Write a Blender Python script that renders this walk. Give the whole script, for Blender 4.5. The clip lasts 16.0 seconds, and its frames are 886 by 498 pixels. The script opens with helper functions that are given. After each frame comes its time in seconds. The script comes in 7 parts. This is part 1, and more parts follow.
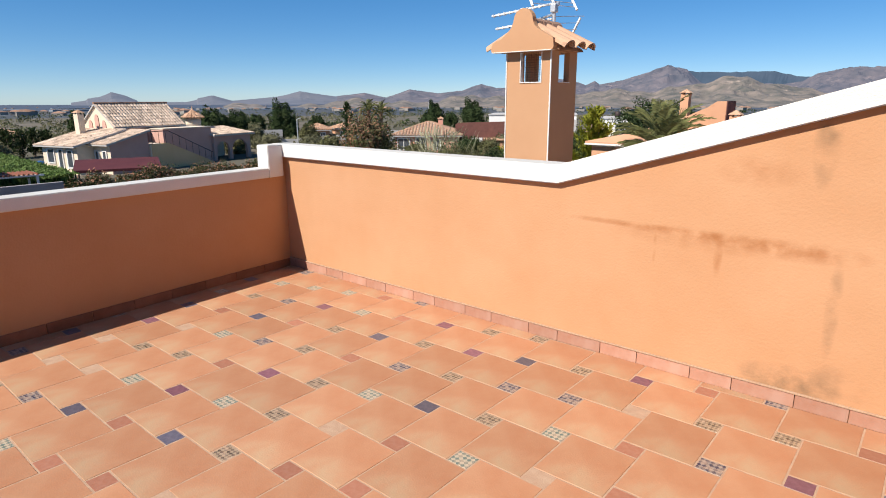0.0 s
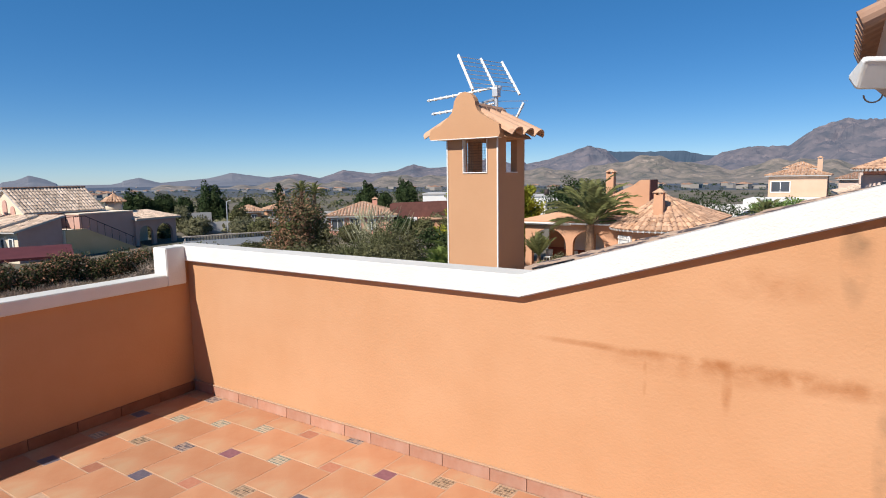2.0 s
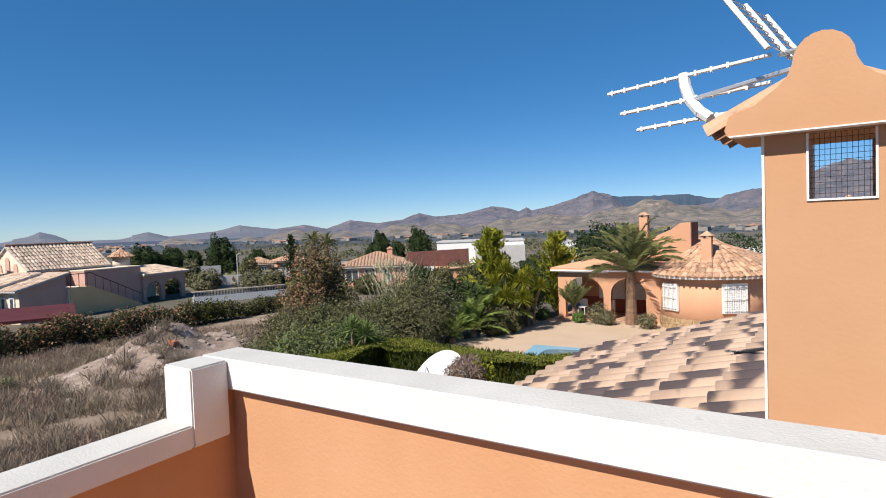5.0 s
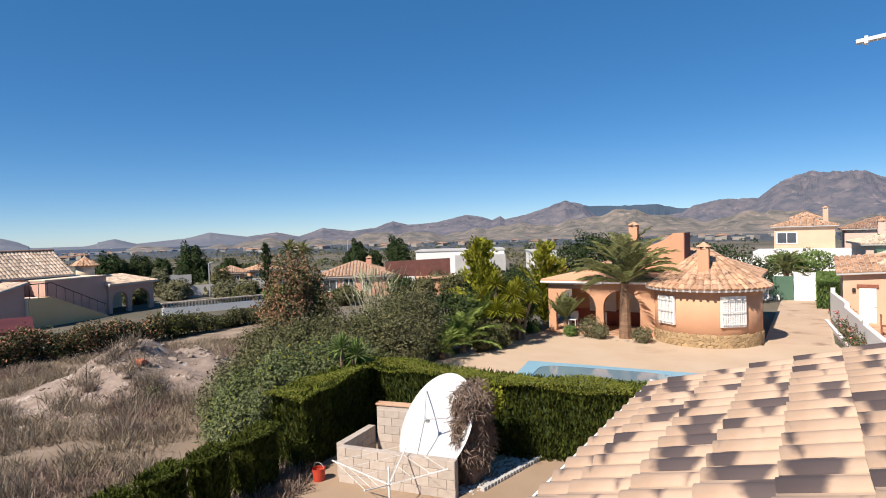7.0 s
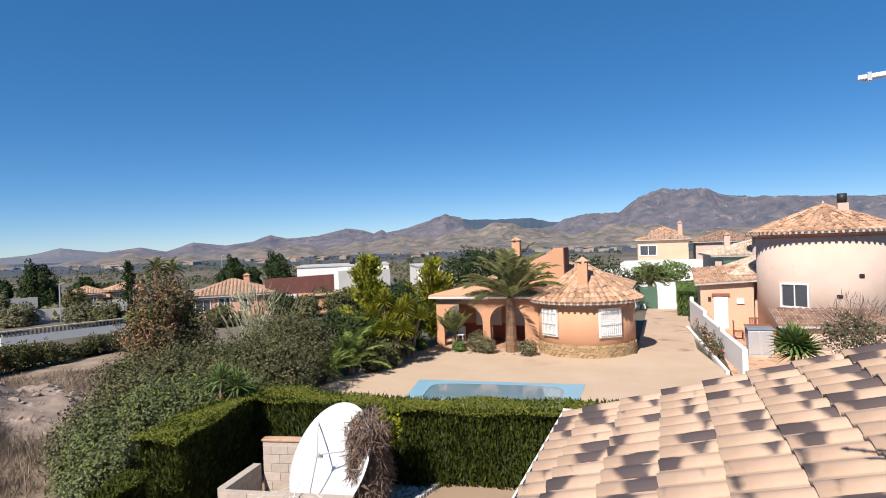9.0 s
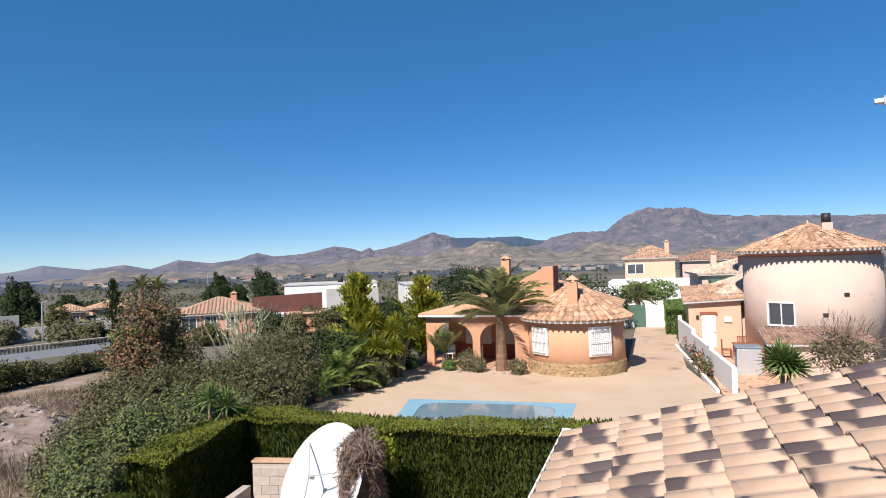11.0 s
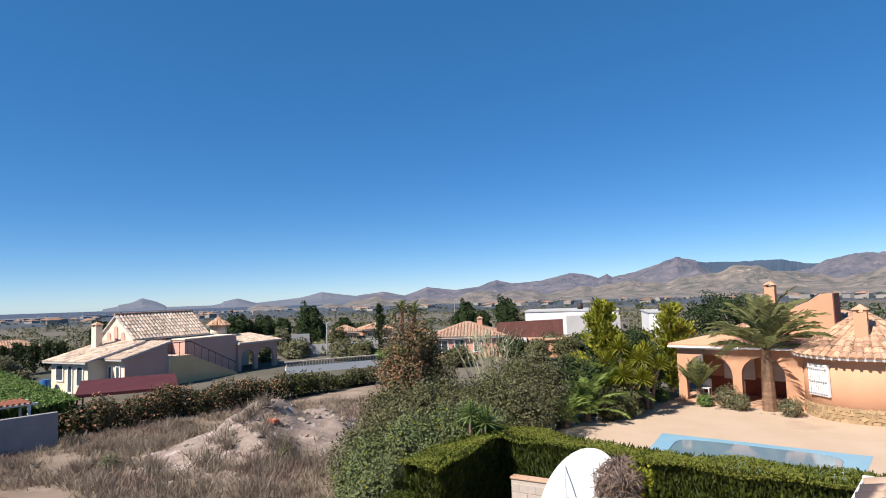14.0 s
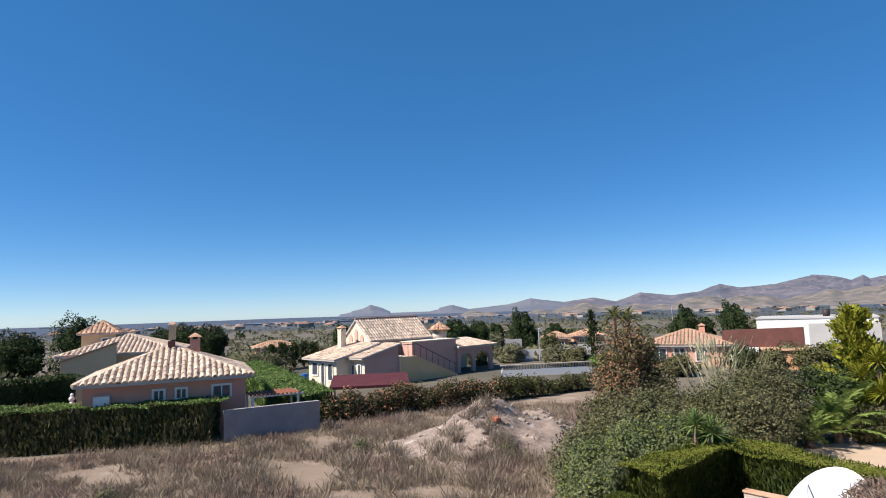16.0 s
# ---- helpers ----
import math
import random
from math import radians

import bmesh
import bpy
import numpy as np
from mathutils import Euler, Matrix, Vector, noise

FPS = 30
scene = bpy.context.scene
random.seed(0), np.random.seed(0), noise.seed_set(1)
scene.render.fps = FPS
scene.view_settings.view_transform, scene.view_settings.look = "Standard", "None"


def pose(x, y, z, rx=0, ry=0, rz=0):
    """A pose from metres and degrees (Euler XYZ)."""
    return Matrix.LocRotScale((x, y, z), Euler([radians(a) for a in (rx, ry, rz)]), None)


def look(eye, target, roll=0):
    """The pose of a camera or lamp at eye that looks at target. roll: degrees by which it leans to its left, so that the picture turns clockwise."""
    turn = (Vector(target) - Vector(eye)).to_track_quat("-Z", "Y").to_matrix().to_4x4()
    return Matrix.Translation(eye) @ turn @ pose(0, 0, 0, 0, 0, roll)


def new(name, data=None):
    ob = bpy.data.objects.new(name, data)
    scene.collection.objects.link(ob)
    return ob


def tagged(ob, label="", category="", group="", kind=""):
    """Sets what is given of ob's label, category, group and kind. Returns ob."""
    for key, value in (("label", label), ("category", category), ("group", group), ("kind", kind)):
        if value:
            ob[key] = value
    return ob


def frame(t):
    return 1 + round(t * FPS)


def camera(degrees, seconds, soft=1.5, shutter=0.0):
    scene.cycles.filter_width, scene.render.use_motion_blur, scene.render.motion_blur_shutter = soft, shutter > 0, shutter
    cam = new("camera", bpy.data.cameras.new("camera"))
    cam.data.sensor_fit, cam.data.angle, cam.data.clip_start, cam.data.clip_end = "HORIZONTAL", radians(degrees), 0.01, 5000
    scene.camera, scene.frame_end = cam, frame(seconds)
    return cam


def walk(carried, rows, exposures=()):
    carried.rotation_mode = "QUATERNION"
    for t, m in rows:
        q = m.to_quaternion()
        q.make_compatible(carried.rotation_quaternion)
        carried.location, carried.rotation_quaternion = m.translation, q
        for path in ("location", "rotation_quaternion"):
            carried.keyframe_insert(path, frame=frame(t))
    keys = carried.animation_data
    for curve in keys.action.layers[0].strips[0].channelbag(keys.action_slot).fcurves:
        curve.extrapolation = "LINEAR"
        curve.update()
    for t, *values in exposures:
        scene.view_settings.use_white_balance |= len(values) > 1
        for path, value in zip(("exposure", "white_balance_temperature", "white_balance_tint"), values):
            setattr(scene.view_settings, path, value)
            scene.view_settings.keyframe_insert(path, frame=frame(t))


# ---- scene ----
cam = camera(73.4, 16.0, soft=1.0)
PATH = [
    (0, (4.455, -3.263, 1.534), (3.202, -1.783, 1.047), -0.2),
    (0.5, (4.458, -3.161, 1.59), (3.286, -1.588, 1.197), -0.4),
    (1, (4.373, -3.042, 1.614), (3.239, -1.424, 1.304), -0.6),
    (1.5, (4.205, -2.895, 1.627), (3.09, -1.256, 1.364), -0.8),
    (2, (3.967, -2.674, 1.629), (2.857, -1.027, 1.394), -0.8),
    (2.5, (3.685, -2.446, 1.643), (2.573, -0.796, 1.444), -0.8),
    (3, (3.339, -2.231, 1.628), (2.221, -0.58, 1.474), -0.8),
    (3.5, (2.963, -2.039, 1.615), (1.839, -0.39, 1.491), -0.9),
    (4, (2.573, -1.824, 1.614), (1.442, -0.178, 1.511), -1.0),
    (4.2, (2.412, -1.746, 1.62), (1.273, -0.104, 1.534), -2.2),
    (6.3, (0.818, -0.899, 1.618), (-0.297, 0.76, 1.561), -1.5),
    (6.5, (0.698, -0.838, 1.637), (-0.411, 0.826, 1.585), -1.7),
    (7, (0.413, -0.652, 1.692), (-0.644, 1.045, 1.643), -1.7),
    (7.5, (0.19, -0.537, 1.725), (-0.768, 1.218, 1.683), -1.8),
    (8, (0.015, -0.442, 1.763), (-0.824, 1.373, 1.73), -2.0),
    (8.5, (-0.068, -0.373, 1.826), (-0.825, 1.478, 1.801), -2.0),
    (9, (-0.083, -0.316, 1.857), (-0.784, 1.557, 1.84), -2.1),
    (11.5, (-0.248, -0.396, 1.87), (-0.908, 1.492, 1.931), -1.9),
    (12, (-0.275, -0.512, 1.903), (-1.003, 1.349, 1.985), -2.0),
    (12.5, (-0.286, -0.544, 1.906), (-1.131, 1.266, 2.011), -2.1),
    (13, (-0.315, -0.612, 1.89), (-1.319, 1.113, 2.017), -2.0),
    (13.5, (-0.244, -0.768, 1.86), (-1.418, 0.845, 2.006), -1.9),
    (14, (-0.242, -0.958, 1.879), (-1.567, 0.532, 2.038), -1.9),
    (14.5, (-0.153, -1.146, 1.881), (-1.611, 0.213, 2.051), -1.8),
    (15, (-0.013, -1.327, 1.88), (-1.587, -0.107, 2.064), -2.0),
    (15.5, (0.151, -1.502, 1.879), (-1.518, -0.418, 2.071), -1.9),
    (16, (0.324, -1.673, 1.878), (-1.424, -0.722, 2.081), -2.0),
]
walk(cam, [(t, look(eye, target, roll)) for t, eye, target, roll in PATH],
     exposures=[(0.0, 0.59, 6750, 10), (2.5, 0.47, 6650, 10), (4.2, 0.49, 6650, 10), (6.5, 0.64, 7050, 12), (9.0, 0.58, 6800, 12), (12.0, 0.68, 6650, 12), (14.5, 0.74, 6700, 12), (16.0, 0.76, 6700, 12)])

# ---------------------------------------------------------------- light
SUN = Vector((-0.178, -0.98, 1.02)).normalized()
world = bpy.data.worlds.new("world")
scene.world = world
world.use_nodes = True
wn = world.node_tree
sky = wn.nodes.new("ShaderNodeTexSky")
sky.sky_type, sky.sun_disc = "NISHITA", False
sky.sun_elevation = math.asin(SUN.z)
sky.sun_rotation = math.atan2(SUN.x, SUN.y)
sky.altitude, sky.air_density, sky.dust_density, sky.ozone_density = 0, 0.6, 0.06, 3.0
hsv = wn.nodes.new("ShaderNodeHueSaturation")
hsv.inputs["Saturation"].default_value = 1.3
wn.links.new(sky.outputs[0], hsv.inputs["Color"])
even = wn.nodes.new("ShaderNodeMix")      # clear dry air: a little less gradient from zenith to horizon
even.data_type = "RGBA"
even.inputs[0].default_value = 0.33
even.inputs[7].default_value = (0.46, 2.02, 4.75, 1)
wn.links.new(hsv.outputs[0], even.inputs[6])
wn.links.new(even.outputs[2], wn.nodes["Background"].inputs[0])
wn.nodes["Background"].inputs[1].default_value = 0.086
sun_data = bpy.data.lights.new("sun", "SUN")
sun_data.energy, sun_data.angle, sun_data.color = 5.0, radians(0.53), (1.0, 0.95, 0.88)
sun = new("sun", sun_data)
sun.matrix_world = look(SUN * 50, (0, 0, 0))

# ---------------------------------------------------------------- materials


def mat(name, c1, c2=None, scale=4.0, rough=0.85, bump=0.0, bscale=60.0, c3=None, s3=1.0, t3=0.62, island=0.0, objrand=0.0, metal=0.0, spec=0.3, stretch=None, uv=False, trans=0.0):
    """A procedural surface: two colours mixed by a noise, a third in patches of its own, fine relief."""
    m = bpy.data.materials.new(name)
    m.use_nodes = True
    n, l = m.node_tree.nodes, m.node_tree.links
    b = n["Principled BSDF"]
    b.inputs["Roughness"].default_value = rough
    b.inputs["Metallic"].default_value = metal
    b.inputs["Specular IOR Level"].default_value = spec
    co = n.new("ShaderNodeTexCoord")
    vec = co.outputs["UV" if uv else "Object"]
    if stretch:
        mp = n.new("ShaderNodeMapping")
        mp.inputs["Scale"].default_value = stretch
        l.new(vec, mp.inputs["Vector"])
        vec = mp.outputs[0]

    def noise_fac(sc, lo, hi, det=6.0, rgh=0.6):
        t = n.new("ShaderNodeTexNoise")
        t.inputs["Scale"].default_value, t.inputs["Detail"].default_value, t.inputs["Roughness"].default_value = sc, det, rgh
        l.new(vec, t.inputs["Vector"])
        r = n.new("ShaderNodeMapRange")
        r.inputs["From Min"].default_value, r.inputs["From Max"].default_value = lo, hi
        l.new(t.outputs["Fac"], r.inputs["Value"])
        return r.outputs[0]

    def mix(fac, a, bcol):
        x = n.new("ShaderNodeMix")
        x.data_type = "RGBA"
        for sock, val in ((x.inputs[0], fac), (x.inputs[6], a), (x.inputs[7], bcol)):
            if isinstance(val, bpy.types.NodeSocket):
                l.new(val, sock)
            else:
                sock.default_value = (*val, 1) if isinstance(val, tuple) else val
        return x.outputs[2]

    col = c1
    if c2:
        col = mix(noise_fac(scale, 0.34, 0.66), c1, c2)
    if c3:
        col = mix(noise_fac(s3, t3, t3 + 0.1, 8.0), col, c3)
    for amount, kind in ((island, "i"), (objrand, "o")):
        if amount:
            src = n.new("ShaderNodeNewGeometry").outputs["Random Per Island"] if kind == "i" else n.new("ShaderNodeObjectInfo").outputs["Random"]
            r = n.new("ShaderNodeMapRange")
            r.inputs["To Min"].default_value, r.inputs["To Max"].default_value = 1 - amount, 1 + amount * 0.7
            l.new(src, r.inputs["Value"])
            h = n.new("ShaderNodeHueSaturation")
            l.new(r.outputs[0], h.inputs["Value"])
            if isinstance(col, tuple):
                h.inputs["Color"].default_value = (*col, 1)
            else:
                l.new(col, h.inputs["Color"])
            col = h.outputs[0]
    if isinstance(col, tuple):
        b.inputs["Base Color"].default_value = (*col, 1)
    else:
        l.new(col, b.inputs["Base Color"])
    if bump:
        t = n.new("ShaderNodeTexNoise")
        t.inputs["Scale"].default_value, t.inputs["Detail"].default_value = bscale, 5.0
        l.new(vec, t.inputs["Vector"])
        bp = n.new("ShaderNodeBump")
        bp.inputs["Strength"].default_value, bp.inputs["Distance"].default_value = bump, 0.01
        l.new(t.outputs["Fac"], bp.inputs["Height"])
        l.new(bp.outputs[0], b.inputs["Normal"])
    if trans:
        b.inputs["Transmission Weight"].default_value = trans
    return m


# bluish emission that imitates aerial haze on distant land
def haze_glow(m, colour, strength):
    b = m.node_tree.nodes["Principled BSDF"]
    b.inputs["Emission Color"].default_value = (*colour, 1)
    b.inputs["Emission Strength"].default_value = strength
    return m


STUCCO = mat("terrace_stucco", (0.46, 0.238, 0.12), (0.50, 0.272, 0.146), 1.6, 0.92, 0.18, 70, (0.37, 0.16, 0.066), 2.3, 0.66)
STUCCO2 = mat("peach_stucco", (0.50, 0.265, 0.158), (0.54, 0.30, 0.183), 0.8, 0.92, 0.12, 60, (0.45, 0.225, 0.125), 0.9, 0.62)
CREAM = mat("cream_stucco", (0.51, 0.385, 0.32), (0.56, 0.43, 0.36), 0.6, 0.92, 0.15, 60, (0.46, 0.33, 0.265), 0.7, 0.62)
PINK = mat("pink_stucco", (0.58, 0.275, 0.20), (0.64, 0.32, 0.24), 0.6, 0.92, 0.3, 60)
PEACH = mat("pale_peach_stucco", (0.52, 0.345, 0.24), (0.57, 0.39, 0.28), 0.6, 0.92, 0.15, 60, (0.46, 0.29, 0.19), 0.8, 0.62)
CHIMNEY_STUCCO = mat("tan_orange_stucco", (0.45, 0.25, 0.138), (0.49, 0.285, 0.162), 1.2, 0.92, 0.08, 60, (0.40, 0.20, 0.10), 1.8, 0.62)
ROOFDULL = mat("dull_terracotta_roof", (0.36, 0.215, 0.14), (0.42, 0.265, 0.18), 1.0, 0.9, 0.2, 40, (0.25, 0.14, 0.095), 1.3, 0.6, island=0.12)
IVORY = mat("ivory_stucco", (0.64, 0.535, 0.41), (0.70, 0.59, 0.46), 0.6, 0.92, 0.12, 60, (0.55, 0.44, 0.33), 0.7, 0.63)
# mauve for the villa's +x faces, their shade put into the colour
MAUVE = mat("mauve_shaded_stucco", (0.49, 0.295, 0.24), (0.54, 0.335, 0.28), 0.6, 0.92, 0.12, 60, (0.42, 0.245, 0.195), 0.7, 0.62)
MAROON = mat("maroon_brick", (0.124, 0.0527, 0.0434), (0.161, 0.0682, 0.0558), 2.0, 0.9, 0.3, 40)
WHITE = mat("white_paint", (0.66, 0.651, 0.634), (0.694, 0.685, 0.668), 3.0, 0.7, 0.15, 80, (0.575, 0.558, 0.525), 5.0, 0.74)
GREYWHITE = mat("dull_white_render", (0.387, 0.374, 0.361), (0.439, 0.426, 0.413), 1.0, 0.85, 0.2, 40)
CAPTOP = mat("worn_coping_white", (0.619, 0.611, 0.586), (0.67, 0.661, 0.644), 4.0, 0.7, 0.25, 120, (0.519, 0.485, 0.435), 9.0, 0.72)
TERRA = mat("terracotta_floor_tile", (0.375, 0.165, 0.085), (0.425, 0.228, 0.13), 3.0, 0.62, 0.12, 120, (0.41, 0.26, 0.155), 2.0, 0.55, objrand=0.12, spec=0.35)
GROUT = mat("pale_grout", (0.42, 0.285, 0.195), (0.36, 0.225, 0.15), 20, 0.9, 0.2, 200)
SKIRT = mat("skirting_tile", (0.374, 0.175, 0.11), (0.439, 0.258, 0.194), 7.0, 0.6, 0.1, 100, objrand=0.15)
# darker copy of the skirting tile, with the west wall's shade in its colour
SKIRT_SHADED = mat("shaded_skirting_tile", (0.20, 0.085, 0.048), (0.26, 0.12, 0.072), 7.0, 0.7, 0.1, 100, objrand=0.15)
INSET_BLUE = mat("blue_grey_glazed_inset", (0.070, 0.066, 0.092), (0.125, 0.11, 0.135), 45, 0.35, 0.05, 200, objrand=0.25, spec=0.5)
INSET_PURPLE = mat("plum_glazed_inset", (0.16, 0.065, 0.085), (0.22, 0.10, 0.12), 40, 0.4, objrand=0.2)
INSET_RED = mat("red_clay_inset", (0.323, 0.129, 0.0774), (0.361, 0.168, 0.11), 40, 0.5, objrand=0.2)
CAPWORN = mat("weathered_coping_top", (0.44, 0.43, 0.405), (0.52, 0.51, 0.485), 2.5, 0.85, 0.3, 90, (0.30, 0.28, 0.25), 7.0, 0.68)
ROOFCLAY = mat("weathered_roof_tile", (0.52, 0.385, 0.285), (0.60, 0.47, 0.365), 2.0, 0.85, 0.2, 60, (0.16, 0.095, 0.065), 4.5, 0.575, island=0.34)
ROOFORANGE = mat("orange_roof_tile", (0.42, 0.235, 0.14), (0.50, 0.32, 0.215), 2.0, 0.85, 0.2, 60, (0.15, 0.08, 0.055), 2.6, 0.56, island=0.34)
ROOFBROWN = mat("brown_roof_tile", (0.258, 0.142, 0.0903), (0.323, 0.2, 0.142), 2.0, 0.85, 0.2, 60, (0.155, 0.0903, 0.0645), 1.4, 0.55, island=0.25)
METAL = mat("galvanised_metal", (0.55, 0.56, 0.57), (0.66, 0.66, 0.66), 30, 0.45, metal=0.7)
WHITEPLASTIC = mat("white_plastic", (0.677, 0.677, 0.66), (0.626, 0.626, 0.609), 8, 0.5, spec=0.4)
BLACKPLASTIC = mat("black_plastic", (0.02, 0.02, 0.022), (0.03, 0.03, 0.03), 10, 0.5)
IRON = mat("dark_iron", (0.03, 0.025, 0.025), (0.06, 0.04, 0.035), 30, 0.6, metal=0.3)
DISH = mat("dish_white", (0.568, 0.574, 0.582), (0.524, 0.538, 0.553), 1.5, 0.5, spec=0.4)
BLOCK = mat("concrete_block", (0.4, 0.335, 0.284), (0.452, 0.387, 0.335), 6, 0.95, 0.4, 60, objrand=0.1)
SOIL = mat("dry_soil", (0.323, 0.232, 0.162), (0.271, 0.187, 0.123), 0.35, 0.97, 0.6, 6, (0.387, 0.303, 0.225), 0.11, 0.55)
PATIO = mat("pale_gravel_patio", (0.439, 0.323, 0.225), (0.477, 0.361, 0.264), 0.5, 0.95, 0.3, 30, (0.387, 0.271, 0.187), 0.25, 0.62)
DRIVE = mat("sandy_drive", (0.42, 0.30, 0.215), (0.46, 0.34, 0.25), 0.9, 0.95, 0.4, 30, (0.27, 0.185, 0.135), 0.55, 0.55)
RUBBLE = mat("rubble_earth", (0.315, 0.245, 0.205), (0.20, 0.15, 0.122), 2.5, 0.97, 0.9, 14, (0.42, 0.36, 0.325), 2.6, 0.57)
STONE = mat("rubble_stone", (0.348, 0.284, 0.232), (0.258, 0.206, 0.168), 3, 0.95, 0.6, 20, objrand=0.25)
POOLTILE = mat("pool_blue_paint", (0.181, 0.335, 0.426), (0.212, 0.367, 0.452), 1.2, 0.5)
WATER = mat("pool_water", (0.129, 0.212, 0.258), (0.162, 0.245, 0.284), 0.6, 0.06, 0.06, 6, spec=0.5)
GLASS = mat("window_glass", (0.05, 0.06, 0.075), (0.08, 0.09, 0.10), 0.6, 0.05, spec=0.8)
GREENSHEET = mat("green_sheet_metal", (0.0645, 0.129, 0.0903), (0.0774, 0.149, 0.103), 1.0, 0.6)
AWNING = mat("wine_red_awning", (0.0678, 0.0142, 0.0181), (0.0903, 0.0206, 0.0232), 1.0, 0.8)
WOODRED = mat("red_brown_wood", (0.22, 0.08, 0.05), (0.28, 0.11, 0.07), 6, 0.6)
STONEBASE = mat("rough_stone_base", (0.323, 0.212, 0.11), (0.387, 0.278, 0.162), 1.0, 0.95, 0.5, 20, objrand=0.22)
BARK = mat("bark", (0.16, 0.11, 0.075), (0.24, 0.17, 0.12), 6, 0.95, 0.6, 20)
PALMBARK = mat("palm_bark", (0.30, 0.19, 0.12), (0.20, 0.12, 0.08), 8, 0.95, 0.6, 20, island=0.2)
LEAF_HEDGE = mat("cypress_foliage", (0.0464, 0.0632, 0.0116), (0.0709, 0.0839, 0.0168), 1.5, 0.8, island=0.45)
# paler copy of the cypress green: sunlight put into the top's colour
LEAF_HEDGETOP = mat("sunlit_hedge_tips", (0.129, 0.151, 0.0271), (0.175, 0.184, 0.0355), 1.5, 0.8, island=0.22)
LEAF_DARK = mat("dark_shrub_foliage", (0.098, 0.104, 0.044), (0.15, 0.138, 0.072), 0.5, 0.8, island=0.5)
LEAF_GREEN = mat("green_shrub_foliage", (0.11, 0.18, 0.048), (0.17, 0.235, 0.078), 0.8, 0.75, island=0.5)
LEAF_YELLOW = mat("yellow_green_foliage", (0.174, 0.198, 0.0198), (0.261, 0.253, 0.0356), 0.8, 0.75, island=0.45)
LEAF_PINE = mat("pine_foliage", (0.034, 0.055, 0.022), (0.058, 0.078, 0.032), 0.3, 0.85, island=0.45)
LEAF_RED = mat("russet_foliage", (0.40, 0.20, 0.125), (0.28, 0.145, 0.09), 0.8, 0.85, island=0.5)
LEAF_OLIVE = mat("olive_grey_foliage", (0.135, 0.135, 0.075), (0.19, 0.18, 0.105), 0.8, 0.85, island=0.4)
LEAF_PALM = mat("palm_frond", (0.125, 0.14, 0.052), (0.20, 0.20, 0.085), 1.0, 0.65, island=0.4)
LEAF_DRY = mat("dry_grass", (0.315, 0.255, 0.19), (0.21, 0.165, 0.12), 0.6, 0.95, island=0.45)
TWIG = mat("bare_twigs", (0.29, 0.215, 0.17), (0.19, 0.135, 0.11), 2, 0.95, island=0.35)
LEAF_HEDGEROW = mat("dark_hedgerow_foliage", (0.05, 0.06, 0.024), (0.085, 0.085, 0.04), 0.8, 0.8, island=0.5)
LEAF_FRESH = mat("fresh_palm_green", (0.14, 0.20, 0.05), (0.22, 0.27, 0.08), 1.0, 0.65, island=0.35)
LEAF_LAUREL = mat("laurel_foliage", (0.115, 0.145, 0.060), (0.175, 0.195, 0.095), 0.8, 0.75, island=0.5)
LEAF_BRUSH = mat("grey_brown_brush", (0.205, 0.165, 0.13), (0.30, 0.245, 0.185), 0.5, 0.95, island=0.45)
FLOWER = mat("pink_flowers", (0.65, 0.10, 0.12), (0.75, 0.25, 0.25), 3, 0.7, island=0.4)
for leafy in (LEAF_HEDGE, LEAF_HEDGETOP, LEAF_DARK, LEAF_GREEN, LEAF_YELLOW, LEAF_PINE, LEAF_RED, LEAF_OLIVE, LEAF_PALM, LEAF_DRY, LEAF_BRUSH, LEAF_LAUREL, LEAF_HEDGEROW, LEAF_FRESH, TWIG):
    n, l = leafy.node_tree.nodes, leafy.node_tree.links
    b = n["Principled BSDF"]
    b.inputs["Specular IOR Level"].default_value = 0.08
    thin, blend = n.new("ShaderNodeBsdfTranslucent"), n.new("ShaderNodeMixShader")      # light shines through thin leaves
    blend.inputs[0].default_value = 0.22
    l.new(b.inputs["Base Color"].links[0].from_socket, thin.inputs["Color"])
    l.new(b.outputs[0], blend.inputs[1])
    l.new(thin.outputs[0], blend.inputs[2])
    l.new(blend.outputs[0], n["Material Output"].inputs["Surface"])
REED = mat("dry_reed", (0.36, 0.34, 0.22), (0.28, 0.29, 0.18), 2, 0.9, island=0.3)

# ---------------------------------------------------------------- building helpers


def link_mesh(name, me, material, parent=None, label=""):
    if material:
        me.materials.append(material)
    ob = new(name, me)
    if parent:
        ob.parent = parent
    if label:
        ob["label"] = label
    return ob


def part(name, bm, material, parent=None, label=""):
    me = bpy.data.meshes.new(name)
    bm.normal_update()
    bm.to_mesh(me)
    bm.free()
    return link_mesh(name, me, material, parent, label)


def thing(name, label, category, group="", kind="", at=(0, 0, 0)):
    ob = new(name)
    ob.location = at
    ob.empty_display_size = 0.1
    return tagged(ob, label, category, group, kind)


def box(bm, x0, y0, z0, x1, y1, z1, bevel=0.0):
    r = bmesh.ops.create_cube(bm, size=1, matrix=Matrix.LocRotScale(((x0 + x1) / 2, (y0 + y1) / 2, (z0 + z1) / 2), None, (x1 - x0, y1 - y0, z1 - z0)))
    if bevel:
        edges = list({e for v in r["verts"] for e in v.link_edges})
        bmesh.ops.bevel(bm, geom=edges, offset=bevel, segments=2, affect="EDGES", profile=0.5)
    return r["verts"]


def boxed(name, dims, material, parent=None, bevel=0.0, label=""):
    bm = bmesh.new()
    box(bm, *dims, bevel)
    return part(name, bm, material, parent, label)


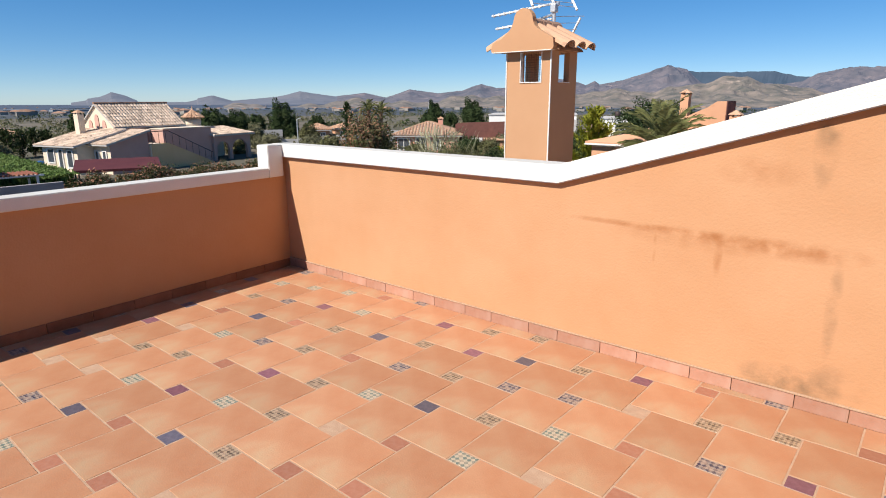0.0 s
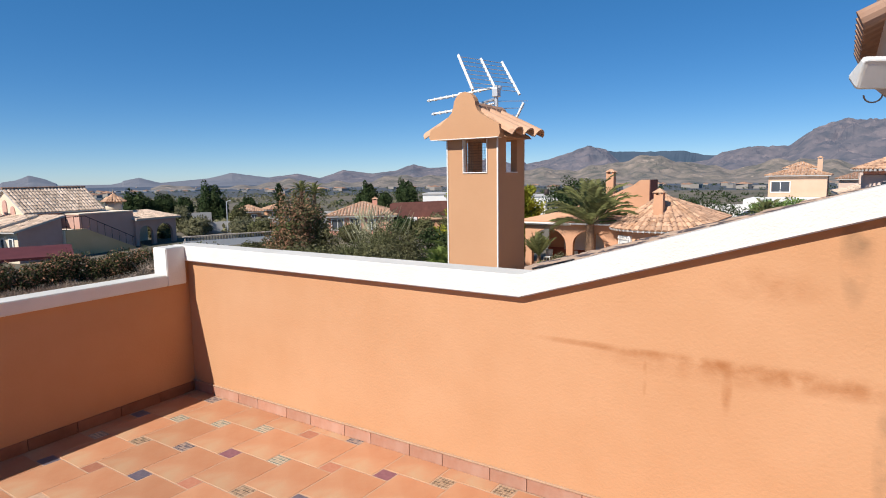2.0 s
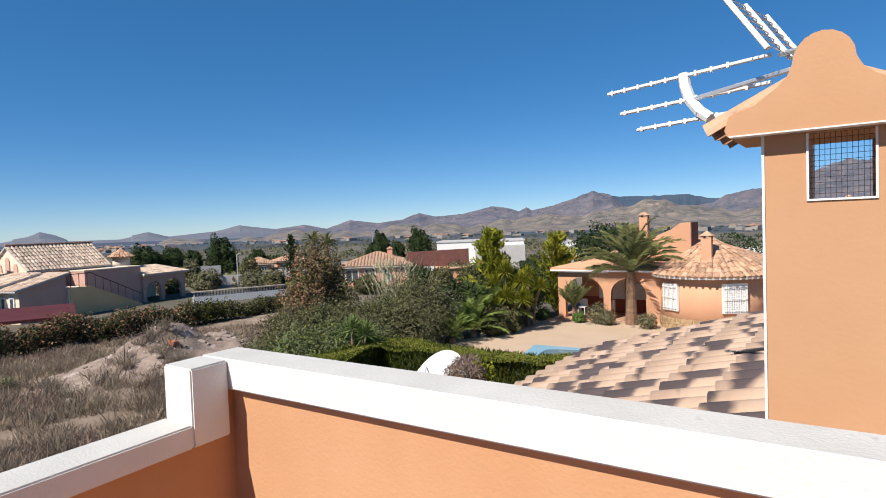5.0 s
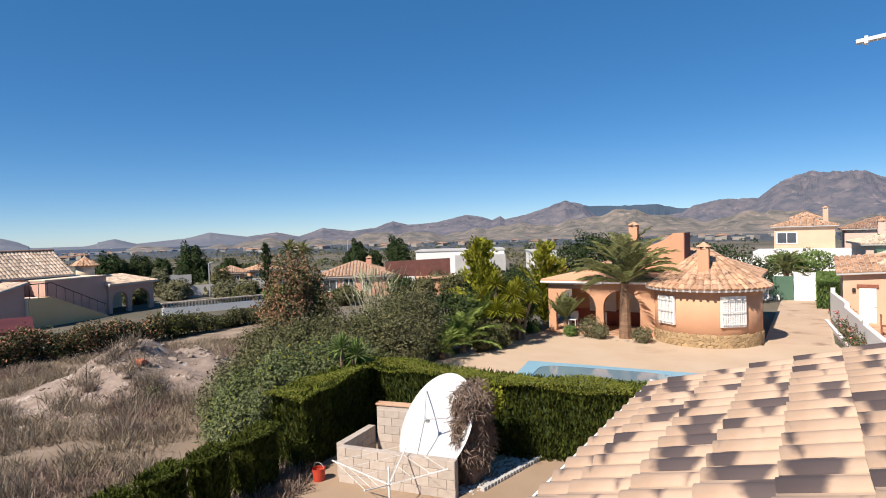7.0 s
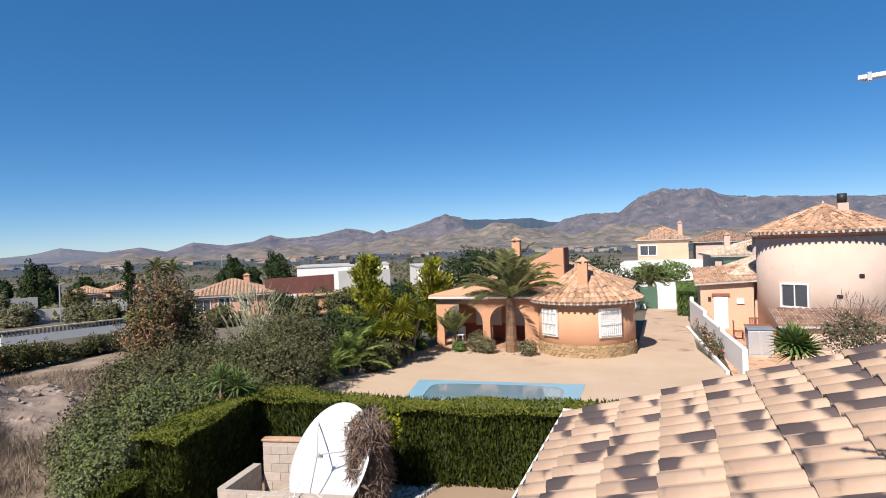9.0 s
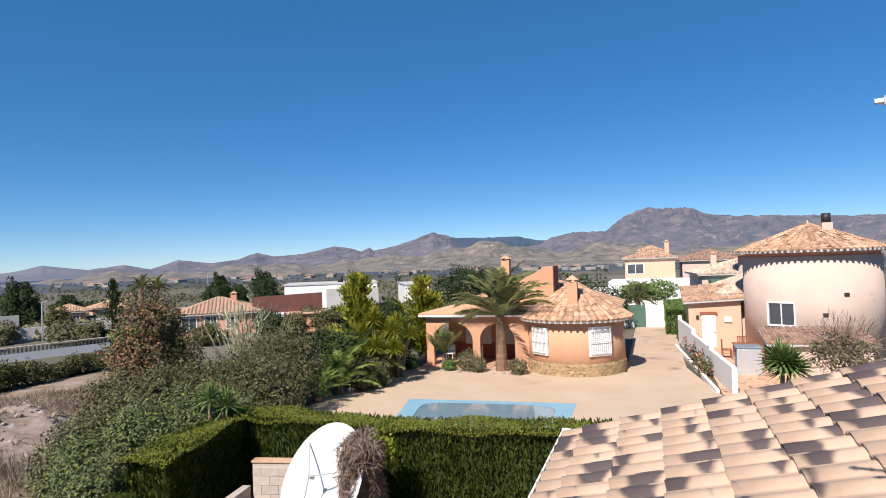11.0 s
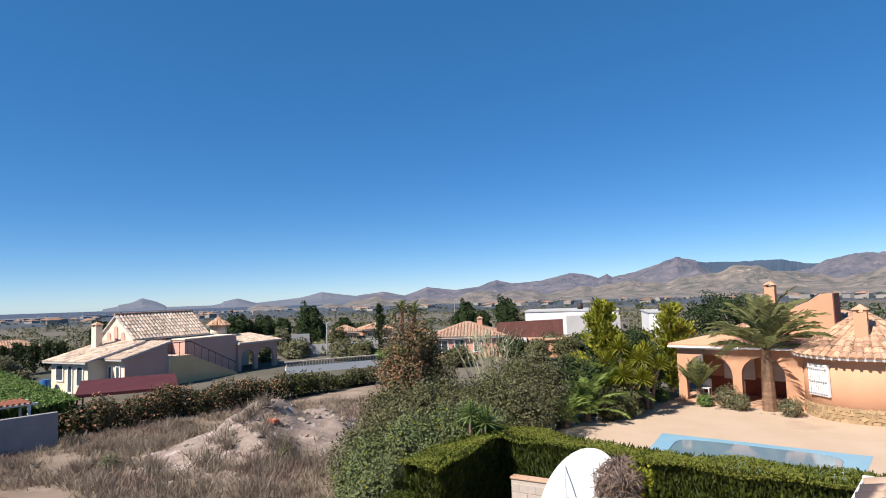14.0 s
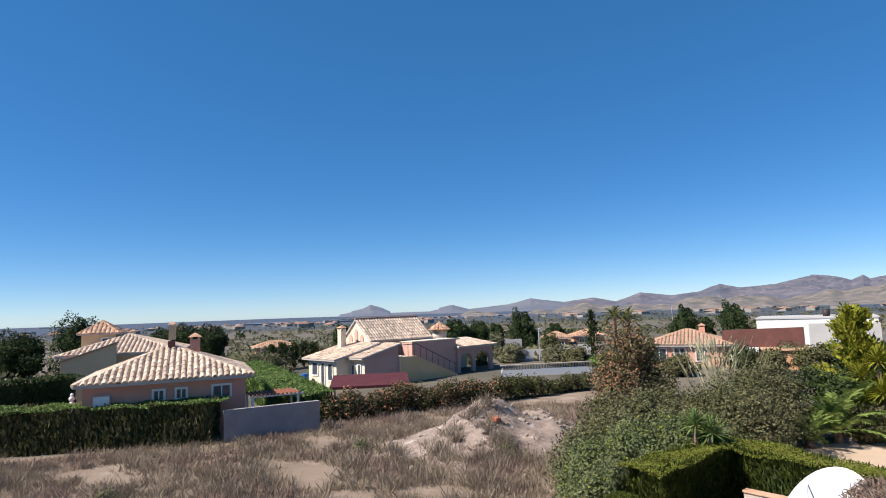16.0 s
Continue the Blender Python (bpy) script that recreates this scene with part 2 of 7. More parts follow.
def prism(bm, outline, axis, a, b):
    """Extrudes an outline, given in the other two axes, from a to b along axis."""
    def at(p, v):
        return {"x": (v, p[0], p[1]), "y": (p[0], v, p[1]), "z": (p[0], p[1], v)}[axis]
    lo = [bm.verts.new(at(p, a)) for p in outline]
    hi = [bm.verts.new(at(p, b)) for p in outline]
    k = len(outline)
    fs = [bm.faces.new(lo), bm.faces.new(hi)] + [bm.faces.new((lo[i], lo[(i + 1) % k], hi[(i + 1) % k], hi[i])) for i in range(k)]
    bmesh.ops.recalc_face_normals(bm, faces=fs)


def rod(bm, p, q, r0, r1=None, seg=8):
    p, q = Vector(p), Vector(q)
    d = q - p
    m = Matrix.Translation((p + q) / 2) @ d.to_track_quat("Z", "Y").to_matrix().to_4x4()
    bmesh.ops.create_cone(bm, cap_ends=True, segments=seg, radius1=r0, radius2=r0 if r1 is None else r1, depth=d.length, matrix=m)


def tube(bm, pts, r, seg=8):
    for p, q in zip(pts, pts[1:]):
        rod(bm, p, q, r, r, seg)


def raw(name, verts, faces, material, parent=None, label="", smooth=False):
    me = bpy.data.meshes.new(name)
    me.from_pydata(verts, [], faces)
    if smooth:
        me.polygons.foreach_set("use_smooth", [True] * len(me.polygons))
    me.update()
    return link_mesh(name, me, material, parent, label)


def quads(name, v, material, parent=None, label=""):
    """v: an array of n x 4 x 3 corners, each four a leaf of its own."""
    n = len(v)
    me = bpy.data.meshes.new(name)
    me.vertices.add(n * 4)
    me.vertices.foreach_set("co", np.ascontiguousarray(v, dtype=np.float32).ravel())
    me.loops.add(n * 4)
    me.loops.foreach_set("vertex_index", np.arange(n * 4, dtype=np.int32))
    me.polygons.add(n)
    me.polygons.foreach_set("loop_start", np.arange(0, n * 4, 4, dtype=np.int32))
    me.update(calc_edges=True)
    return link_mesh(name, me, material, parent, label)


RNG = np.random.default_rng(7)


def leaf_quads(centres, out, length, width, up=0.25, spread=0.8, facing=False):
    """Diamond leaves at the centres, pointing roughly along out, with some droop and scatter."""
    n = len(centres)
    d = out + RNG.normal(0, spread, (n, 3)) + np.array((0, 0, up))
    d /= np.linalg.norm(d, axis=1)[:, None] + 1e-9
    if facing:      # blades lie roughly along the crown's surface
        f = out + np.array((0, 0, 0.25)) + RNG.normal(0, 0.42, (n, 3))
        f /= np.linalg.norm(f, axis=1)[:, None] + 1e-9
        d = d - 0.75 * (d * f).sum(1)[:, None] * f
        d /= np.linalg.norm(d, axis=1)[:, None] + 1e-9
        s = np.cross(d, f)
    else:
        s = np.cross(d, RNG.normal(0, 1, (n, 3)))
    s /= np.linalg.norm(s, axis=1)[:, None] + 1e-9
    le = (length * RNG.uniform(0.6, 1.3, n))[:, None]
    wi = (width * RNG.uniform(0.6, 1.3, n))[:, None]
    return np.stack((centres - d * le / 2, centres + s * wi / 2, centres + d * le / 2, centres - s * wi / 2), axis=1)


def cloud(blobs, count, rough=0.25, shell=0.45):
    """Points in a lumpy shell round ellipsoids (x, y, z, rx, ry, rz), with the way out of each."""
    w = np.array([b[3] * b[4] + b[4] * b[5] + b[3] * b[5] for b in blobs])
    pts, outs = [], []
    for b, k in zip(blobs, np.maximum(1, (count * w / w.sum()).astype(int))):
        d = RNG.normal(0, 1, (k, 3))
        d /= np.linalg.norm(d, axis=1)[:, None]
        lump = 1 + rough * (np.sin(d[:, 0] * 5 + b[0]) * np.sin(d[:, 1] * 6 + b[1]) + np.sin(d[:, 2] * 7 + b[2] + d[:, 0] * 4)) * 0.6
        r = lump * (1 - shell * RNG.random(k) ** 1.6)
        pts.append(np.array(b[:3]) + d * r[:, None] * np.array(b[3:6]))
        outs.append(d)
    return np.concatenate(pts), np.concatenate(outs)


def trunk_mesh(base, top, r, limbs, parent, material, seed=0):
    bm = bmesh.new()
    rd = random.Random(seed)
    base, top = Vector(base), Vector(top)
    mid = (base + top) / 2 + Vector((rd.uniform(-0.15, 0.15), rd.uniform(-0.15, 0.15), 0)) * r * 6
    rod(bm, base, mid, r * 1.25, r * 0.95)
    rod(bm, mid, top, r * 0.95, r * 0.6)
    for tip in limbs:
        s = mid.lerp(top, rd.uniform(0.4, 0.95))
        k = s.lerp(Vector(tip), 0.5) + Vector((0, 0, r))
        rod(bm, s, k, r * 0.5, r * 0.35, 6)
        rod(bm, k, tip, r * 0.35, r * 0.12, 6)
    return part("trunk", bm, material, parent)


def bush(name, label, blobs, count, leaf, material, category="shrub", group="", rough=0.25, second=None, trunk_r=0.08, width=0.45, up=0.25):
    """A shrub or tree crown of many leaves round its lumps, on a branching trunk."""
    x, y = blobs[0][0], blobs[0][1]
    g = ground_z(x, y)
    ob = thing(name, label, category, group, at=(x, y, g))
    rel = [(b[0] - x, b[1] - y, b[2] - g, *b[3:]) for b in blobs]
    trunk_mesh((0, 0, -0.1), (0, 0, max(0.3, rel[0][2] * 0.9)), trunk_r, [(b[0], b[1], b[2]) for b in rel], ob, BARK, int(count))
    p, o = cloud(rel, count, rough)
    keep = p[:, 2] > 0.02
    quads("crown", leaf_quads(p[keep], o[keep], leaf, leaf * width, up, facing=True), material, ob)
    if second:
        sel = RNG.random(len(p)) < second[1]
        tagged(quads("new_growth", leaf_quads(p[sel] + o[sel] * leaf * 0.4, o[sel], leaf, leaf * width, up, facing=True), second[0], ob), "paler new leaves", kind="stuff")
    return ob


def palm(name, label, at, height, frond, count, trunk_r, droop=0.9, seed=1, lean=(0, 0), spread=95, material=None, blade=0.012):
    ob = thing(name, label, "palm tree", at=at)
    rd = random.Random(seed)
    bm = bmesh.new()
    k = max(3, int(height / 0.14))
    for i in range(k):
        z = height * i / k
        a = i / k
        c = Vector((lean[0] * a * a, lean[1] * a * a, z))
        rod(bm, c, c + Vector((0, 0, height / k * 1.15)), trunk_r * (1.40 - 0.55 * a), trunk_r * (1.58 - 0.55 * a), 10)
    part("trunk", bm, PALMBARK, ob)
    top = Vector((lean[0], lean[1], height))
    out = []
    stems = bmesh.new()
    for i in range(count):
        az = 2.39996 * i + rd.uniform(-0.2, 0.2)
        el = radians(86 - spread * (i / count) ** 0.9 + rd.uniform(-8, 8))
        L = frond * rd.uniform(0.85, 1.1)
        p, prev = top.copy(), top.copy()
        steps = 14
        for s in range(steps):
            e = el - droop * (s / steps) ** 1.5 * 1.3
            d = Vector((math.cos(az) * math.cos(e), math.sin(az) * math.cos(e), math.sin(e)))
            p = p + d * (L / steps)
            if s % 2:
                rod(stems, prev, p, 0.016 * (1.2 - s / steps), None, 4)
                prev = p.copy()
            if s >= 2:
                side = d.cross(Vector((0, 0, 1)))
                side.normalize()
                upv = side.cross(d)
                for sg in (-1, 1):
                    for j in range(2):
                        o = p - d * (L / steps) * j * 0.5
                        ll = frond * 0.22 * math.sin(math.pi * (0.12 + 0.8 * s / steps)) + 0.06
                        t = (side * sg * 0.8 + d * 0.75 + upv * rd.uniform(0.0, 0.35)).normalized() * ll
                        w = d * blade + upv * blade * 0.5
                        out.append((o - w, o + w, o + t * 0.6 + w * 0.9 - Vector((0, 0, 0.02)), o + t - Vector((0, 0, ll * 0.25))))
    tagged(part("frond_stems", stems, material or LEAF_PALM, ob), "pale green frond stems", kind="stuff")
    quads("crown", np.array([[tuple(v) for v in q] for q in out]), material or LEAF_PALM, ob)
    return ob


def yucca(name, label, at, heads, leaf, n=70, seed=2, trunk=True, material=None):
    """heads: offsets of the rosettes from the foot."""
    ob = thing(name, label, "yucca", at=at)
    if trunk:
        for h in heads:
            bm = bmesh.new()
            rod(bm, (h[0] * 0.25, h[1] * 0.25, -0.05), (h[0] * 0.5, h[1] * 0.5, h[2] * 0.55), 0.09, 0.075)
            rod(bm, (h[0] * 0.5, h[1] * 0.5, h[2] * 0.55), h, 0.075, 0.06)
            part("stem", bm, BARK, ob)
    rd = np.random.default_rng(seed)
    out = []
    for h in heads:
        for i in range(n):
            az, el = 2.39996 * i, radians(88 - 118 * i / n)
            d = np.array((math.cos(az) * math.cos(el), math.sin(az) * math.cos(el), math.sin(el)))
            s = np.cross(d, (0, 0, 1.0))
            s /= np.linalg.norm(s) + 1e-6
            L = leaf * rd.uniform(0.8, 1.15)
            c = np.array(h, float)
            out.append((c - s * 0.02, c + d * L * 0.5 + s * leaf * 0.055, c + d * L - np.array((0, 0, L * 0.08)), c + d * L * 0.5 - s * leaf * 0.055))
    quads("crown", np.array(out), material or LEAF_GREEN, ob)
    return ob


def tile_rows(eave_a, eave_b, ridge_a, ridge_b, pitch=0.26, course=0.38, rise=0.06):
    """Vertices and faces of barrel tiles over a roof slope: columns of stepped half rounds, from the eave line to the ridge line."""
    A, B, C, D = (Vector(p) for p in (eave_a, eave_b, ridge_a, ridge_b))
    along = (B - A).normalized()
    nrm = along.cross(((C + D) / 2 - (A + B) / 2)).normalized()
    if nrm.z < 0:
        nrm = -nrm
    up = nrm.cross(along).normalized()
    if up.z < 0:
        up = -up
    W = (B - A).length
    sa, sb = (C - A).dot(along), (D - A).dot(along)
    H = (C - A).dot(up)
    cols = max(2, int(W / pitch))
    pw = W / cols
    vs, fs = [], []
    prof = [(-0.5, 0.0), (-0.36, 0.55), (-0.14, 0.95), (0.14, 0.95), (0.36, 0.55), (0.5, 0.0)]
    for c in range(cols):
        s = (c + 0.5) * pw
        if s < sa:
            top = H * s / max(sa, 1e-3)
        elif s > sb:
            top = H * (W - s) / max(W - sb, 1e-3)
        else:
            top = H
        k = max(1, int(round(top / course)))
        for r in range(k):
            t0, t1 = top * r / k - 0.02, top * (r + 1) / k + 0.02
            i0 = len(vs)
            jit = ((c * 7 + r * 13) % 5 - 2) * 0.004
            for t, lift, sc in ((t0, 0.022, 1.0), (t1, 0.0, 0.86)):
                for u, h in prof:
                    vs.append(A + along * (s + u * pw * 0.98 * sc + jit) + up * t + nrm * (h * rise + lift))
            n = len(prof)
            fs += [(i0 + j, i0 + j + 1, i0 + n + j + 1, i0 + n + j) for j in range(n - 1)]
            b0 = len(vs)
            vs += [A + along * (s - 0.48 * pw) + up * t0 - nrm * 0.005, A + along * (s + 0.48 * pw) + up * t0 - nrm * 0.005]
            fs.append((b0, b0 + 1) + tuple(i0 + j for j in range(n - 1, -1, -1)))
    return [tuple(v) for v in vs], fs


def roof_slope(parent, ea, eb, ra, rb, material, thick=0.12, pitch=0.26, course=0.38, rise=0.06):
    """One slope of a roof: its board and its barrel tiles."""
    pts = [Vector(p) for p in (ea, eb, rb, ra)]
    bm = bmesh.new()
    top = [bm.verts.new(p) for p in pts]
    low = [bm.verts.new(p - Vector((0, 0, thick))) for p in pts]
    flat = (pts[2] - pts[3]).length < 1e-3
    idx = [0, 1, 2] if flat else [0, 1, 2, 3]
    fs = [bm.faces.new([top[i] for i in idx]), bm.faces.new([low[i] for i in idx])]
    for a, b in zip(idx, idx[1:] + idx[:1]):
        fs.append(bm.faces.new((top[a], top[b], low[b], low[a])))
    bmesh.ops.recalc_face_normals(bm, faces=fs)
    part("roof_board", bm, GREYWHITE, parent)
    v, f = tile_rows(ea, eb, ra, rb, pitch, course, rise)
    t = raw("roof_tiles", v, f, material, parent)
    t["kind"] = "stuff"
    return t


def tile_cap(parent, p, q, r, material):
    """A line of half-round ridge tiles from p to q."""
    p, q = Vector(p), Vector(q)
    k = max(1, int((q - p).length / 0.4))
    bm = bmesh.new()
    for i in range(k):
        rod(bm, p.lerp(q, i / k), p.lerp(q, (i + 1.08) / k), r, r * 0.82, 10)
    return part("ridge_tiles", bm, material, parent)


def hip_roof(parent, x0, y0, x1, y1, z, h, material, over=0.3, **kw):
    """A hip roof over a rectangle, with its four slopes and capped hips."""
    x0, y0, x1, y1 = x0 - over, y0 - over, x1 + over, y1 + over
    w, d = x1 - x0, y1 - y0
    if w >= d:
        a, b = (x0 + d / 2, (y0 + y1) / 2, z + h), (x1 - d / 2, (y0 + y1) / 2, z + h)
        s = [((x0, y0, z), (x1, y0, z), a, b), ((x1, y1, z), (x0, y1, z), b, a), ((x0, y1, z), (x0, y0, z), a, a), ((x1, y0, z), (x1, y1, z), b, b)]
    else:
        a, b = ((x0 + x1) / 2, y0 + w / 2, z + h), ((x0 + x1) / 2, y1 - w / 2, z + h)
        s = [((x0, y0, z), (x1, y0, z), a, a), ((x1, y1, z), (x0, y1, z), b, b), ((x0, y1, z), (x0, y0, z), b, a), ((x1, y0, z), (x1, y1, z), a, b)]
    for q in s:
        roof_slope(parent, *q, material, **kw)
    cs = [(x0, y0, z), (x1, y0, z), (x1, y1, z), (x0, y1, z)]
    for c in cs:
        e = a if (Vector(c) - Vector(a)).length < (Vector(c) - Vector(b)).length else b
        tile_cap(parent, c, e, 0.10, material)
    if (Vector(a) - Vector(b)).length > 0.3:
        tile_cap(parent, a, b, 0.10, material)


def cone_roof(parent, cx, cy, z, r, h, material, a0=0.0, a1=2 * math.pi, sides=24, **kw):
    """A round roof of narrow slopes that meet in a point."""
    top = (cx, cy, z + h)
    vs, fs = [], []
    for i in range(sides):
        a, b = a0 + (a1 - a0) * i / sides, a0 + (a1 - a0) * (i + 1) / sides
        p, q = (cx + r * math.cos(a), cy + r * math.sin(a), z), (cx + r * math.cos(b), cy + r * math.sin(b), z)
        v, f = tile_rows(p, q, top, top, **kw)
        k = len(vs)
        vs += v
        fs += [tuple(j + k for j in t) for t in f]
    bm = bmesh.new()
    bmesh.ops.create_cone(bm, cap_ends=True, segments=48, radius1=r - 0.02, radius2=0.02, depth=h, matrix=Matrix.Translation((cx, cy, z + h / 2 - 0.02)))
    part("roof_board", bm, material, parent)
    t = raw("roof_tiles", vs, fs, material, parent)
    t["kind"] = "stuff"
    return t


def wall_box(parent, x0, y0, z0, x1, y1, z1, material, name="wall"):
    return boxed(name, (x0, y0, z0, x1, y1, z1), material, parent)


def window(parent, face, c, w, h, z, bars=0, frame_mat=None, panes=2, name="window"):
    """A window on a wall face ('-y', '+x', '-x'), c: its place along and across, standing proud with frame, sill, panes, grille."""
    frame_mat = frame_mat or WHITE
    t = 0.07
    ux, uy, nx, ny = {"-y": (1, 0, 0, -1), "+x": (0, 1, 1, 0), "-x": (0, -1, -1, 0)}[face]
    ob = new(name)
    ob.parent = parent
    ang = math.atan2(uy, ux)
    ob.matrix_basis = Matrix.Translation((c[0], c[1], z)) @ Matrix.Rotation(ang, 4, "Z")
    bm = bmesh.new()
    for a in ((-w / 2 - t, -0.06, -t, w / 2 + t, 0.0, 0), (-w / 2 - t, -0.06, h, w / 2 + t, 0.0, h + t), (-w / 2 - t, -0.06, 0, -w / 2, 0.0, h), (w / 2, -0.06, 0, w / 2 + t, 0.0, h)):
        box(bm, *a)
    for i in range(1, panes):
        x = -w / 2 + w * i / panes
        box(bm, x - 0.03, -0.05, 0, x + 0.03, 0.0, h)
    part("window_frame", bm, frame_mat, ob)
    for i in range(panes):
        x = -w / 2 + w * i / panes
        boxed("pane", (x + 0.03, -0.03, 0.01, x + w / panes - 0.03, -0.012, h - 0.01), GLASS, ob)
    if bars:
        bm = bmesh.new()
        for i in range(bars):
            x = -w / 2 + w * (i + 0.5) / bars
            rod(bm, (x, -0.10, -0.02), (x, -0.10, h + 0.02), 0.012, None, 6)
        for zz in (0.08, h / 2, h - 0.08):
            box(bm, -w / 2 - 0.03, -0.11, zz - 0.012, w / 2 + 0.03, -0.09, zz + 0.012)
        part("grille", bm, WHITEPLASTIC, ob)
    return ob

# ---------------------------------------------------------------- ground and distance
G0 = -3.75


def ground_z(x, y):
    r = math.hypot(x, y)
    return G0 - 0.010 * min(max(0.0, r - 110.0), 1900.0)


def ground_sheet():
    radii = [0.0] + [4.0 * 1.155 ** i for i in range(50)]
    radii = [r for r in radii if r < 4900] + [4900.0]
    k = 144
    vs, fs = [(0, 0, G0)], []
    for r in radii[1:]:
        for i in range(k):
            a = 2 * math.pi * i / k
            x, y = r * math.cos(a), r * math.sin(a)
            roll = 0.0 if r < 130 else 1.6 * noise.noise(Vector((x, y, 0)) / 170.0) * min(1.0, (r - 130) / 400)
            vs.append((x, y, ground_z(x, y) + roll))
    for i in range(k):
        fs.append((0, 1 + i, 1 + (i + 1) % k))
    for j in range(len(radii) - 2):
        for i in range(k):
            a, b = 1 + j * k, 1 + (j + 1) * k
            fs.append((a + i, b + i, b + (i + 1) % k, a + (i + 1) % k))
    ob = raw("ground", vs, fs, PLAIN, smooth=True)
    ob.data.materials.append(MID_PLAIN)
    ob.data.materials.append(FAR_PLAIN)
    # the farther rings take the plains with haze put in as emission
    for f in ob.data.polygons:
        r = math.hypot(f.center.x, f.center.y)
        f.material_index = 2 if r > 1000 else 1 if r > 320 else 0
    return tagged(ob, "dry pale soil and scrub plain reaching the horizon", "ground", kind="structure")


PLAIN = mat("scrub_plain", (0.155, 0.128, 0.098), (0.065, 0.064, 0.045), 0.06, 0.97, 0.5, 3.0, (0.235, 0.19, 0.15), 0.09, 0.61)
# both farther plains emit a little blue in place of real haze
MID_PLAIN = haze_glow(mat("field_plain", (0.066, 0.060, 0.052), (0.024, 0.029, 0.025), 0.024, 0.97, c3=(0.155, 0.128, 0.108), s3=0.035, t3=0.63), (0.13, 0.21, 0.40), 0.11)
FAR_PLAIN = haze_glow(mat("hazy_field_plain", (0.042, 0.042, 0.044), (0.018, 0.023, 0.026), 0.008, 0.97, c3=(0.10, 0.092, 0.09), s3=0.012, t3=0.62), (0.12, 0.21, 0.43), 0.19)
ground_sheet()

# the skyline of the far ranges: bearing from the y axis towards -x, and height, in degrees
SKYLINE = [(-60, 1.0), (-30, 2.2), (-14.9, 2.6), (-8.8, 3.0), (-5, 3.3), (-3.5, 4.0), (-2, 4.07), (0.1, 4.26), (2.3, 3.6), (3.9, 2.3), (6.9, 2.35), (10, 1.75), (12, 2.2), (16.9, 2.25), (18.1, 2.33), (20.2, 2.85),
           (23.8, 1.65), (25.9, 1.28), (26.35, 1.6), (27.1, 1.23), (28.2, 1.63), (29.7, 1.81), (32.6, 1.17), (35.2, 1.05), (36.7, 1.42), (38.3, 0.85), (40.7, 0.59), (43.3, 0.95), (45.5, 0.21), (47.5, 0.65),
           (50.1, 0.32), (53.3, 0.75), (55.4, 0.29), (59.2, -0.02), (60.8, 0.42), (63, 0.0), (66.7, 0.0), (67.5, 0.37), (68.6, 0.67), (69.4, 0.32), (71.5, 0.0)]


def skyline(a):
    for (a0, e0), (a1, e1) in zip(SKYLINE, SKYLINE[1:]):
        if a0 <= a <= a1:
            return e0 + (e1 - e0) * (a - a0) / (a1 - a0)
    return -0.3


def mountain_range(name, label, az0, az1, step, r0, r1, rows, material, height, seed):
    """A range as a relief between two radii; height(bearing) is the crest's angle in degrees."""
    vs, fs = [], []
    n = int((az1 - az0) / step) + 1
    for j in range(rows + 1):
        s = j / rows
        r = r0 + (r1 - r0) * s
        for i in range(n):
            a = az0 + i * step
            crest = 1.9 + r1 * math.tan(radians(height(a)))
            base = ground_z(r, 0) - 6
            x, y = -r * math.sin(radians(a)), r * math.cos(radians(a))
            q = Vector((x, y, seed * 100.0)) / (r1 * 0.085)
            q += noise.noise_vector(q * 1.7) * 0.35
            rid = 1 - abs(noise.noise(q)) * 2.0
            rid2 = 1 - abs(noise.noise(q * 2.3)) * 2.0
            rid3 = 1 - abs(noise.noise(q * 5.9)) * 2.0
            f = s ** 1.2 * (0.42 + 0.34 * rid + 0.20 * rid2 + 0.11 * rid3)
            f = f * (1 - s ** 5) + s ** 5 * (0.955 + 0.03 * rid2 + 0.03 * rid3)
            vs.append((x, y, base + (crest - base) * min(f, 1.0)))
    for j in range(rows):
        for i in range(n - 1):
            fs.append((j * n + i + 1, j * n + i, (j + 1) * n + i, (j + 1) * n + i + 1))
    return tagged(raw(name, vs, fs, material), label, "mountains", kind="structure")


# ranges, ridge and hills: haze painted in by blue tint and emission
FAR_ROCK = haze_glow(mat("hazy_mauve_grey_range", (0.112, 0.092, 0.088), (0.036, 0.040, 0.044), 0.010, 0.95, c3=(0.175, 0.135, 0.122), s3=0.014, t3=0.59), (0.20, 0.25, 0.43), 0.19)
HAZY_RIDGE = haze_glow(mat("haze_blue_wooded_ridge", (0.025, 0.038, 0.05), (0.038, 0.05, 0.064), 0.006, 0.95), (0.12, 0.25, 0.50), 0.125)
HILL = haze_glow(mat("hazy_eroded_hills", (0.19, 0.152, 0.122), (0.06, 0.062, 0.050), 0.020, 0.95, c3=(0.265, 0.21, 0.168), s3=0.030, t3=0.60), (0.22, 0.26, 0.40), 0.09)
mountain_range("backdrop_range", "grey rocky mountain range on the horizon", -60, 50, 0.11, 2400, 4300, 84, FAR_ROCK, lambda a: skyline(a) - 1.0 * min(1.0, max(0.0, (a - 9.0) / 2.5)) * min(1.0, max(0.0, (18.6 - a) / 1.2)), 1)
mountain_range("backdrop_ridge", "dark wooded ridge behind the range, blue with painted haze", 6, 20, 0.2, 4350, 4700, 4, HAZY_RIDGE, lambda a: skyline(a) - 0.03 - 0.25 * max(0.0, a - 18.3) - 0.25 * max(0.0, 10.0 - a), 2)

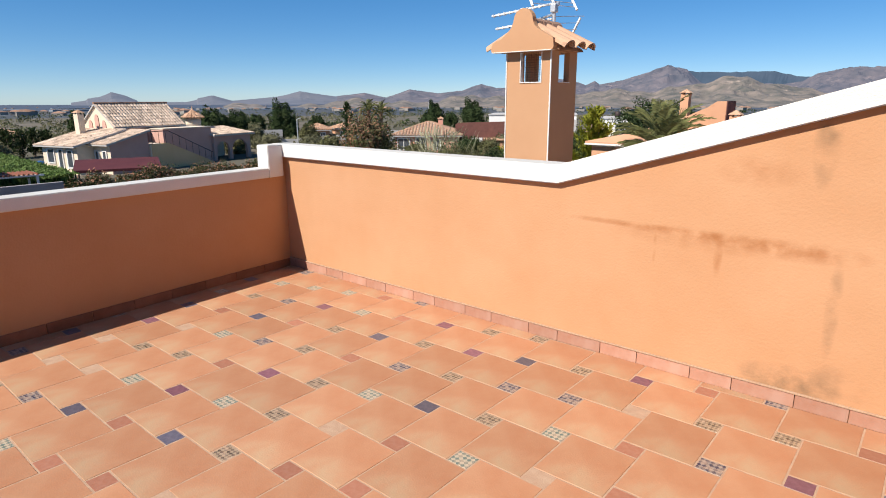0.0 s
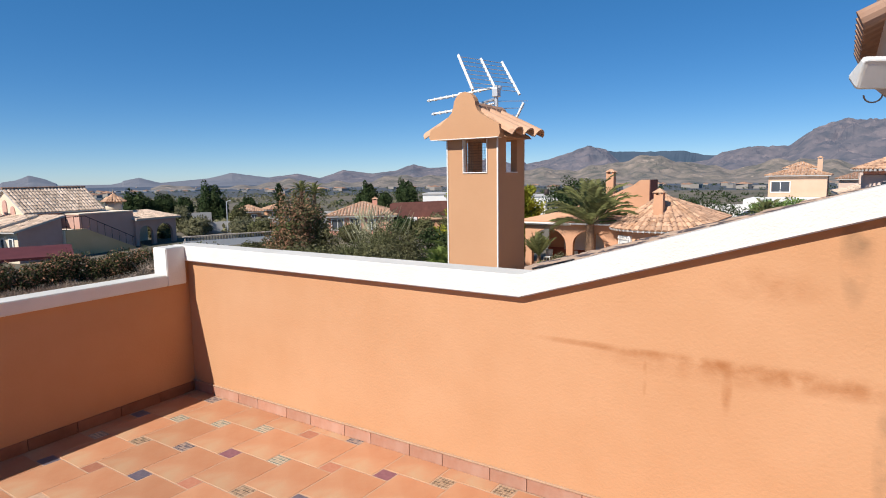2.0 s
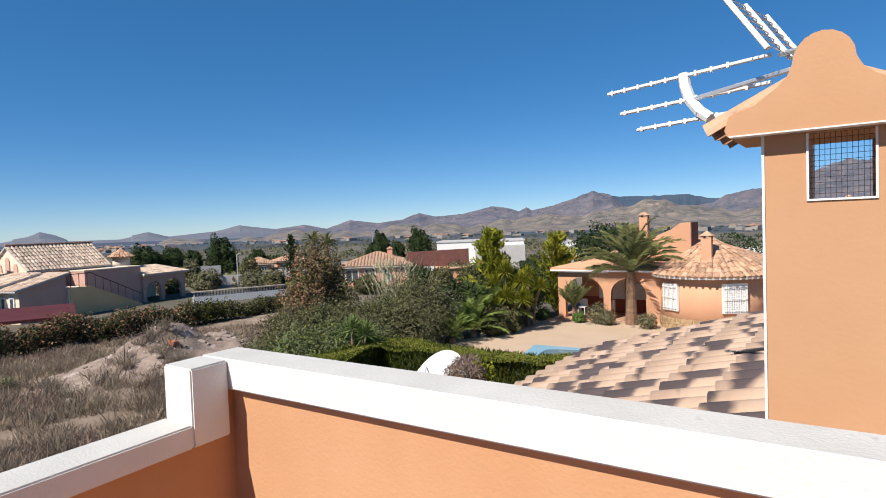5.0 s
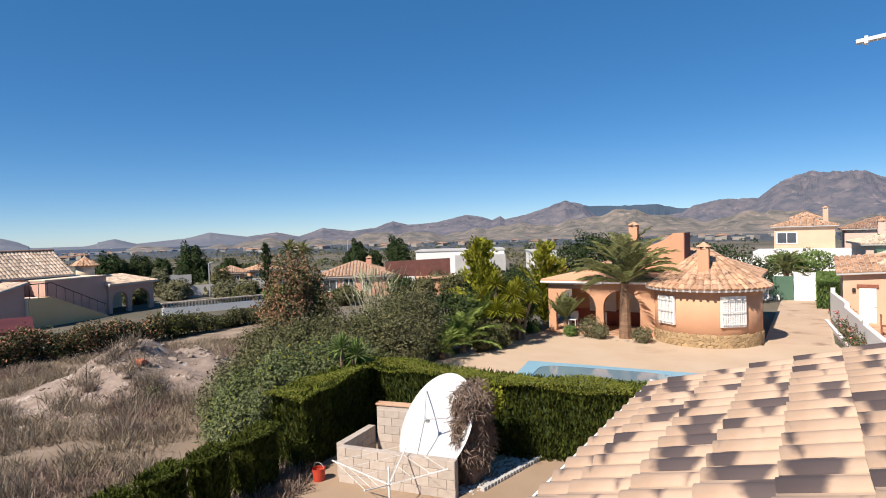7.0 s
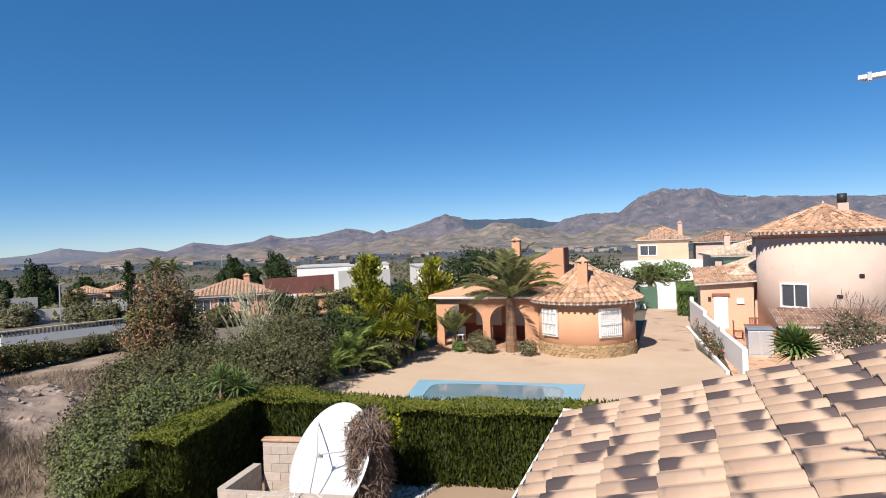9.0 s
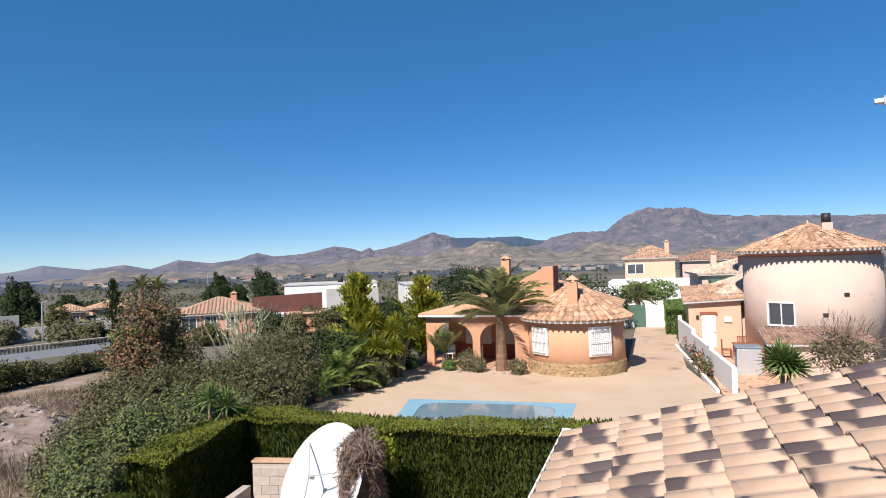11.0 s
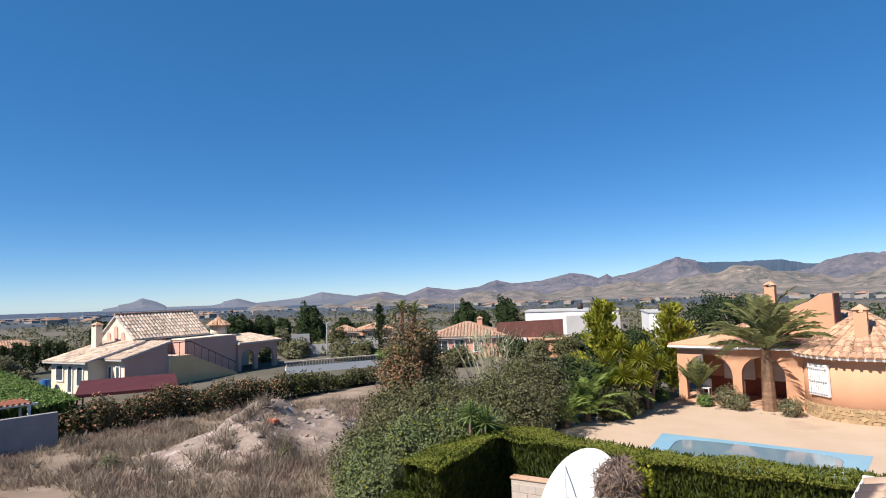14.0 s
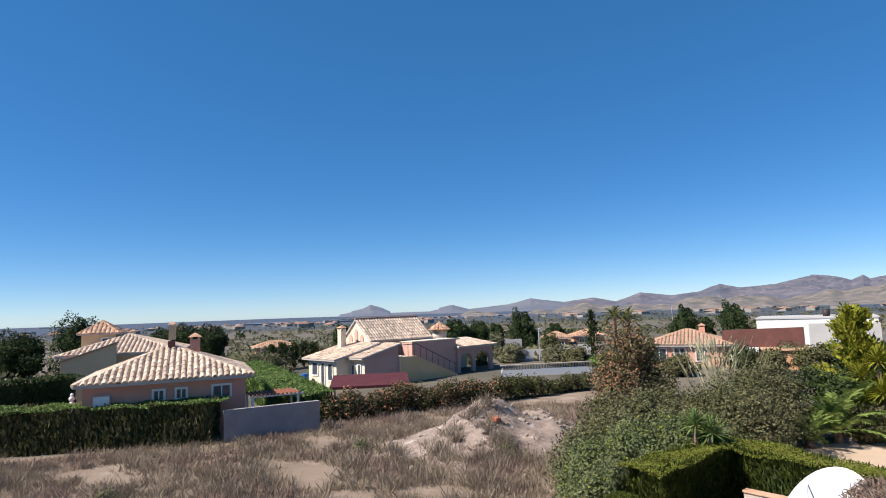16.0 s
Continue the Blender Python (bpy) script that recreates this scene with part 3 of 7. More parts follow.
# strongest haze emission, for the most distant ranges
FAR_BLUE = haze_glow(mat("hazy_blue_range", (0.0638, 0.06, 0.0638), (0.09, 0.0825, 0.0825), 0.004, 0.95), (0.18, 0.255, 0.405), 0.27)
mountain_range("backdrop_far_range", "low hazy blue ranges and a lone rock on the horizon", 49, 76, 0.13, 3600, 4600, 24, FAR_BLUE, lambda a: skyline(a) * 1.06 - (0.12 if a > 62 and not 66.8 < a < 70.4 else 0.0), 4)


def hill_height(a):
    bump = 0.28 * math.sin(a * 0.55) + 0.16 * math.sin(a * 1.31 + 1) + 0.10 * math.sin(a * 2.9)
    return 0.55 + bump * 0.8 + 1.0 * math.exp(-((a - 15.5) / 5.5) ** 2) + 0.5 * math.exp(-((a - 3) / 4.0) ** 2) - max(0.0, a - 24) * 0.03


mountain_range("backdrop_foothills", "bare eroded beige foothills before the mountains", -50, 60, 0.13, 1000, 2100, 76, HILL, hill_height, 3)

# ---------------------------------------------------------------- the roof terrace
TX0, TX1, TY0 = -0.22, 5.6, -5.0          # inner faces west, east, south; north is y = 0
CAP_IN, CAP_OUT = -0.038, 0.138
SL, KX = 0.302, 2.645                     # slope of the raised coping and where it begins
ZB, ZT = 1.031, 1.148                     # coping's underside and top
LZB, LZT = 0.86, 0.945                    # the lower coping, west
TILT = 0.085                              # the west wall leans off the square


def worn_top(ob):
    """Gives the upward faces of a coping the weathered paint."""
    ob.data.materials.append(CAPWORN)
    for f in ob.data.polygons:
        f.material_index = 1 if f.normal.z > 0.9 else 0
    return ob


def raked(x, z):
    return z + max(0.0, x - KX) * SL


bm = bmesh.new()
prism(bm, [(TX0 - 0.12, -0.3), (TX1, -0.3), (TX1, raked(TX1, ZB)), (KX, ZB), (TX0 - 0.12, ZB)], "y", 0.0, 0.11)
tagged(part("wall_north", bm, None), "ochre stuccoed parapet wall with a raked end and rust stains", "wall", kind="structure")

bm = bmesh.new()
prism(bm, [(TX0 - 0.138, ZB), (KX, ZB), (TX1, raked(TX1, ZB)), (TX1, raked(TX1, ZT)), (KX, ZT), (TX0 - 0.138, ZT)], "y", CAP_IN, CAP_OUT)
bmesh.ops.bevel(bm, geom=[e for e in bm.edges if all(len(v.link_edges) == 3 for v in e.verts)], offset=0.006, segments=2, affect="EDGES")
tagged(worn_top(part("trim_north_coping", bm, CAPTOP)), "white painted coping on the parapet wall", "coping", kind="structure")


def west(y):
    return TX0 - TILT * y


def west_prism(name, off0, off1, y0, y1, z0, z1, material, label, bevel=0.0):
    bm = bmesh.new()
    prism(bm, [(west(y0) + off0, y0), (west(y0) + off1, y0), (west(y1) + off1, y1), (west(y1) + off0, y1)], "z", z0, z1)
    if bevel:
        bmesh.ops.bevel(bm, geom=list(bm.edges), offset=bevel, segments=2, affect="EDGES")
    ob = part(name, bm, material)
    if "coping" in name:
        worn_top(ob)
    return tagged(ob, label, "wall" if "wall" in name else "coping", kind="structure")


west_prism("wall_west", -0.12, 0.0, TY0, 0.0, -0.3, LZB, STUCCO, "shaded ochre stucco parapet wall")
west_prism("trim_west_coping", -0.145, 0.03, TY0, -0.20, LZB, LZT, CAPTOP, "white painted coping on the low parapet", 0.006)
west_prism("wall_west_step", -0.12, 0.0, -0.17, 0.0, LZB, ZB, STUCCO, "stepped end of the ochre parapet wall")
west_prism("trim_step_coping", -0.143, 0.03, -0.20, CAP_IN, LZB, ZT - 0.003, CAPTOP, "white painted coping stepping down at the corner", 0.006)
tagged(boxed("wall_south", (TX0 - 0.2, TY0 - 0.12, -0.3, TX1, TY0, 0.95), STUCCO), "ochre stucco parapet wall behind the terrace", "wall", kind="structure")
tagged(boxed("wall_east", (TX1, TY0 - 0.12, -3.75, TX1 + 0.25, 0.11, 3.2), STUCCO), "ochre house wall beside the terrace", "wall", kind="structure")
bm = bmesh.new()
prism(bm, [(4.19, 2.60), (TX1 + 0.25, 2.60), (TX1 + 0.25, 3.3), (4.19, 2.78)], "y", TY0 - 0.12, -0.62)
tagged(part("roof_overhang", bm, CREAM), "cream roof overhang above the terrace's house side", "roof", kind="structure")
tagged(boxed("floor", (TX0 - 0.1, TY0, -0.3, TX1, 0.0, -0.0016), GROUT), "roof terrace floor of terracotta tiles with glazed insets", "floor", kind="structure")

# the north wall's stucco: rust runs and dirt with shapes of their own
def stained_stucco():
    m = mat("stained_stucco", (0.47, 0.252, 0.132), (0.51, 0.285, 0.158), 1.6, 0.92, 0.18, 70)
    n, l = m.node_tree.nodes, m.node_tree.links
    b = n["Principled BSDF"]
    col = b.inputs["Base Color"].links[0].from_socket
    co = n.new("ShaderNodeTexCoord")
    sep = n.new("ShaderNodeSeparateXYZ")
    l.new(co.outputs["Object"], sep.inputs[0])
    nz = n.new("ShaderNodeTexNoise")
    nz.inputs["Scale"].default_value, nz.inputs["Detail"].default_value = 9.0, 10.0
    l.new(co.outputs["Object"], nz.inputs["Vector"])
    brk = n.new("ShaderNodeMapRange")
    brk.inputs["From Min"].default_value, brk.inputs["From Max"].default_value = 0.36, 0.62
    l.new(nz.outputs["Fac"], brk.inputs["Value"])

    def op(kind, a, c):
        x = n.new("ShaderNodeMath")
        x.operation = kind
        for s, v in zip(x.inputs, (a, c)):
            if isinstance(v, bpy.types.NodeSocket):
                l.new(v, s)
            else:
                s.default_value = v
        return x.outputs[0]

    def spot(x, z, rx, rz, colour, amount, base):
        dx, dz = op("DIVIDE", op("SUBTRACT", sep.outputs[0], x), rx), op("DIVIDE", op("SUBTRACT", sep.outputs[2], z), rz)
        d = op("ADD", op("MULTIPLY", dx, dx), op("MULTIPLY", dz, dz))
        fall = n.new("ShaderNodeMapRange")
        fall.inputs["From Min"].default_value, fall.inputs["From Max"].default_value = 1.0, 0.0
        l.new(d, fall.inputs["Value"])
        f = op("MULTIPLY", fall.outputs[0], op("MULTIPLY", brk.outputs[0], amount))
        mx = n.new("ShaderNodeMix")
        mx.data_type = "RGBA"
        l.new(f, mx.inputs[0])
        l.new(base, mx.inputs[6])
        mx.inputs[7].default_value = (*colour, 1)
        return mx.outputs[2]

    for x, z, rx, rz, c, a in STAINS:
        col = spot(x, z, rx, rz, c, a, col)
    l.new(col, b.inputs["Base Color"])
    return m


RUST, SOOT = (0.297, 0.11, 0.0355), (0.142, 0.0963, 0.0581)
STAINS = [(3.05, 0.835, 0.42, 0.020, RUST, 0.5), (3.45, 0.825, 0.45, 0.028, RUST, 0.58), (3.75, 0.815, 0.40, 0.045, RUST, 0.55), (4.0, 0.81, 0.30, 0.06, RUST, 0.5), (3.55, 0.80, 0.6, 0.07, RUST, 0.35),
          (3.26, 0.72, 0.012, 0.10, RUST, 0.6), (3.60, 0.72, 0.025, 0.12, RUST, 0.55), (4.14, 0.55, 0.035, 0.28, SOOT, 0.4), (4.02, 1.36, 0.06, 0.26, SOOT, 0.6), (3.98, 0.12, 0.26, 0.10, SOOT, 0.6), (4.15, 0.16, 0.20, 0.12, SOOT, 0.4), (3.75, 1.18, 0.22, 0.09, RUST, 0.3)]
bpy.data.objects["wall_north"].data.materials.append(stained_stucco())

# ---------------------------------------------------------------- our own house below and beside the terrace
bm = bmesh.new()
prism(bm, [(TX0 - 0.11, -0.31), (TX1, -0.31), (TX1, G0 - 0.1), (TX0 - 0.11, G0 - 0.1)], "y", TY0 - 0.11, 0.10)
tagged(part("wall_house_below", bm, STUCCO), "ochre house walls below the terrace", "wall", kind="structure")
RX0, RX1, RY0, RY1 = -1.17, 6.6, 0.145, 6.66      # the tiled roof beside the terrace: eave, ridge, edges


def roof_z(x):
    return -0.145 + (x - RX0) * 0.284


bm = bmesh.new()
prism(bm, [(RX0 + 0.55, G0 - 0.1), (12.0, G0 - 0.1), (12.0, roof_z(RX1) - 1.8), (RX1, roof_z(RX1) - 0.16), (RX0 + 0.55, roof_z(RX0 + 0.55) - 0.16)], "y", RY0 + 0.005, RY1 - 0.30)
tagged(part("wall_house_gable", bm, STUCCO), "ochre house walls under the tiled roof", "wall", kind="structure")
bm = bmesh.new()
prism(bm, [(RX0, roof_z(RX0) - 0.09), (RX1, roof_z(RX1) - 0.09), (RX1, roof_z(RX1) - 0.005), (RX0, roof_z(RX0) - 0.005)], "y", RY0, RY1)
near_roof = tagged(part("roof_slope", bm, GREYWHITE), "roof of mottled cream and brown concrete tiles", "roof", kind="structure")
bm = bmesh.new()
prism(bm, [(RX1, roof_z(RX1) - 0.1), (12.3, roof_z(RX1) - 1.85), (12.3, roof_z(RX1) - 1.76), (RX1, roof_z(RX1))], "y", RY0, RY1)
tagged(part("roof_far_slope", bm, ROOFBROWN), "far slope of the tiled roof", "roof", kind="structure")

# ---------------------------------------------------------------- the chimney on the roof
def build_chimney():
    c = thing("chimney", "peach stucco chimney with openings and a small tiled gable roof", "chimney", at=(1.71, 1.27, roof_z(1.71)))
    z0 = -0.6
    inv = Matrix.Translation((-1.71, -1.27, -roof_z(1.71)))
    x0, x1, y0, y1 = 1.497, 1.924, 1.066, 1.49
    wx0, wx1, wz0, wz1 = 1.640, 1.834, 1.672, 1.905
    wy0, wy1 = 1.19, 1.36
    t = 0.05

    def add(name, boxes, m, label="", bevel=0.0):
        bm = bmesh.new()
        for b in boxes:
            box(bm, *b, bevel)
        bm.transform(inv)
        return part(name, bm, m, c, label)

    add("shaft", [(x0, y0, 0.45, x1, y1, wz0)], CHIMNEY_STUCCO)
    for bx in ((x0, y0, wz0, wx0, y0 + t, wz1), (wx1, y0, wz0, x1, y0 + t, wz1), (x0, y1 - t, wz0, x0 + 0.055, y1, wz1), (wx1, y1 - t, wz0, x1, y1, wz1),
               (x0, y0 + t, wz0, x0 + t, wy0, wz1), (x0, wy1, wz0, x0 + t, y1 - t, wz1), (x1 - t, y0 + t, wz0, x1, wy0, wz1), (x1 - t, wy1, wz0, x1, y1 - t, wz1)):
        add("pier", [bx], CHIMNEY_STUCCO)
    add("head", [(x0, y0, wz1, x1, y1, 1.96)], CHIMNEY_STUCCO)
    w = 0.006
    add("corner_line", [(x1 - w, y0 - w, 0.5, x1 + 0.004, y0 + 0.002, 1.91)], WHITE, "white painted corner line")
    add("corner_line", [(x0 - 0.003, y0 - w, 0.5, x0 + w, y0 + 0.002, 1.91)], WHITE, "white painted corner line")
    add("opening_edge", [(wx0 - w, y0 - w, wz0 - w, wx1 + w, y0 + 0.03, wz0 + 0.001)], WHITE, "white painted opening edge")
    add("opening_edge", [(wx1 - 0.001, y0 - w, wz0, wx1 + w, y0 + 0.03, wz1)], WHITE, "white painted opening edge")
    add("opening_edge", [(wx0 - w, y0 - w, wz0, wx0 + 0.001, y0 + 0.03, wz1)], WHITE, "white painted opening edge")
    add("opening_edge", [(x1 - 0.03, wy0 - w, wz0 - w, x1 + w, wy1 + w, wz0 + 0.001)], WHITE, "white painted opening edge")
    # wire mesh in the openings
    bm = bmesh.new()
    for i in range(13):
        x = wx0 + (wx1 - wx0) * i / 12
        rod(bm, (x, y0 + 0.028, wz0), (x, y0 + 0.028, wz1), 0.0008, None, 4)
        z = wz0 + (wz1 - wz0) * i / 12
        rod(bm, (wx0, y0 + 0.03, z), (wx1, y0 + 0.03, z), 0.0008, None, 4)
    bm.transform(inv)
    part("wire_mesh", bm, IRON, c)
    # front gable plate with its rounded crest
    cx, hw = 1.690, 0.275
    out = [(cx - hw - 0.025, 1.913), (cx + hw, 1.913), (cx + hw + 0.012, 1.935), (cx + hw + 0.004, 2.0), (cx + 0.22, 2.03)]
    out += [(cx + 0.145, 2.072), (cx + 0.112, 2.10), (cx + 0.098, 2.125)]
    out += [(cx + 0.092 * math.cos(a), 2.14 + 0.098 * math.sin(a)) for a in [math.pi * k / 10 for k in range(0, 11)]]
    out += [(cx - 0.098, 2.125), (cx - 0.108, 2.10), (cx - 0.14, 2.067), (cx - 0.21, 2.015), (cx - hw - 0.02, 1.985), (cx - hw - 0.035, 1.935)]
    for yy in (1.0,):
        bm = bmesh.new()
        prism(bm, out, "y", yy, yy + 0.055)
        bm.transform(inv)
        part("gable", bm, CHIMNEY_STUCCO, c)
    add("gable_drip", [(cx - hw - 0.02, 0.996, 1.909, cx + hw - 0.004, 1.056, 1.914)], WHITE, "white painted lower edge")
    # core under the tiles
    bm = bmesh.new()
    prism(bm, [(cx - 0.30, 1.915), (cx + 0.30, 1.915), (cx + 0.28, 1.94), (cx, 2.09), (cx - 0.28, 1.94)], "y", 1.057, 1.474)
    bm.transform(inv)
    part("roof_core", bm, CHIMNEY_STUCCO, c)
    # barrel tiles, three a side, and the ridge
    for sg in (-1, 1):
        for k, y in enumerate((1.10, 1.275, 1.45)):
            a = Vector((cx + sg * 0.37, y, 1.925))
            b = Vector((cx + sg * 0.03, y, 2.105))
            m = bmesh.new()
            d = (b - a).normalized()
            side = Vector((0, 1, 0))
            nrm = side.cross(d).normalized()
            if nrm.z < 0:
                nrm = -nrm
            ring = []
            for p, r in ((a, 0.078), (b, 0.062)):
                for rr in (r, r - 0.014):
                    ring.append([m.verts.new(p + side * rr * math.cos(q) + nrm * rr * math.sin(q) * 0.8) for q in [math.pi * j / 8 for j in range(9)]])
            fs = []
            for j in range(8):
                fs += [m.faces.new((ring[0][j], ring[0][j + 1], ring[2][j + 1], ring[2][j])), m.faces.new((ring[1][j], ring[1][j + 1], ring[3][j + 1], ring[3][j])),
                       m.faces.new((ring[0][j], ring[0][j + 1], ring[1][j + 1], ring[1][j]))]
            bmesh.ops.recalc_face_normals(m, faces=fs)
            m.transform(inv)
            part("barrel_tile", m, ROOFORANGE, c)
    m = bmesh.new()
    for j in range(3):
        rod(m, (cx, 1.07 + j * 0.14, 2.095), (cx, 1.24 + j * 0.14, 2.105), 0.085, 0.075, 14)
    m.transform(inv)
    part("ridge_tiles", m, ROOFBROWN, c)
    return c


build_chimney()


def build_antenna():
    base = Vector((1.62, 1.60, 2.12))
    a = thing("television_antenna", "white television aerial with grid reflector and three finger booms", "antenna", at=base)
    inv = Matrix.Translation(-base)

    def add(name, fn, m, label=""):
        bm = bmesh.new()
        fn(bm)
        bm.transform(inv)
        return part(name, bm, m, a, label)

    add("mast", lambda bm: (rod(bm, (1.62, 1.60, 1.0), (1.62, 1.60, 2.36), 0.017), rod(bm, (1.62, 1.60, 2.33), (1.50, 1.77, 2.36), 0.012)), METAL)
    add("clamp", lambda bm: (box(bm, 1.595, 1.57, 2.27, 1.645, 1.63, 2.34, 0.006), rod(bm, (1.61, 1.62, 2.31), (1.60, 1.70, 2.36), 0.018)), METAL, "small grey mast clamp")
    tl, bl, tr, br = (Vector(p) for p in ((1.286, 1.569, 2.63), (1.478, 1.476, 2.325), (1.413, 2.08, 2.638), (1.606, 2.039, 2.337)))
    for f in (0.0, 0.5, 1.0):
        p, q = tl.lerp(tr, f), bl.lerp(br, f)
        add("reflector_upright", lambda bm: rod(bm, p, q, 0.0125, None, 6), WHITEPLASTIC)
    for i in range(8):
        p, q = tl.lerp(bl, (i + 0.3) / 8), tr.lerp(br, (i + 0.3) / 8)
        add("reflector_rod", lambda bm: rod(bm, p, q, 0.003, None, 5), METAL)
    for i in range(4):
        o = Vector((0.035, 0.0, 0.055)) * (i - 1)
        add("lower_reflector_rod", lambda bm: rod(bm, Vector((1.52, 1.50, 2.12)) + o, Vector((1.64, 1.98, 2.16)) + o, 0.003, None, 5), METAL)
    add("lower_reflector_upright", lambda bm: rod(bm, (1.58, 1.98, 2.09), (1.67, 1.99, 2.26), 0.012, None, 6), WHITEPLASTIC)
    d = Vector((0.95, -0.25, 0.02)).normalized()
    tips = (Vector((0.564, 2.145, 2.38)), Vector((0.656, 2.088, 2.243)), Vector((0.760, 2.052, 2.134)))
    for t in tips:
        L = (1.45 - t.x) / d.x
        add("boom", lambda bm: rod(bm, t, t + d * L, 0.0105, None, 6), WHITEPLASTIC)
        for i in range(9):
            c = t + d * (0.03 + i * 0.085)
            if c.x < 1.35:
                add("director", lambda bm: (box(bm, c.x - 0.006, c.y - 0.014, c.z - 0.014, c.x + 0.006, c.y + 0.014, c.z + 0.014),), METAL if i == 0 else WHITEPLASTIC)
    # curved white holder that carries the three booms
    pts = [Vector((1.02, 2.03, 2.40)), Vector((1.03, 2.02, 2.33)), Vector((1.06, 1.99, 2.25)), Vector((1.12, 1.95, 2.17)), Vector((1.17, 1.93, 2.13))]
    add("boom_holder", lambda bm: [rod(bm, p, q, 0.030, None, 8) for p, q in zip(pts, pts[1:])], WHITEPLASTIC)
    add("boom_arm", lambda bm: rod(bm, (1.06, 1.99, 2.25), (1.60, 1.62, 2.26), 0.012, None, 6), METAL)
    return a


build_antenna()


def build_floodlight():
    """The upper roof's corner and the lamp on its arm, seen for a moment beside the path."""
    e = thing("upper_eave", "cream overhanging corner of the upper storey with a tiled eave", "eave", at=(4.9, 3.6, 2.4))
    e["kind"] = "structure"
    inv = Matrix.Translation((-4.9, -3.6, -2.4))
    bm = bmesh.new()
    prism(bm, [(4.20, 2.62), (4.32, 2.50), (7.5, 2.50), (7.5, 3.6), (4.16, 3.6), (4.16, 2.75)], "y", 3.15, 6.2)
    bm.transform(inv)
    part("soffit", bm, CREAM, e)
    bm = bmesh.new()
    box(bm, 5.2, 3.3, 1.2, 7.5, 6.2, 2.5)
    bm.transform(inv)
    part("wall", bm, CREAM, e)
    for i in range(9):
        bm = bmesh.new()
        rod(bm, (4.0, 3.12 + i * 0.24, 2.80), (4.6, 3.12 + i * 0.24, 3.06), 0.08, 0.07, 12)
        bm.transform(inv)
        part("barrel_tile", bm, ROOFBROWN, e)
    f = thing("floodlight", "white weathered floodlight housing on a black arm with a coiled cable", "floodlight", at=(4.13, 3.0, 2.39))
    bm = bmesh.new()
    box(bm, -0.16, -0.08, -0.12, 0.16, 0.08, 0.12, 0.03)
    for v in bm.verts:
        v.co.x -= 0.12 * v.co.z
        if v.co.z > 0:
            v.co.y *= 0.35
    bm.transform(Matrix.Rotation(radians(34), 4, "Z") @ Matrix.Rotation(radians(47), 4, "X"))
    part("housing", bm, WHITEPLASTIC, f, "white weathered housing")
    bm = bmesh.new()
    tube(bm, [(0.13, 0, -0.16), (0.15, 0, -0.24), (0.22, 0, -0.29), (0.34, 0, -0.31), (1.1, 0.2, -0.29)], 0.025, 8)
    part("arm", bm, BLACKPLASTIC, f, "black bent arm")
    bm = bmesh.new()
    ring = [(0.40 + 0.075 * math.cos(q), 0.0, -0.42 + 0.10 * math.sin(q)) for q in [2 * math.pi * k / 14 for k in range(15)]]
    tube(bm, ring, 0.013, 6)
    part("cable", bm, BLACKPLASTIC, f, "coiled black cable")
    bm = bmesh.new()
    ring = [(-0.02 + 0.06 * math.cos(q), 0.0, -0.17 + 0.06 * math.sin(q)) for q in [math.pi + math.pi * k / 8 for k in range(9)]]
    tube(bm, ring, 0.006, 6)
    part("wire", bm, IRON, f)


build_floodlight()

# gutter on the roof's eave
gut = thing("gutter", "white painted gutter along the tiled roof's eave", "gutter", at=(RX0, RY0, roof_z(RX0)))
bm = bmesh.new()
prism(bm, [(-0.10, -0.10), (0.0, -0.10), (0.0, -0.075), (-0.08, -0.075), (-0.08, 0.0), (-0.10, 0.0)], "y", 0.0, RY1 - RY0)
part("trough", bm, WHITE, gut)
bm = bmesh.new()
box(bm, -0.101, RY1 - RY0 - 0.001, -0.10, 0.0, RY1 - RY0 + 0.02, 0.02)
part("end_cap", bm, WHITE, gut)

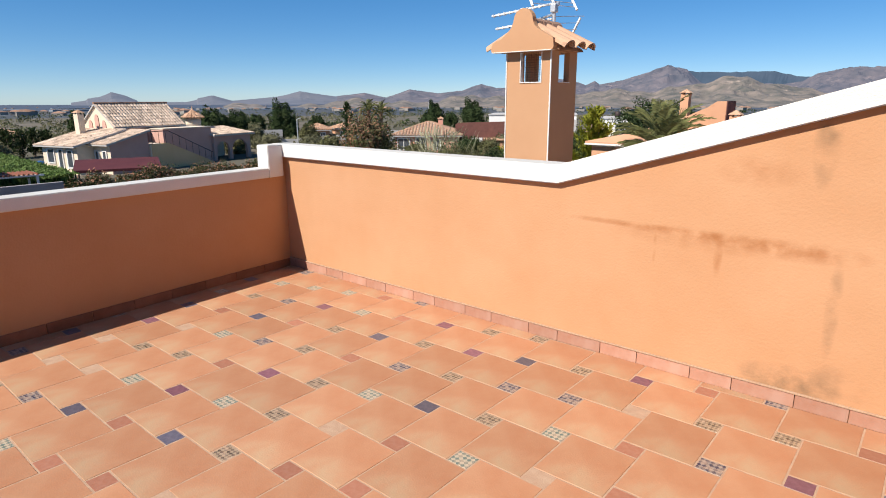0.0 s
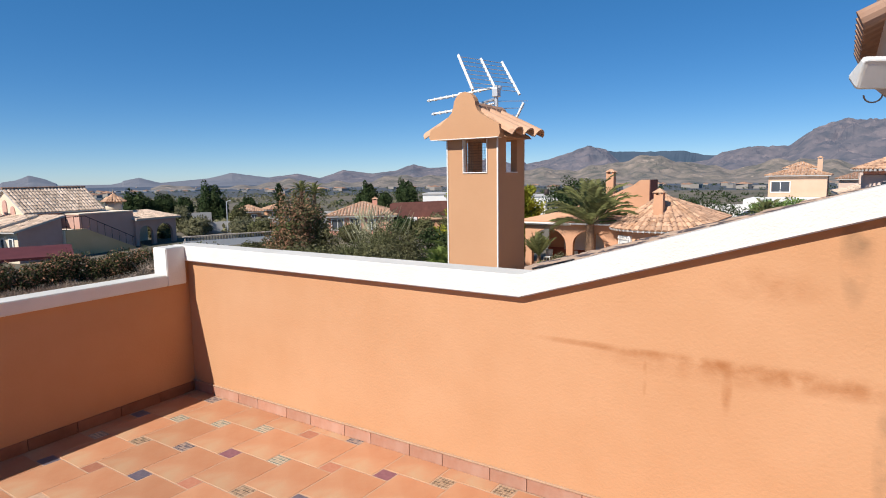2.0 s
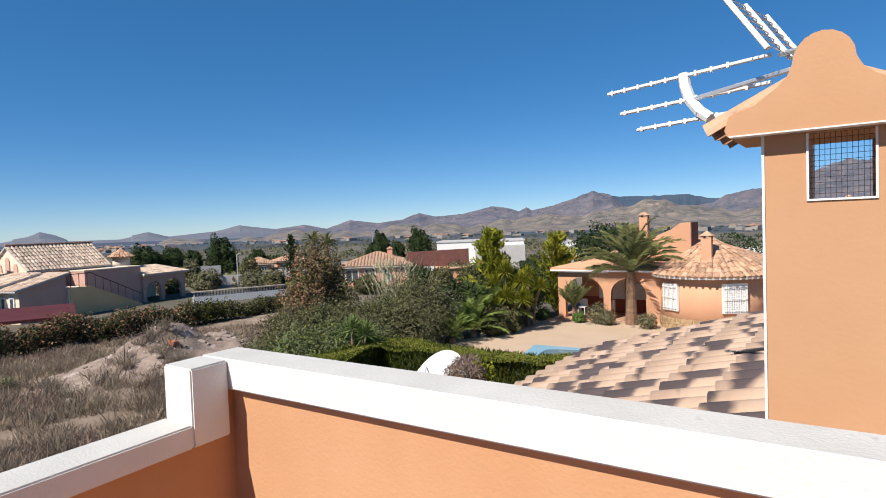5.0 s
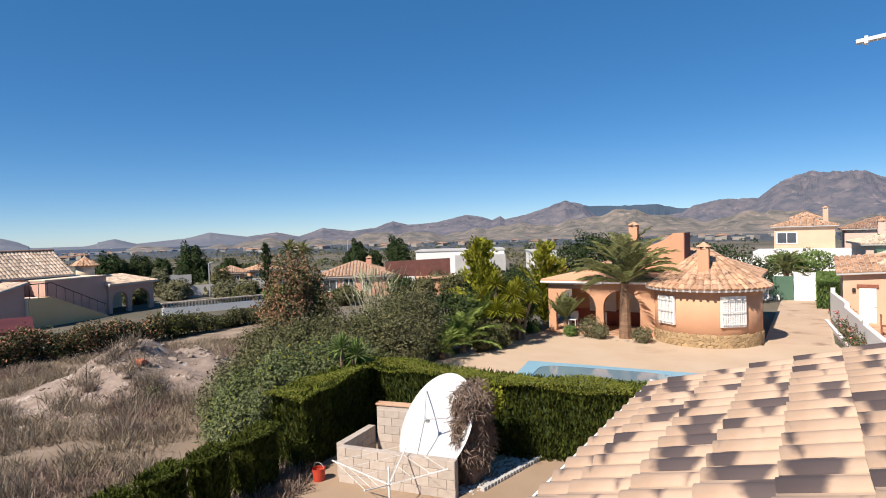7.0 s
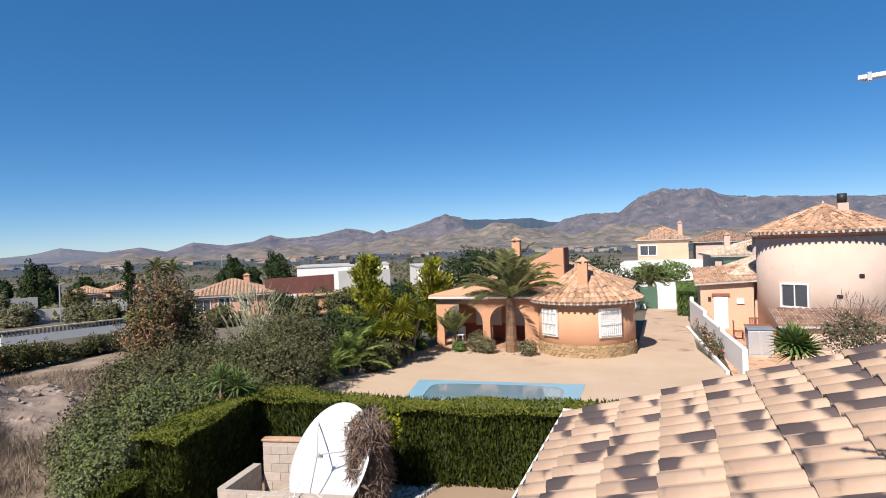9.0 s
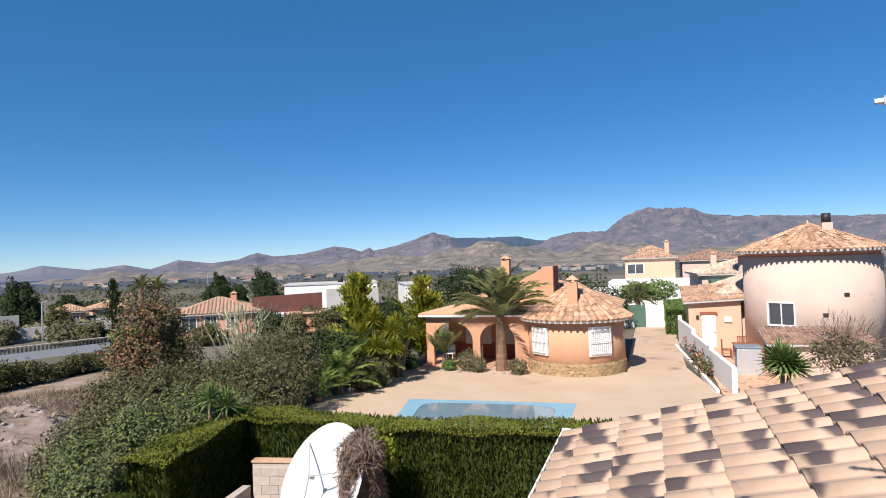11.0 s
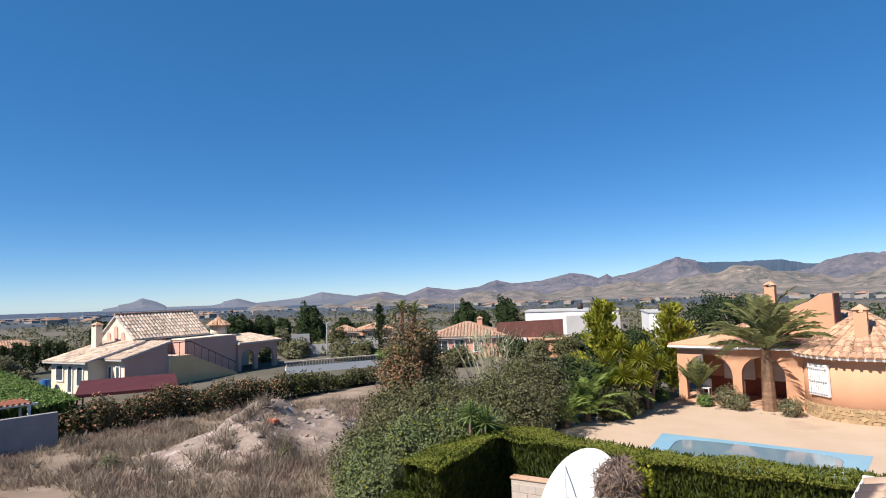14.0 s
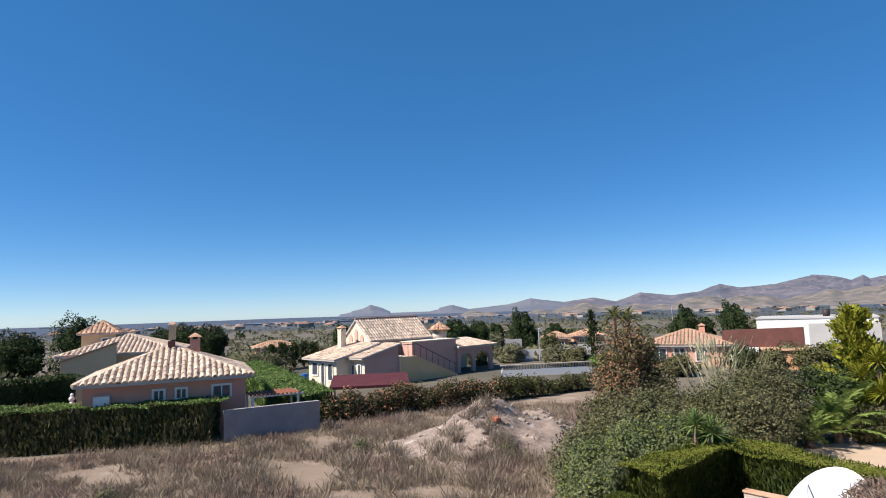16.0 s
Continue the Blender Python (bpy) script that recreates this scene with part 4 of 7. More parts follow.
# ---------------------------------------------------------------- the garden with the dish
def clipped_hedge(name, label, pts, width, z0, z1, leaf, density, group="", dark=None, tip=None):
    """A clipped hedge that follows the points on the ground: sides of upright sprays, a top tinted paler as if sunlit.
    """
    x, y = pts[0]
    ob = thing(name, label, "hedge", group, at=(x, y, z0))
    side_p, side_o, top_p, top_o = [], [], [], []
    core = bmesh.new()
    for (ax, ay), (bx, by) in zip(pts, pts[1:]):
        L = math.hypot(bx - ax, by - ay)
        u = np.array(((bx - ax) / L, (by - ay) / L, 0))
        v = np.array((-u[1], u[0], 0))
        h = z1 - z0
        n = int(L * h * density)
        for sg in (-1, 1):
            s, t = RNG.random(n) * L, RNG.random(n) * h
            bulge = width / 2 + 0.07 * np.sin(s * 3.1 + sg) * np.sin(t * 2.3 + s) - RNG.random(n) * 0.16
            side_p.append(np.array((ax - x, ay - y, 0)) + s[:, None] * u + (sg * bulge)[:, None] * v + t[:, None] * np.array((0, 0, 1.0)))
            side_o.append(np.tile(v * sg * 0.5 + np.array((0, 0, 1.0)), (n, 1)))
        n = int(L * width * density * 4.5)
        s, w = RNG.random(n) * (L + width * 0.6) - width * 0.3, (RNG.random(n) - 0.5) * (width + 0.14)
        hh = h + 0.08 * np.sin(s * 2.2 + x) * np.cos(w * 3 + s) - RNG.random(n) * 0.08
        top_p.append(np.array((ax - x, ay - y, 0)) + s[:, None] * u + w[:, None] * v + hh[:, None] * np.array((0, 0, 1.0)))
        top_o.append(np.tile(np.array((0, 0, 0.8)), (n, 1)))
        n = int(width * h * density)
        for sg, s0 in ((-1, 0.0), (1, L)):
            w, t = (RNG.random(n) - 0.5) * width, RNG.random(n) * h
            side_p.append(np.array((ax - x, ay - y, 0)) + (s0 + sg * (0.06 - RNG.random(n) * 0.14))[:, None] * u + w[:, None] * v + t[:, None] * np.array((0, 0, 1.0)))
            side_o.append(np.tile(u * sg * 0.5 + np.array((0, 0, 1.0)), (n, 1)))
        ang = math.atan2(u[1], u[0])
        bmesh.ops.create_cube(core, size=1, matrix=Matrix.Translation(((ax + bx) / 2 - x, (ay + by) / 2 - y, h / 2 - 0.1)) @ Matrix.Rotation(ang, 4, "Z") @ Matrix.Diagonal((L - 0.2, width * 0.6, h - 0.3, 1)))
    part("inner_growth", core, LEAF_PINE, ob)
    sp, so = np.concatenate(side_p), np.concatenate(side_o)
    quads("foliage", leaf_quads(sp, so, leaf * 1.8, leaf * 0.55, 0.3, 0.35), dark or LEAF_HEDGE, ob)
    # the top's own leaf colour carries the painted sunlight
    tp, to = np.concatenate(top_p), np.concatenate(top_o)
    quads("clipped_top", leaf_quads(tp, to, leaf * 0.62, leaf * 0.38, 0.2, 0.8, True), tip or LEAF_HEDGETOP, ob, "clipped top, tinted paler to look sunlit")
    return ob


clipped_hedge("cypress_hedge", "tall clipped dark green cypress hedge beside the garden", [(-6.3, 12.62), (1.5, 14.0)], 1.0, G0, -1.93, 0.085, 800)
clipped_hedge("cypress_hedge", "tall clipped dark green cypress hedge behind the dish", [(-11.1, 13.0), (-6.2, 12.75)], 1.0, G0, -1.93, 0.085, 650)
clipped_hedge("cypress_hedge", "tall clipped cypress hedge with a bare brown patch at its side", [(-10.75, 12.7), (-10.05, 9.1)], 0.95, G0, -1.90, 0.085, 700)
for ya, yb, w, top in ((8.3, 7.45, 0.55, -2.40), (6.80, 6.30, 0.5, -2.33), (5.75, 5.15, 0.5, -2.27), (4.65, 4.25, 0.45, -2.28), (3.85, 3.45, 0.45, -2.33), (2.95, 2.55, 0.45, -2.38)):
    clipped_hedge("cypress", "young clipped cypress in a garden row", [(-8.25 - 0.2 * ya, ya), (-8.25 - 0.2 * yb, yb)], w, G0, top, 0.085, 1300, "row of young cypresses", LEAF_HEDGE, LEAF_HEDGE)


def build_dish():
    c = Vector((-6.72, 10.62, -2.70))
    d = thing("satellite_dish", "very large white satellite dish on a block plinth", "satellite dish", at=(c.x, c.y, G0))
    aim = Vector((-0.30, -0.80, 0.52)).normalized()
    rot = aim.to_track_quat("Z", "Y").to_matrix().to_4x4()
    m = Matrix.Translation(c - Vector((c.x, c.y, G0))) @ rot
    R, depth = 1.25, 0.30
    vs, fs = [], []
    rings, seg = 12, 48
    for side in (0, 1):
        for j in range(rings + 1):
            r = R * j / rings
            for k in range(seg):
                q = 2 * math.pi * k / seg
                vs.append(m @ Vector((r * math.cos(q) * 0.90, r * math.sin(q) * 0.97, depth * (j / rings) ** 2 - 0.03 * side)))
    n = (rings + 1) * seg
    for side in (0, 1):
        for j in range(rings):
            for k in range(seg):
                a, b = side * n + j * seg + k, side * n + j * seg + (k + 1) % seg
                fs.append((a, b, b + seg, a + seg))
    for k in range(seg):
        a, b = rings * seg + k, rings * seg + (k + 1) % seg
        fs.append((a, b, b + n, a + n))
    raw("reflector", [tuple(v) for v in vs], fs, DISH, d, smooth=True)
    foc = m @ Vector((0, 0, 0.62))
    for q in (0.4, 2.5, 4.6):
        bm = bmesh.new()
        rod(bm, m @ Vector((R * 0.9 * math.cos(q) * 0.93, R * 0.9 * math.sin(q), depth * 0.8)), foc, 0.015, None, 6)
        part("feed_strut", bm, METAL, d)
    bm = bmesh.new()
    rod(bm, foc, foc - (m.to_3x3() @ Vector((0, 0, 0.12))), 0.045, 0.05, 10)
    part("feed_horn", bm, METAL, d)
    bm = bmesh.new()
    rod(bm, (0, 0.1, 0), (0, 0.1, 1.1), 0.08, 0.08, 12)
    rod(bm, (0, 0.1, 0.9), m @ Vector((0, 0, -0.02)), 0.07, 0.09, 12)
    part("mount", bm, METAL, d)


build_dish()


def block_wall(name, label, p, q, h, thick=0.19, top=None, courses=0.2, length=0.4):
    """A low wall of concrete blocks laid in courses, each block a part."""
    p, q = Vector((*p, G0)), Vector((*q, G0))
    ob = thing(name, label, "wall", at=p)
    ob.rotation_euler = (0, 0, math.atan2(q.y - p.y, q.x - p.x))
    L = (q - p).length
    boxed("mortar", (0, 0.012, -0.05, L, thick - 0.012, h - 0.01), BLOCK, ob)
    me = {}
    for r in range(int(round(h / courses))):
        x = 0.0 if r % 2 == 0 else -length / 2
        while x < L - 0.02:
            a, b = max(0.0, x) + 0.005, min(L, x + length) - 0.005
            k = round(b - a, 3)
            if k > 0.03:
                if k not in me:
                    bm = bmesh.new()
                    box(bm, 0, 0, 0.005, k, thick, courses - 0.005, 0.006)
                    t = bpy.data.meshes.new("block")
                    bm.to_mesh(t)
                    bm.free()
                    t.materials.append(BLOCK)
                    me[k] = t
                o = new("block", me[k])
                o.parent = ob
                o.location = (a, 0, r * courses)
            x += length
    if top:
        boxed("coping", (-0.02, -0.02, h, L + 0.02, thick + 0.02, h + 0.05), top, ob, 0.008)
    return ob


block_wall("block_wall", "low wall of pale concrete blocks before the dish", (-8.60, 9.15), (-5.85, 9.60), 0.8)
block_wall("block_wall", "pale concrete block wall with terracotta coping behind the dish", (-8.75, 10.75), (-7.75, 10.95), 1.3, top=ROOFORANGE)
block_wall("block_wall", "stepped low concrete block wall beside the hedge", (-8.62, 9.36), (-8.80, 10.75), 0.8)
block_wall("block_wall", "short concrete block pier beside the dish", (-6.15, 10.35), (-6.35, 11.3), 1.4)
# dry creeper over the pier
cr = thing("dry_creeper", "leafless brown creeper with few green leaves over the wall", "creeper", at=(-6.02, 10.72, G0))
p, o = cloud([(0.0, 0.0, 1.0, 0.42, 0.75, 1.05), (0.05, -0.1, 1.75, 0.45, 0.6, 0.42)], 5200, 0.2, 0.35)
k = p[:, 2] > 0.02
quads("tangle", leaf_quads(p[k], o[k] * 0.3, 0.30, 0.022, -0.5, 0.5), TWIG, cr)
boxed("inner_tangle", (-0.22, -0.45, 0, 0.22, 0.45, 1.75), TWIG, cr, 0.12)
p, o = cloud([(0.25, 0.25, 1.75, 0.35, 0.45, 0.4)], 420, 0.2, 0.4)
quads("leaves", leaf_quads(p, o, 0.09, 0.06), LEAF_YELLOW, cr)
# bed edging of small bricks and white pebbles, red bucket, drying frame
ed = thing("bed_edging", "row of small bricks edging a pebble bed", "edging", at=(-5.55, 10.2, G0))
for i in range(20):
    boxed("brick", (i * 0.02 - 0.05, i * 0.115, 0, i * 0.02 + 0.05, i * 0.115 + 0.1, 0.10), GREYWHITE, ed, 0.006)
pb = bmesh.new()
for i in range(260):
    x, y = random.uniform(-6.25, -5.6), random.uniform(9.9, 12.2)
    bmesh.ops.create_icosphere(pb, subdivisions=1, radius=random.uniform(0.025, 0.05), matrix=Matrix.Translation((x + (y - 10.2) * 0.17, y, G0 + 0.02)))
tagged(part("pebbles", pb, GREYWHITE), "pale pebbles in a garden bed", "pebbles", kind="stuff")
bk = thing("bucket", "red plastic bucket by the block wall", "bucket", at=(-9.05, 9.0, G0))
bm = bmesh.new()
bmesh.ops.create_cone(bm, cap_ends=False, segments=20, radius1=0.12, radius2=0.15, depth=0.30, matrix=Matrix.Translation((0, 0, 0.15)))
bmesh.ops.create_cone(bm, cap_ends=True, segments=20, radius1=0.12, radius2=0.12, depth=0.01, matrix=Matrix.Translation((0, 0, 0.006)))
part("pail", bm, mat("red_plastic", (0.5, 0.06, 0.03), (0.42, 0.05, 0.03), 8, 0.5), bk)
bm = bmesh.new()
tube(bm, [(0.15 * math.cos(q), 0, 0.30 + 0.12 * math.sin(q)) for q in [math.pi * j / 8 for j in range(9)]], 0.006, 6)
part("handle", bm, METAL, bk)
dr = thing("rotary_clothes_dryer", "white rotary clothes dryer standing folded out in the garden", "clothes dryer", at=(-6.65, 8.45, G0))
bm = bmesh.new()
rod(bm, (0, 0, 0), (0, 0, 0.95), 0.022)
part("pole", bm, WHITEPLASTIC, dr)
for q in (0.3, 1.87, 3.44, 5.0):
    bm = bmesh.new()
    rod(bm, (0, 0, 0.6), (1.2 * math.cos(q), 1.2 * math.sin(q), 1.0), 0.013, None, 6)
    part("arm", bm, WHITEPLASTIC, dr)
for r in (0.5, 0.85, 1.15):
    bm = bmesh.new()
    pts = [(r * math.cos(q), r * math.sin(q), 0.6 + 0.4 * r / 1.2) for q in (0.3, 1.87, 3.44, 5.0, 0.3 + 2 * math.pi)]
    tube(bm, pts, 0.004, 4)
    part("line", bm, WHITEPLASTIC, dr)

# ---------------------------------------------------------------- the neighbours' plot: patio, pool, drive
def slab(name, label, outline, z0, z1, material, category):
    bm = bmesh.new()
    prism(bm, outline, "z", z0, z1)
    return tagged(part(name, bm, material), label, category, kind="structure")


POOL = [(-9.0, 18.6), (-9.75, 22.2), (-3.1, 22.7), (-3.0, 18.9)]
bm = bmesh.new()
outer = [(-13.2, 14.2), (-13.3, 21.5), (-12.6, 26.4), (-12.2, 29.3), (-1.5, 29.3), (-1.5, 49.0), (1.2, 49.0), (1.2, 31.0), (2.2, 25.0), (2.2, 14.2)]
ov = [bm.verts.new((x, y, G0 + 0.05)) for x, y in outer]
pv = [bm.verts.new((x, y, G0 + 0.05)) for x, y in POOL]
es = [bm.edges.new((a, b)) for ring in (ov, pv) for a, b in zip(ring, ring[1:] + ring[:1])]
bmesh.ops.triangle_fill(bm, use_beauty=True, use_dissolve=False, edges=es, normal=(0, 0, 1))
bmesh.ops.delete(bm, geom=[f for f in bm.faces if all(v in pv for v in f.verts)], context="FACES_ONLY")
ring = bmesh.ops.extrude_face_region(bm, geom=list(bm.faces))
bmesh.ops.translate(bm, verts=[g for g in ring["geom"] if isinstance(g, bmesh.types.BMVert)], vec=(0, 0, -0.2))
bmesh.ops.recalc_face_normals(bm, faces=bm.faces)
tagged(part("pavement_patio", bm, PATIO), "pale sand-coloured patio round the pool", "patio", kind="structure")
pool = thing("swimming_pool", "nearly empty swimming pool with a light blue painted surround", "pool", at=(-6.4, 20.6, G0))


def pool_ring(f, k=40):
    """The rounded basin's edge, drawn in by f from the surround."""
    out = []
    for i in range(k):
        q = 2 * math.pi * i / k
        cx, cy = math.cos(q), math.sin(q)
        u = math.copysign(abs(cx) ** 0.45, cx) * 0.5 * f + 0.5
        v = math.copysign(abs(cy) ** 0.45, cy) * 0.5 * f + 0.5
        a, b = Vector(POOL[0]).lerp(Vector(POOL[3]), u), Vector(POOL[1]).lerp(Vector(POOL[2]), u)
        p = a.lerp(b, v)
        out.append((p.x + 6.4, p.y - 20.6))
    return out


inner = pool_ring(0.80)
bm = bmesh.new()
ov = [bm.verts.new((x + 6.4, y - 20.6, 0.056)) for x, y in POOL]
iv = [bm.verts.new((x, y, 0.056)) for x, y in inner]
es = [bm.edges.new((a, b)) for ring in (ov, iv) for a, b in zip(ring, ring[1:] + ring[:1])]
bmesh.ops.triangle_fill(bm, use_beauty=True, use_dissolve=False, edges=es, normal=(0, 0, 1))
bmesh.ops.delete(bm, geom=[f for f in bm.faces if all(v in iv for v in f.verts)], context="FACES_ONLY")
low = [bm.verts.new((x, y, -0.75)) for x, y in inner]
n = len(iv)
for i in range(n):
    bm.faces.new((iv[i], iv[(i + 1) % n], low[(i + 1) % n], low[i]))
olow = [bm.verts.new((v.co.x, v.co.y, -0.2)) for v in ov]
for i in range(4):
    bm.faces.new((ov[i], ov[(i + 1) % 4], olow[(i + 1) % 4], olow[i]))
bmesh.ops.recalc_face_normals(bm, faces=bm.faces)
part("surround", bm, POOLTILE, pool, "light blue painted surround")
bm = bmesh.new()
prism(bm, pool_ring(0.795), "z", -0.3, 0.045)
part("water", bm, WATER, pool, "dull shallow water")
slab("road_drive", "sandy drive with dark damp patches leading to the gate", [(-1.55, 30.0), (-1.55, 48.5), (1.1, 48.5), (1.1, 30.0)], G0 - 0.1, G0 + 0.056, DRIVE, "drive")


def window_at(parent, x, y, z, facing, w, h, bars=0, panes=2, blind=False):
    """A window on a wall whose outward way has the angle facing, in degrees."""
    ob = new("window")
    ob.parent = parent
    ob.matrix_basis = Matrix.Translation((x, y, z)) @ Matrix.Rotation(radians(facing + 90), 4, "Z")
    t = 0.09
    bm = bmesh.new()
    for a in ((-w / 2 - t, -0.07, -t, w / 2 + t, 0.03, 0), (-w / 2 - t, -0.07, h, w / 2 + t, 0.03, h + t), (-w / 2 - t, -0.07, 0, -w / 2, 0.03, h), (w / 2, -0.07, 0, w / 2 + t, 0.03, h)):
        box(bm, *a)
    for i in range(1, panes):
        xx = -w / 2 + w * i / panes
        box(bm, xx - 0.03, -0.05, 0, xx + 0.03, 0.02, h)
    part("window_frame", bm, WHITE, ob)
    for i in range(panes):
        xx = -w / 2 + w * i / panes
        boxed("pane", (xx + 0.03, -0.03, 0.01, xx + w / panes - 0.03, -0.01, h - 0.01), GREYWHITE if blind else GLASS, ob)
    if blind:
        bm = bmesh.new()
        k = int(h / 0.09)
        zig = [(-0.030, 0.0)] + [p for i in range(k) for p in ((-0.046, i * h / k + 0.01), (-0.046, (i + 0.8) * h / k), (-0.036, (i + 0.95) * h / k))] + [(-0.030, h)]
        prism(bm, zig, "x", -w / 2, w / 2)
        part("roller_blind", bm, WHITE, ob)
    if bars:
        bm = bmesh.new()
        for i in range(bars):
            xx = -w / 2 + w * (i + 0.5) / bars
            rod(bm, (xx, -0.13, -0.05), (xx, -0.13, h + 0.05), 0.009, None, 6)
        for zz in (0.05, h * 0.5, h - 0.05):
            box(bm, -w / 2 - 0.05, -0.145, zz - 0.014, w / 2 + 0.05, -0.115, zz + 0.014)
        part("grille", bm, WHITEPLASTIC, ob, "white painted grille")
    return ob


def cyl_wall(parent, x, y, r, z0, z1, material, name="wall", seg=56):
    bm = bmesh.new()
    bmesh.ops.create_cone(bm, cap_ends=True, segments=seg, radius1=r, radius2=r, depth=z1 - z0, matrix=Matrix.Translation((x, y, (z0 + z1) / 2)))
    ob = part(name, bm, material, parent)
    for p in ob.data.polygons:
        p.use_smooth = len(p.vertices) == 4
    return ob


def small_chimney(parent, x, y, z0, z1, w, material, cap=ROOFORANGE):
    boxed("chimney", (x - w / 2, y - w / 2, z0, x + w / 2, y + w / 2, z1 - 0.22), material, parent)
    for sx in (-1, 1):
        for sy in (-1, 1):
            cx, cy = x + sx * (w / 2 - 0.06), y + sy * (w / 2 - 0.06)
            boxed("chimney_pier", (cx - 0.06, cy - 0.06, z1 - 0.22, cx + 0.06, cy + 0.06, z1 - 0.08), material, parent)
    bm = bmesh.new()
    bmesh.ops.create_cone(bm, cap_ends=True, segments=4, radius1=w * 0.95, radius2=0.03, depth=0.22, matrix=Matrix.Translation((x, y, z1 + 0.02)) @ Matrix.Rotation(math.pi / 4, 4, "Z"))
    part("chimney_cap", bm, cap, parent)


def arch_panel(bm, x0, x1, y0, y1, z0, z1, openings):
    """A wall along x with round-headed openings (centre, half width, spring height), as one outline."""
    out = [(x0, z0), (x0, z1), (x1, z1), (x1, z0)]
    for c, hw, sp in reversed(openings):
        out.append((c + hw, z0))
        out += [(c + hw * math.cos(math.pi * k / 12), sp + hw * 0.9 * math.sin(math.pi * k / 12)) for k in range(13)]
        out.append((c - hw, z0))
    prism(bm, out, "y", y0, y1)


def eave_ring(parent, count, r, length, thick, z):
    """Pale tile ends round a circular eave, each a part on one shared mesh."""
    bm = bmesh.new()
    rod(bm, (0, 0, 0), (length, 0, 0), thick, None, 6)
    me = bpy.data.meshes.new("eave_tile")
    bm.to_mesh(me)
    bm.free()
    me.materials.append(GREYWHITE)
    for i in range(count):
        a = 2 * math.pi * i / count
        o = new("eave_tile", me)
        o.parent = parent
        o.matrix_basis = Matrix.Translation((r * math.cos(a), r * math.sin(a), z)) @ Matrix.Rotation(a, 4, "Z")


def villa_round():
    """The neighbours' house: a round room, a porch with arches, a raked wall behind."""
    cx, cy, R = -3.93, 30.1, 2.36
    h = thing("villa", "orange stucco villa with a round tiled room and an arched porch", "house", at=(cx, cy, G0))

    def L(x, y, z=0.0):
        return x - cx, y - cy, z - G0

    cyl_wall(h, 0, 0, R, -0.1, 2.72, STUCCO2)
    # stones at the foot
    rd = random.Random(4)
    me = []
    for i in range(6):
        bm = bmesh.new()
        box(bm, -0.13, -0.03, -0.09, 0.13, 0.03, 0.09, 0.025)
        for v in bm.verts:
            v.co += Vector((rd.uniform(-0.02, 0.02), rd.uniform(-0.01, 0.01), rd.uniform(-0.02, 0.02)))
        t = bpy.data.meshes.new("stone")
        bm.to_mesh(t)
        bm.free()
        t.materials.append(STONEBASE)
        me.append(t)
    cyl_wall(h, 0, 0, R + 0.03, -0.1, 0.62, STONEBASE, "stone_base")
    for row in range(4):
        for i in range(26):
            a = radians(195 + i * 6.6 + (row % 2) * 3.3 + rd.uniform(-0.6, 0.6))
            o = new("stone", me[rd.randrange(6)])
            o.parent = h
            o.matrix_basis = Matrix.Translation(((R + 0.03) * math.cos(a), (R + 0.03) * math.sin(a), 0.09 + row * 0.155)) @ Matrix.Rotation(a + math.pi / 2, 4, "Z") @ Matrix.Rotation(rd.uniform(-0.6, 0.6), 4, "Y") @ Matrix.Diagonal((rd.uniform(0.55, 1.15), 0.8, rd.uniform(0.6, 1.1), 1))
    for ang, w, hh in ((-128, 0.85, 1.12), (-56, 0.95, 1.18)):
        a = radians(ang)
        window_at(h, (R + 0.01) * math.cos(a), (R + 0.01) * math.sin(a), 1.08, ang, w, hh, 9, 2, True)
    cyl_wall(h, 0, 0, R + 0.36, 2.56, 2.66, WHITE, "fascia")
    cone_roof(h, 0, 0, 2.66, R + 0.42, 1.75, ROOFORANGE, sides=20, pitch=0.24, course=0.36, rise=0.07)
    eave_ring(h, 60, R + 0.30, 0.13, 0.06, 2.60)
    small_chimney(h, *L(-3.84, 28.75)[:2], 3.0, 4.62, 0.46, STUCCO2)
    # body behind with hip roof
    x0, y0, _ = L(-11.4, 32.2)
    x1, y1, _ = L(-2.2, 38.5)
    boxed("main_wall", (x0, y0, -0.1, x1, y1, 2.7), STUCCO2, h)
    hip_roof(h, x0, y0, x1, y1, 2.75, 1.45, ROOFORANGE, 0.3, pitch=0.3, course=0.45, rise=0.06)
    # raked wall
    bm = bmesh.new()
    a = L(-8.0, 32.5, -0.75)
    pts = [L(-8.6, 0, -1.2), L(-5.34, 0, -1.2), L(-5.34, 0, 1.40), L(-5.85, 0, 1.40), L(-6.36, 0, 1.05), L(-7.0, 0, 0.78), L(-7.6, 0, 0.45), L(-8.14, 0, 0.0), L(-8.6, 0, -0.6)]
    prism(bm, [(p[0], p[2]) for p in pts], "y", a[1], a[1] + 1.6)
    part("raked_wall", bm, STUCCO2, h)
    # thin dark plate: the shade of the wall's east end put into colour
    bm = bmesh.new()
    b = L(-5.34, 32.5)
    prism(bm, [(b[0], 3.2), (b[0] + 0.05, 3.2), (b[0] + 0.05, 5.16), (b[0], 5.16)], "y", b[1] - 0.02, b[1] + 1.62)
    part("wall_end", bm, MAROON, h, "end face coloured dark brown for its shade")
    small_chimney(h, *L(-8.85, 36.3)[:2], 3.0, 5.75, 0.5, STUCCO2)
    # porch
    px0, py0, _ = L(-11.75, 29.5)
    px1, py1, _ = L(-6.1, 32.2)
    bm = bmesh.new()
    c1, c2 = L(-10.25, 0)[0], L(-7.85, 0)[0]
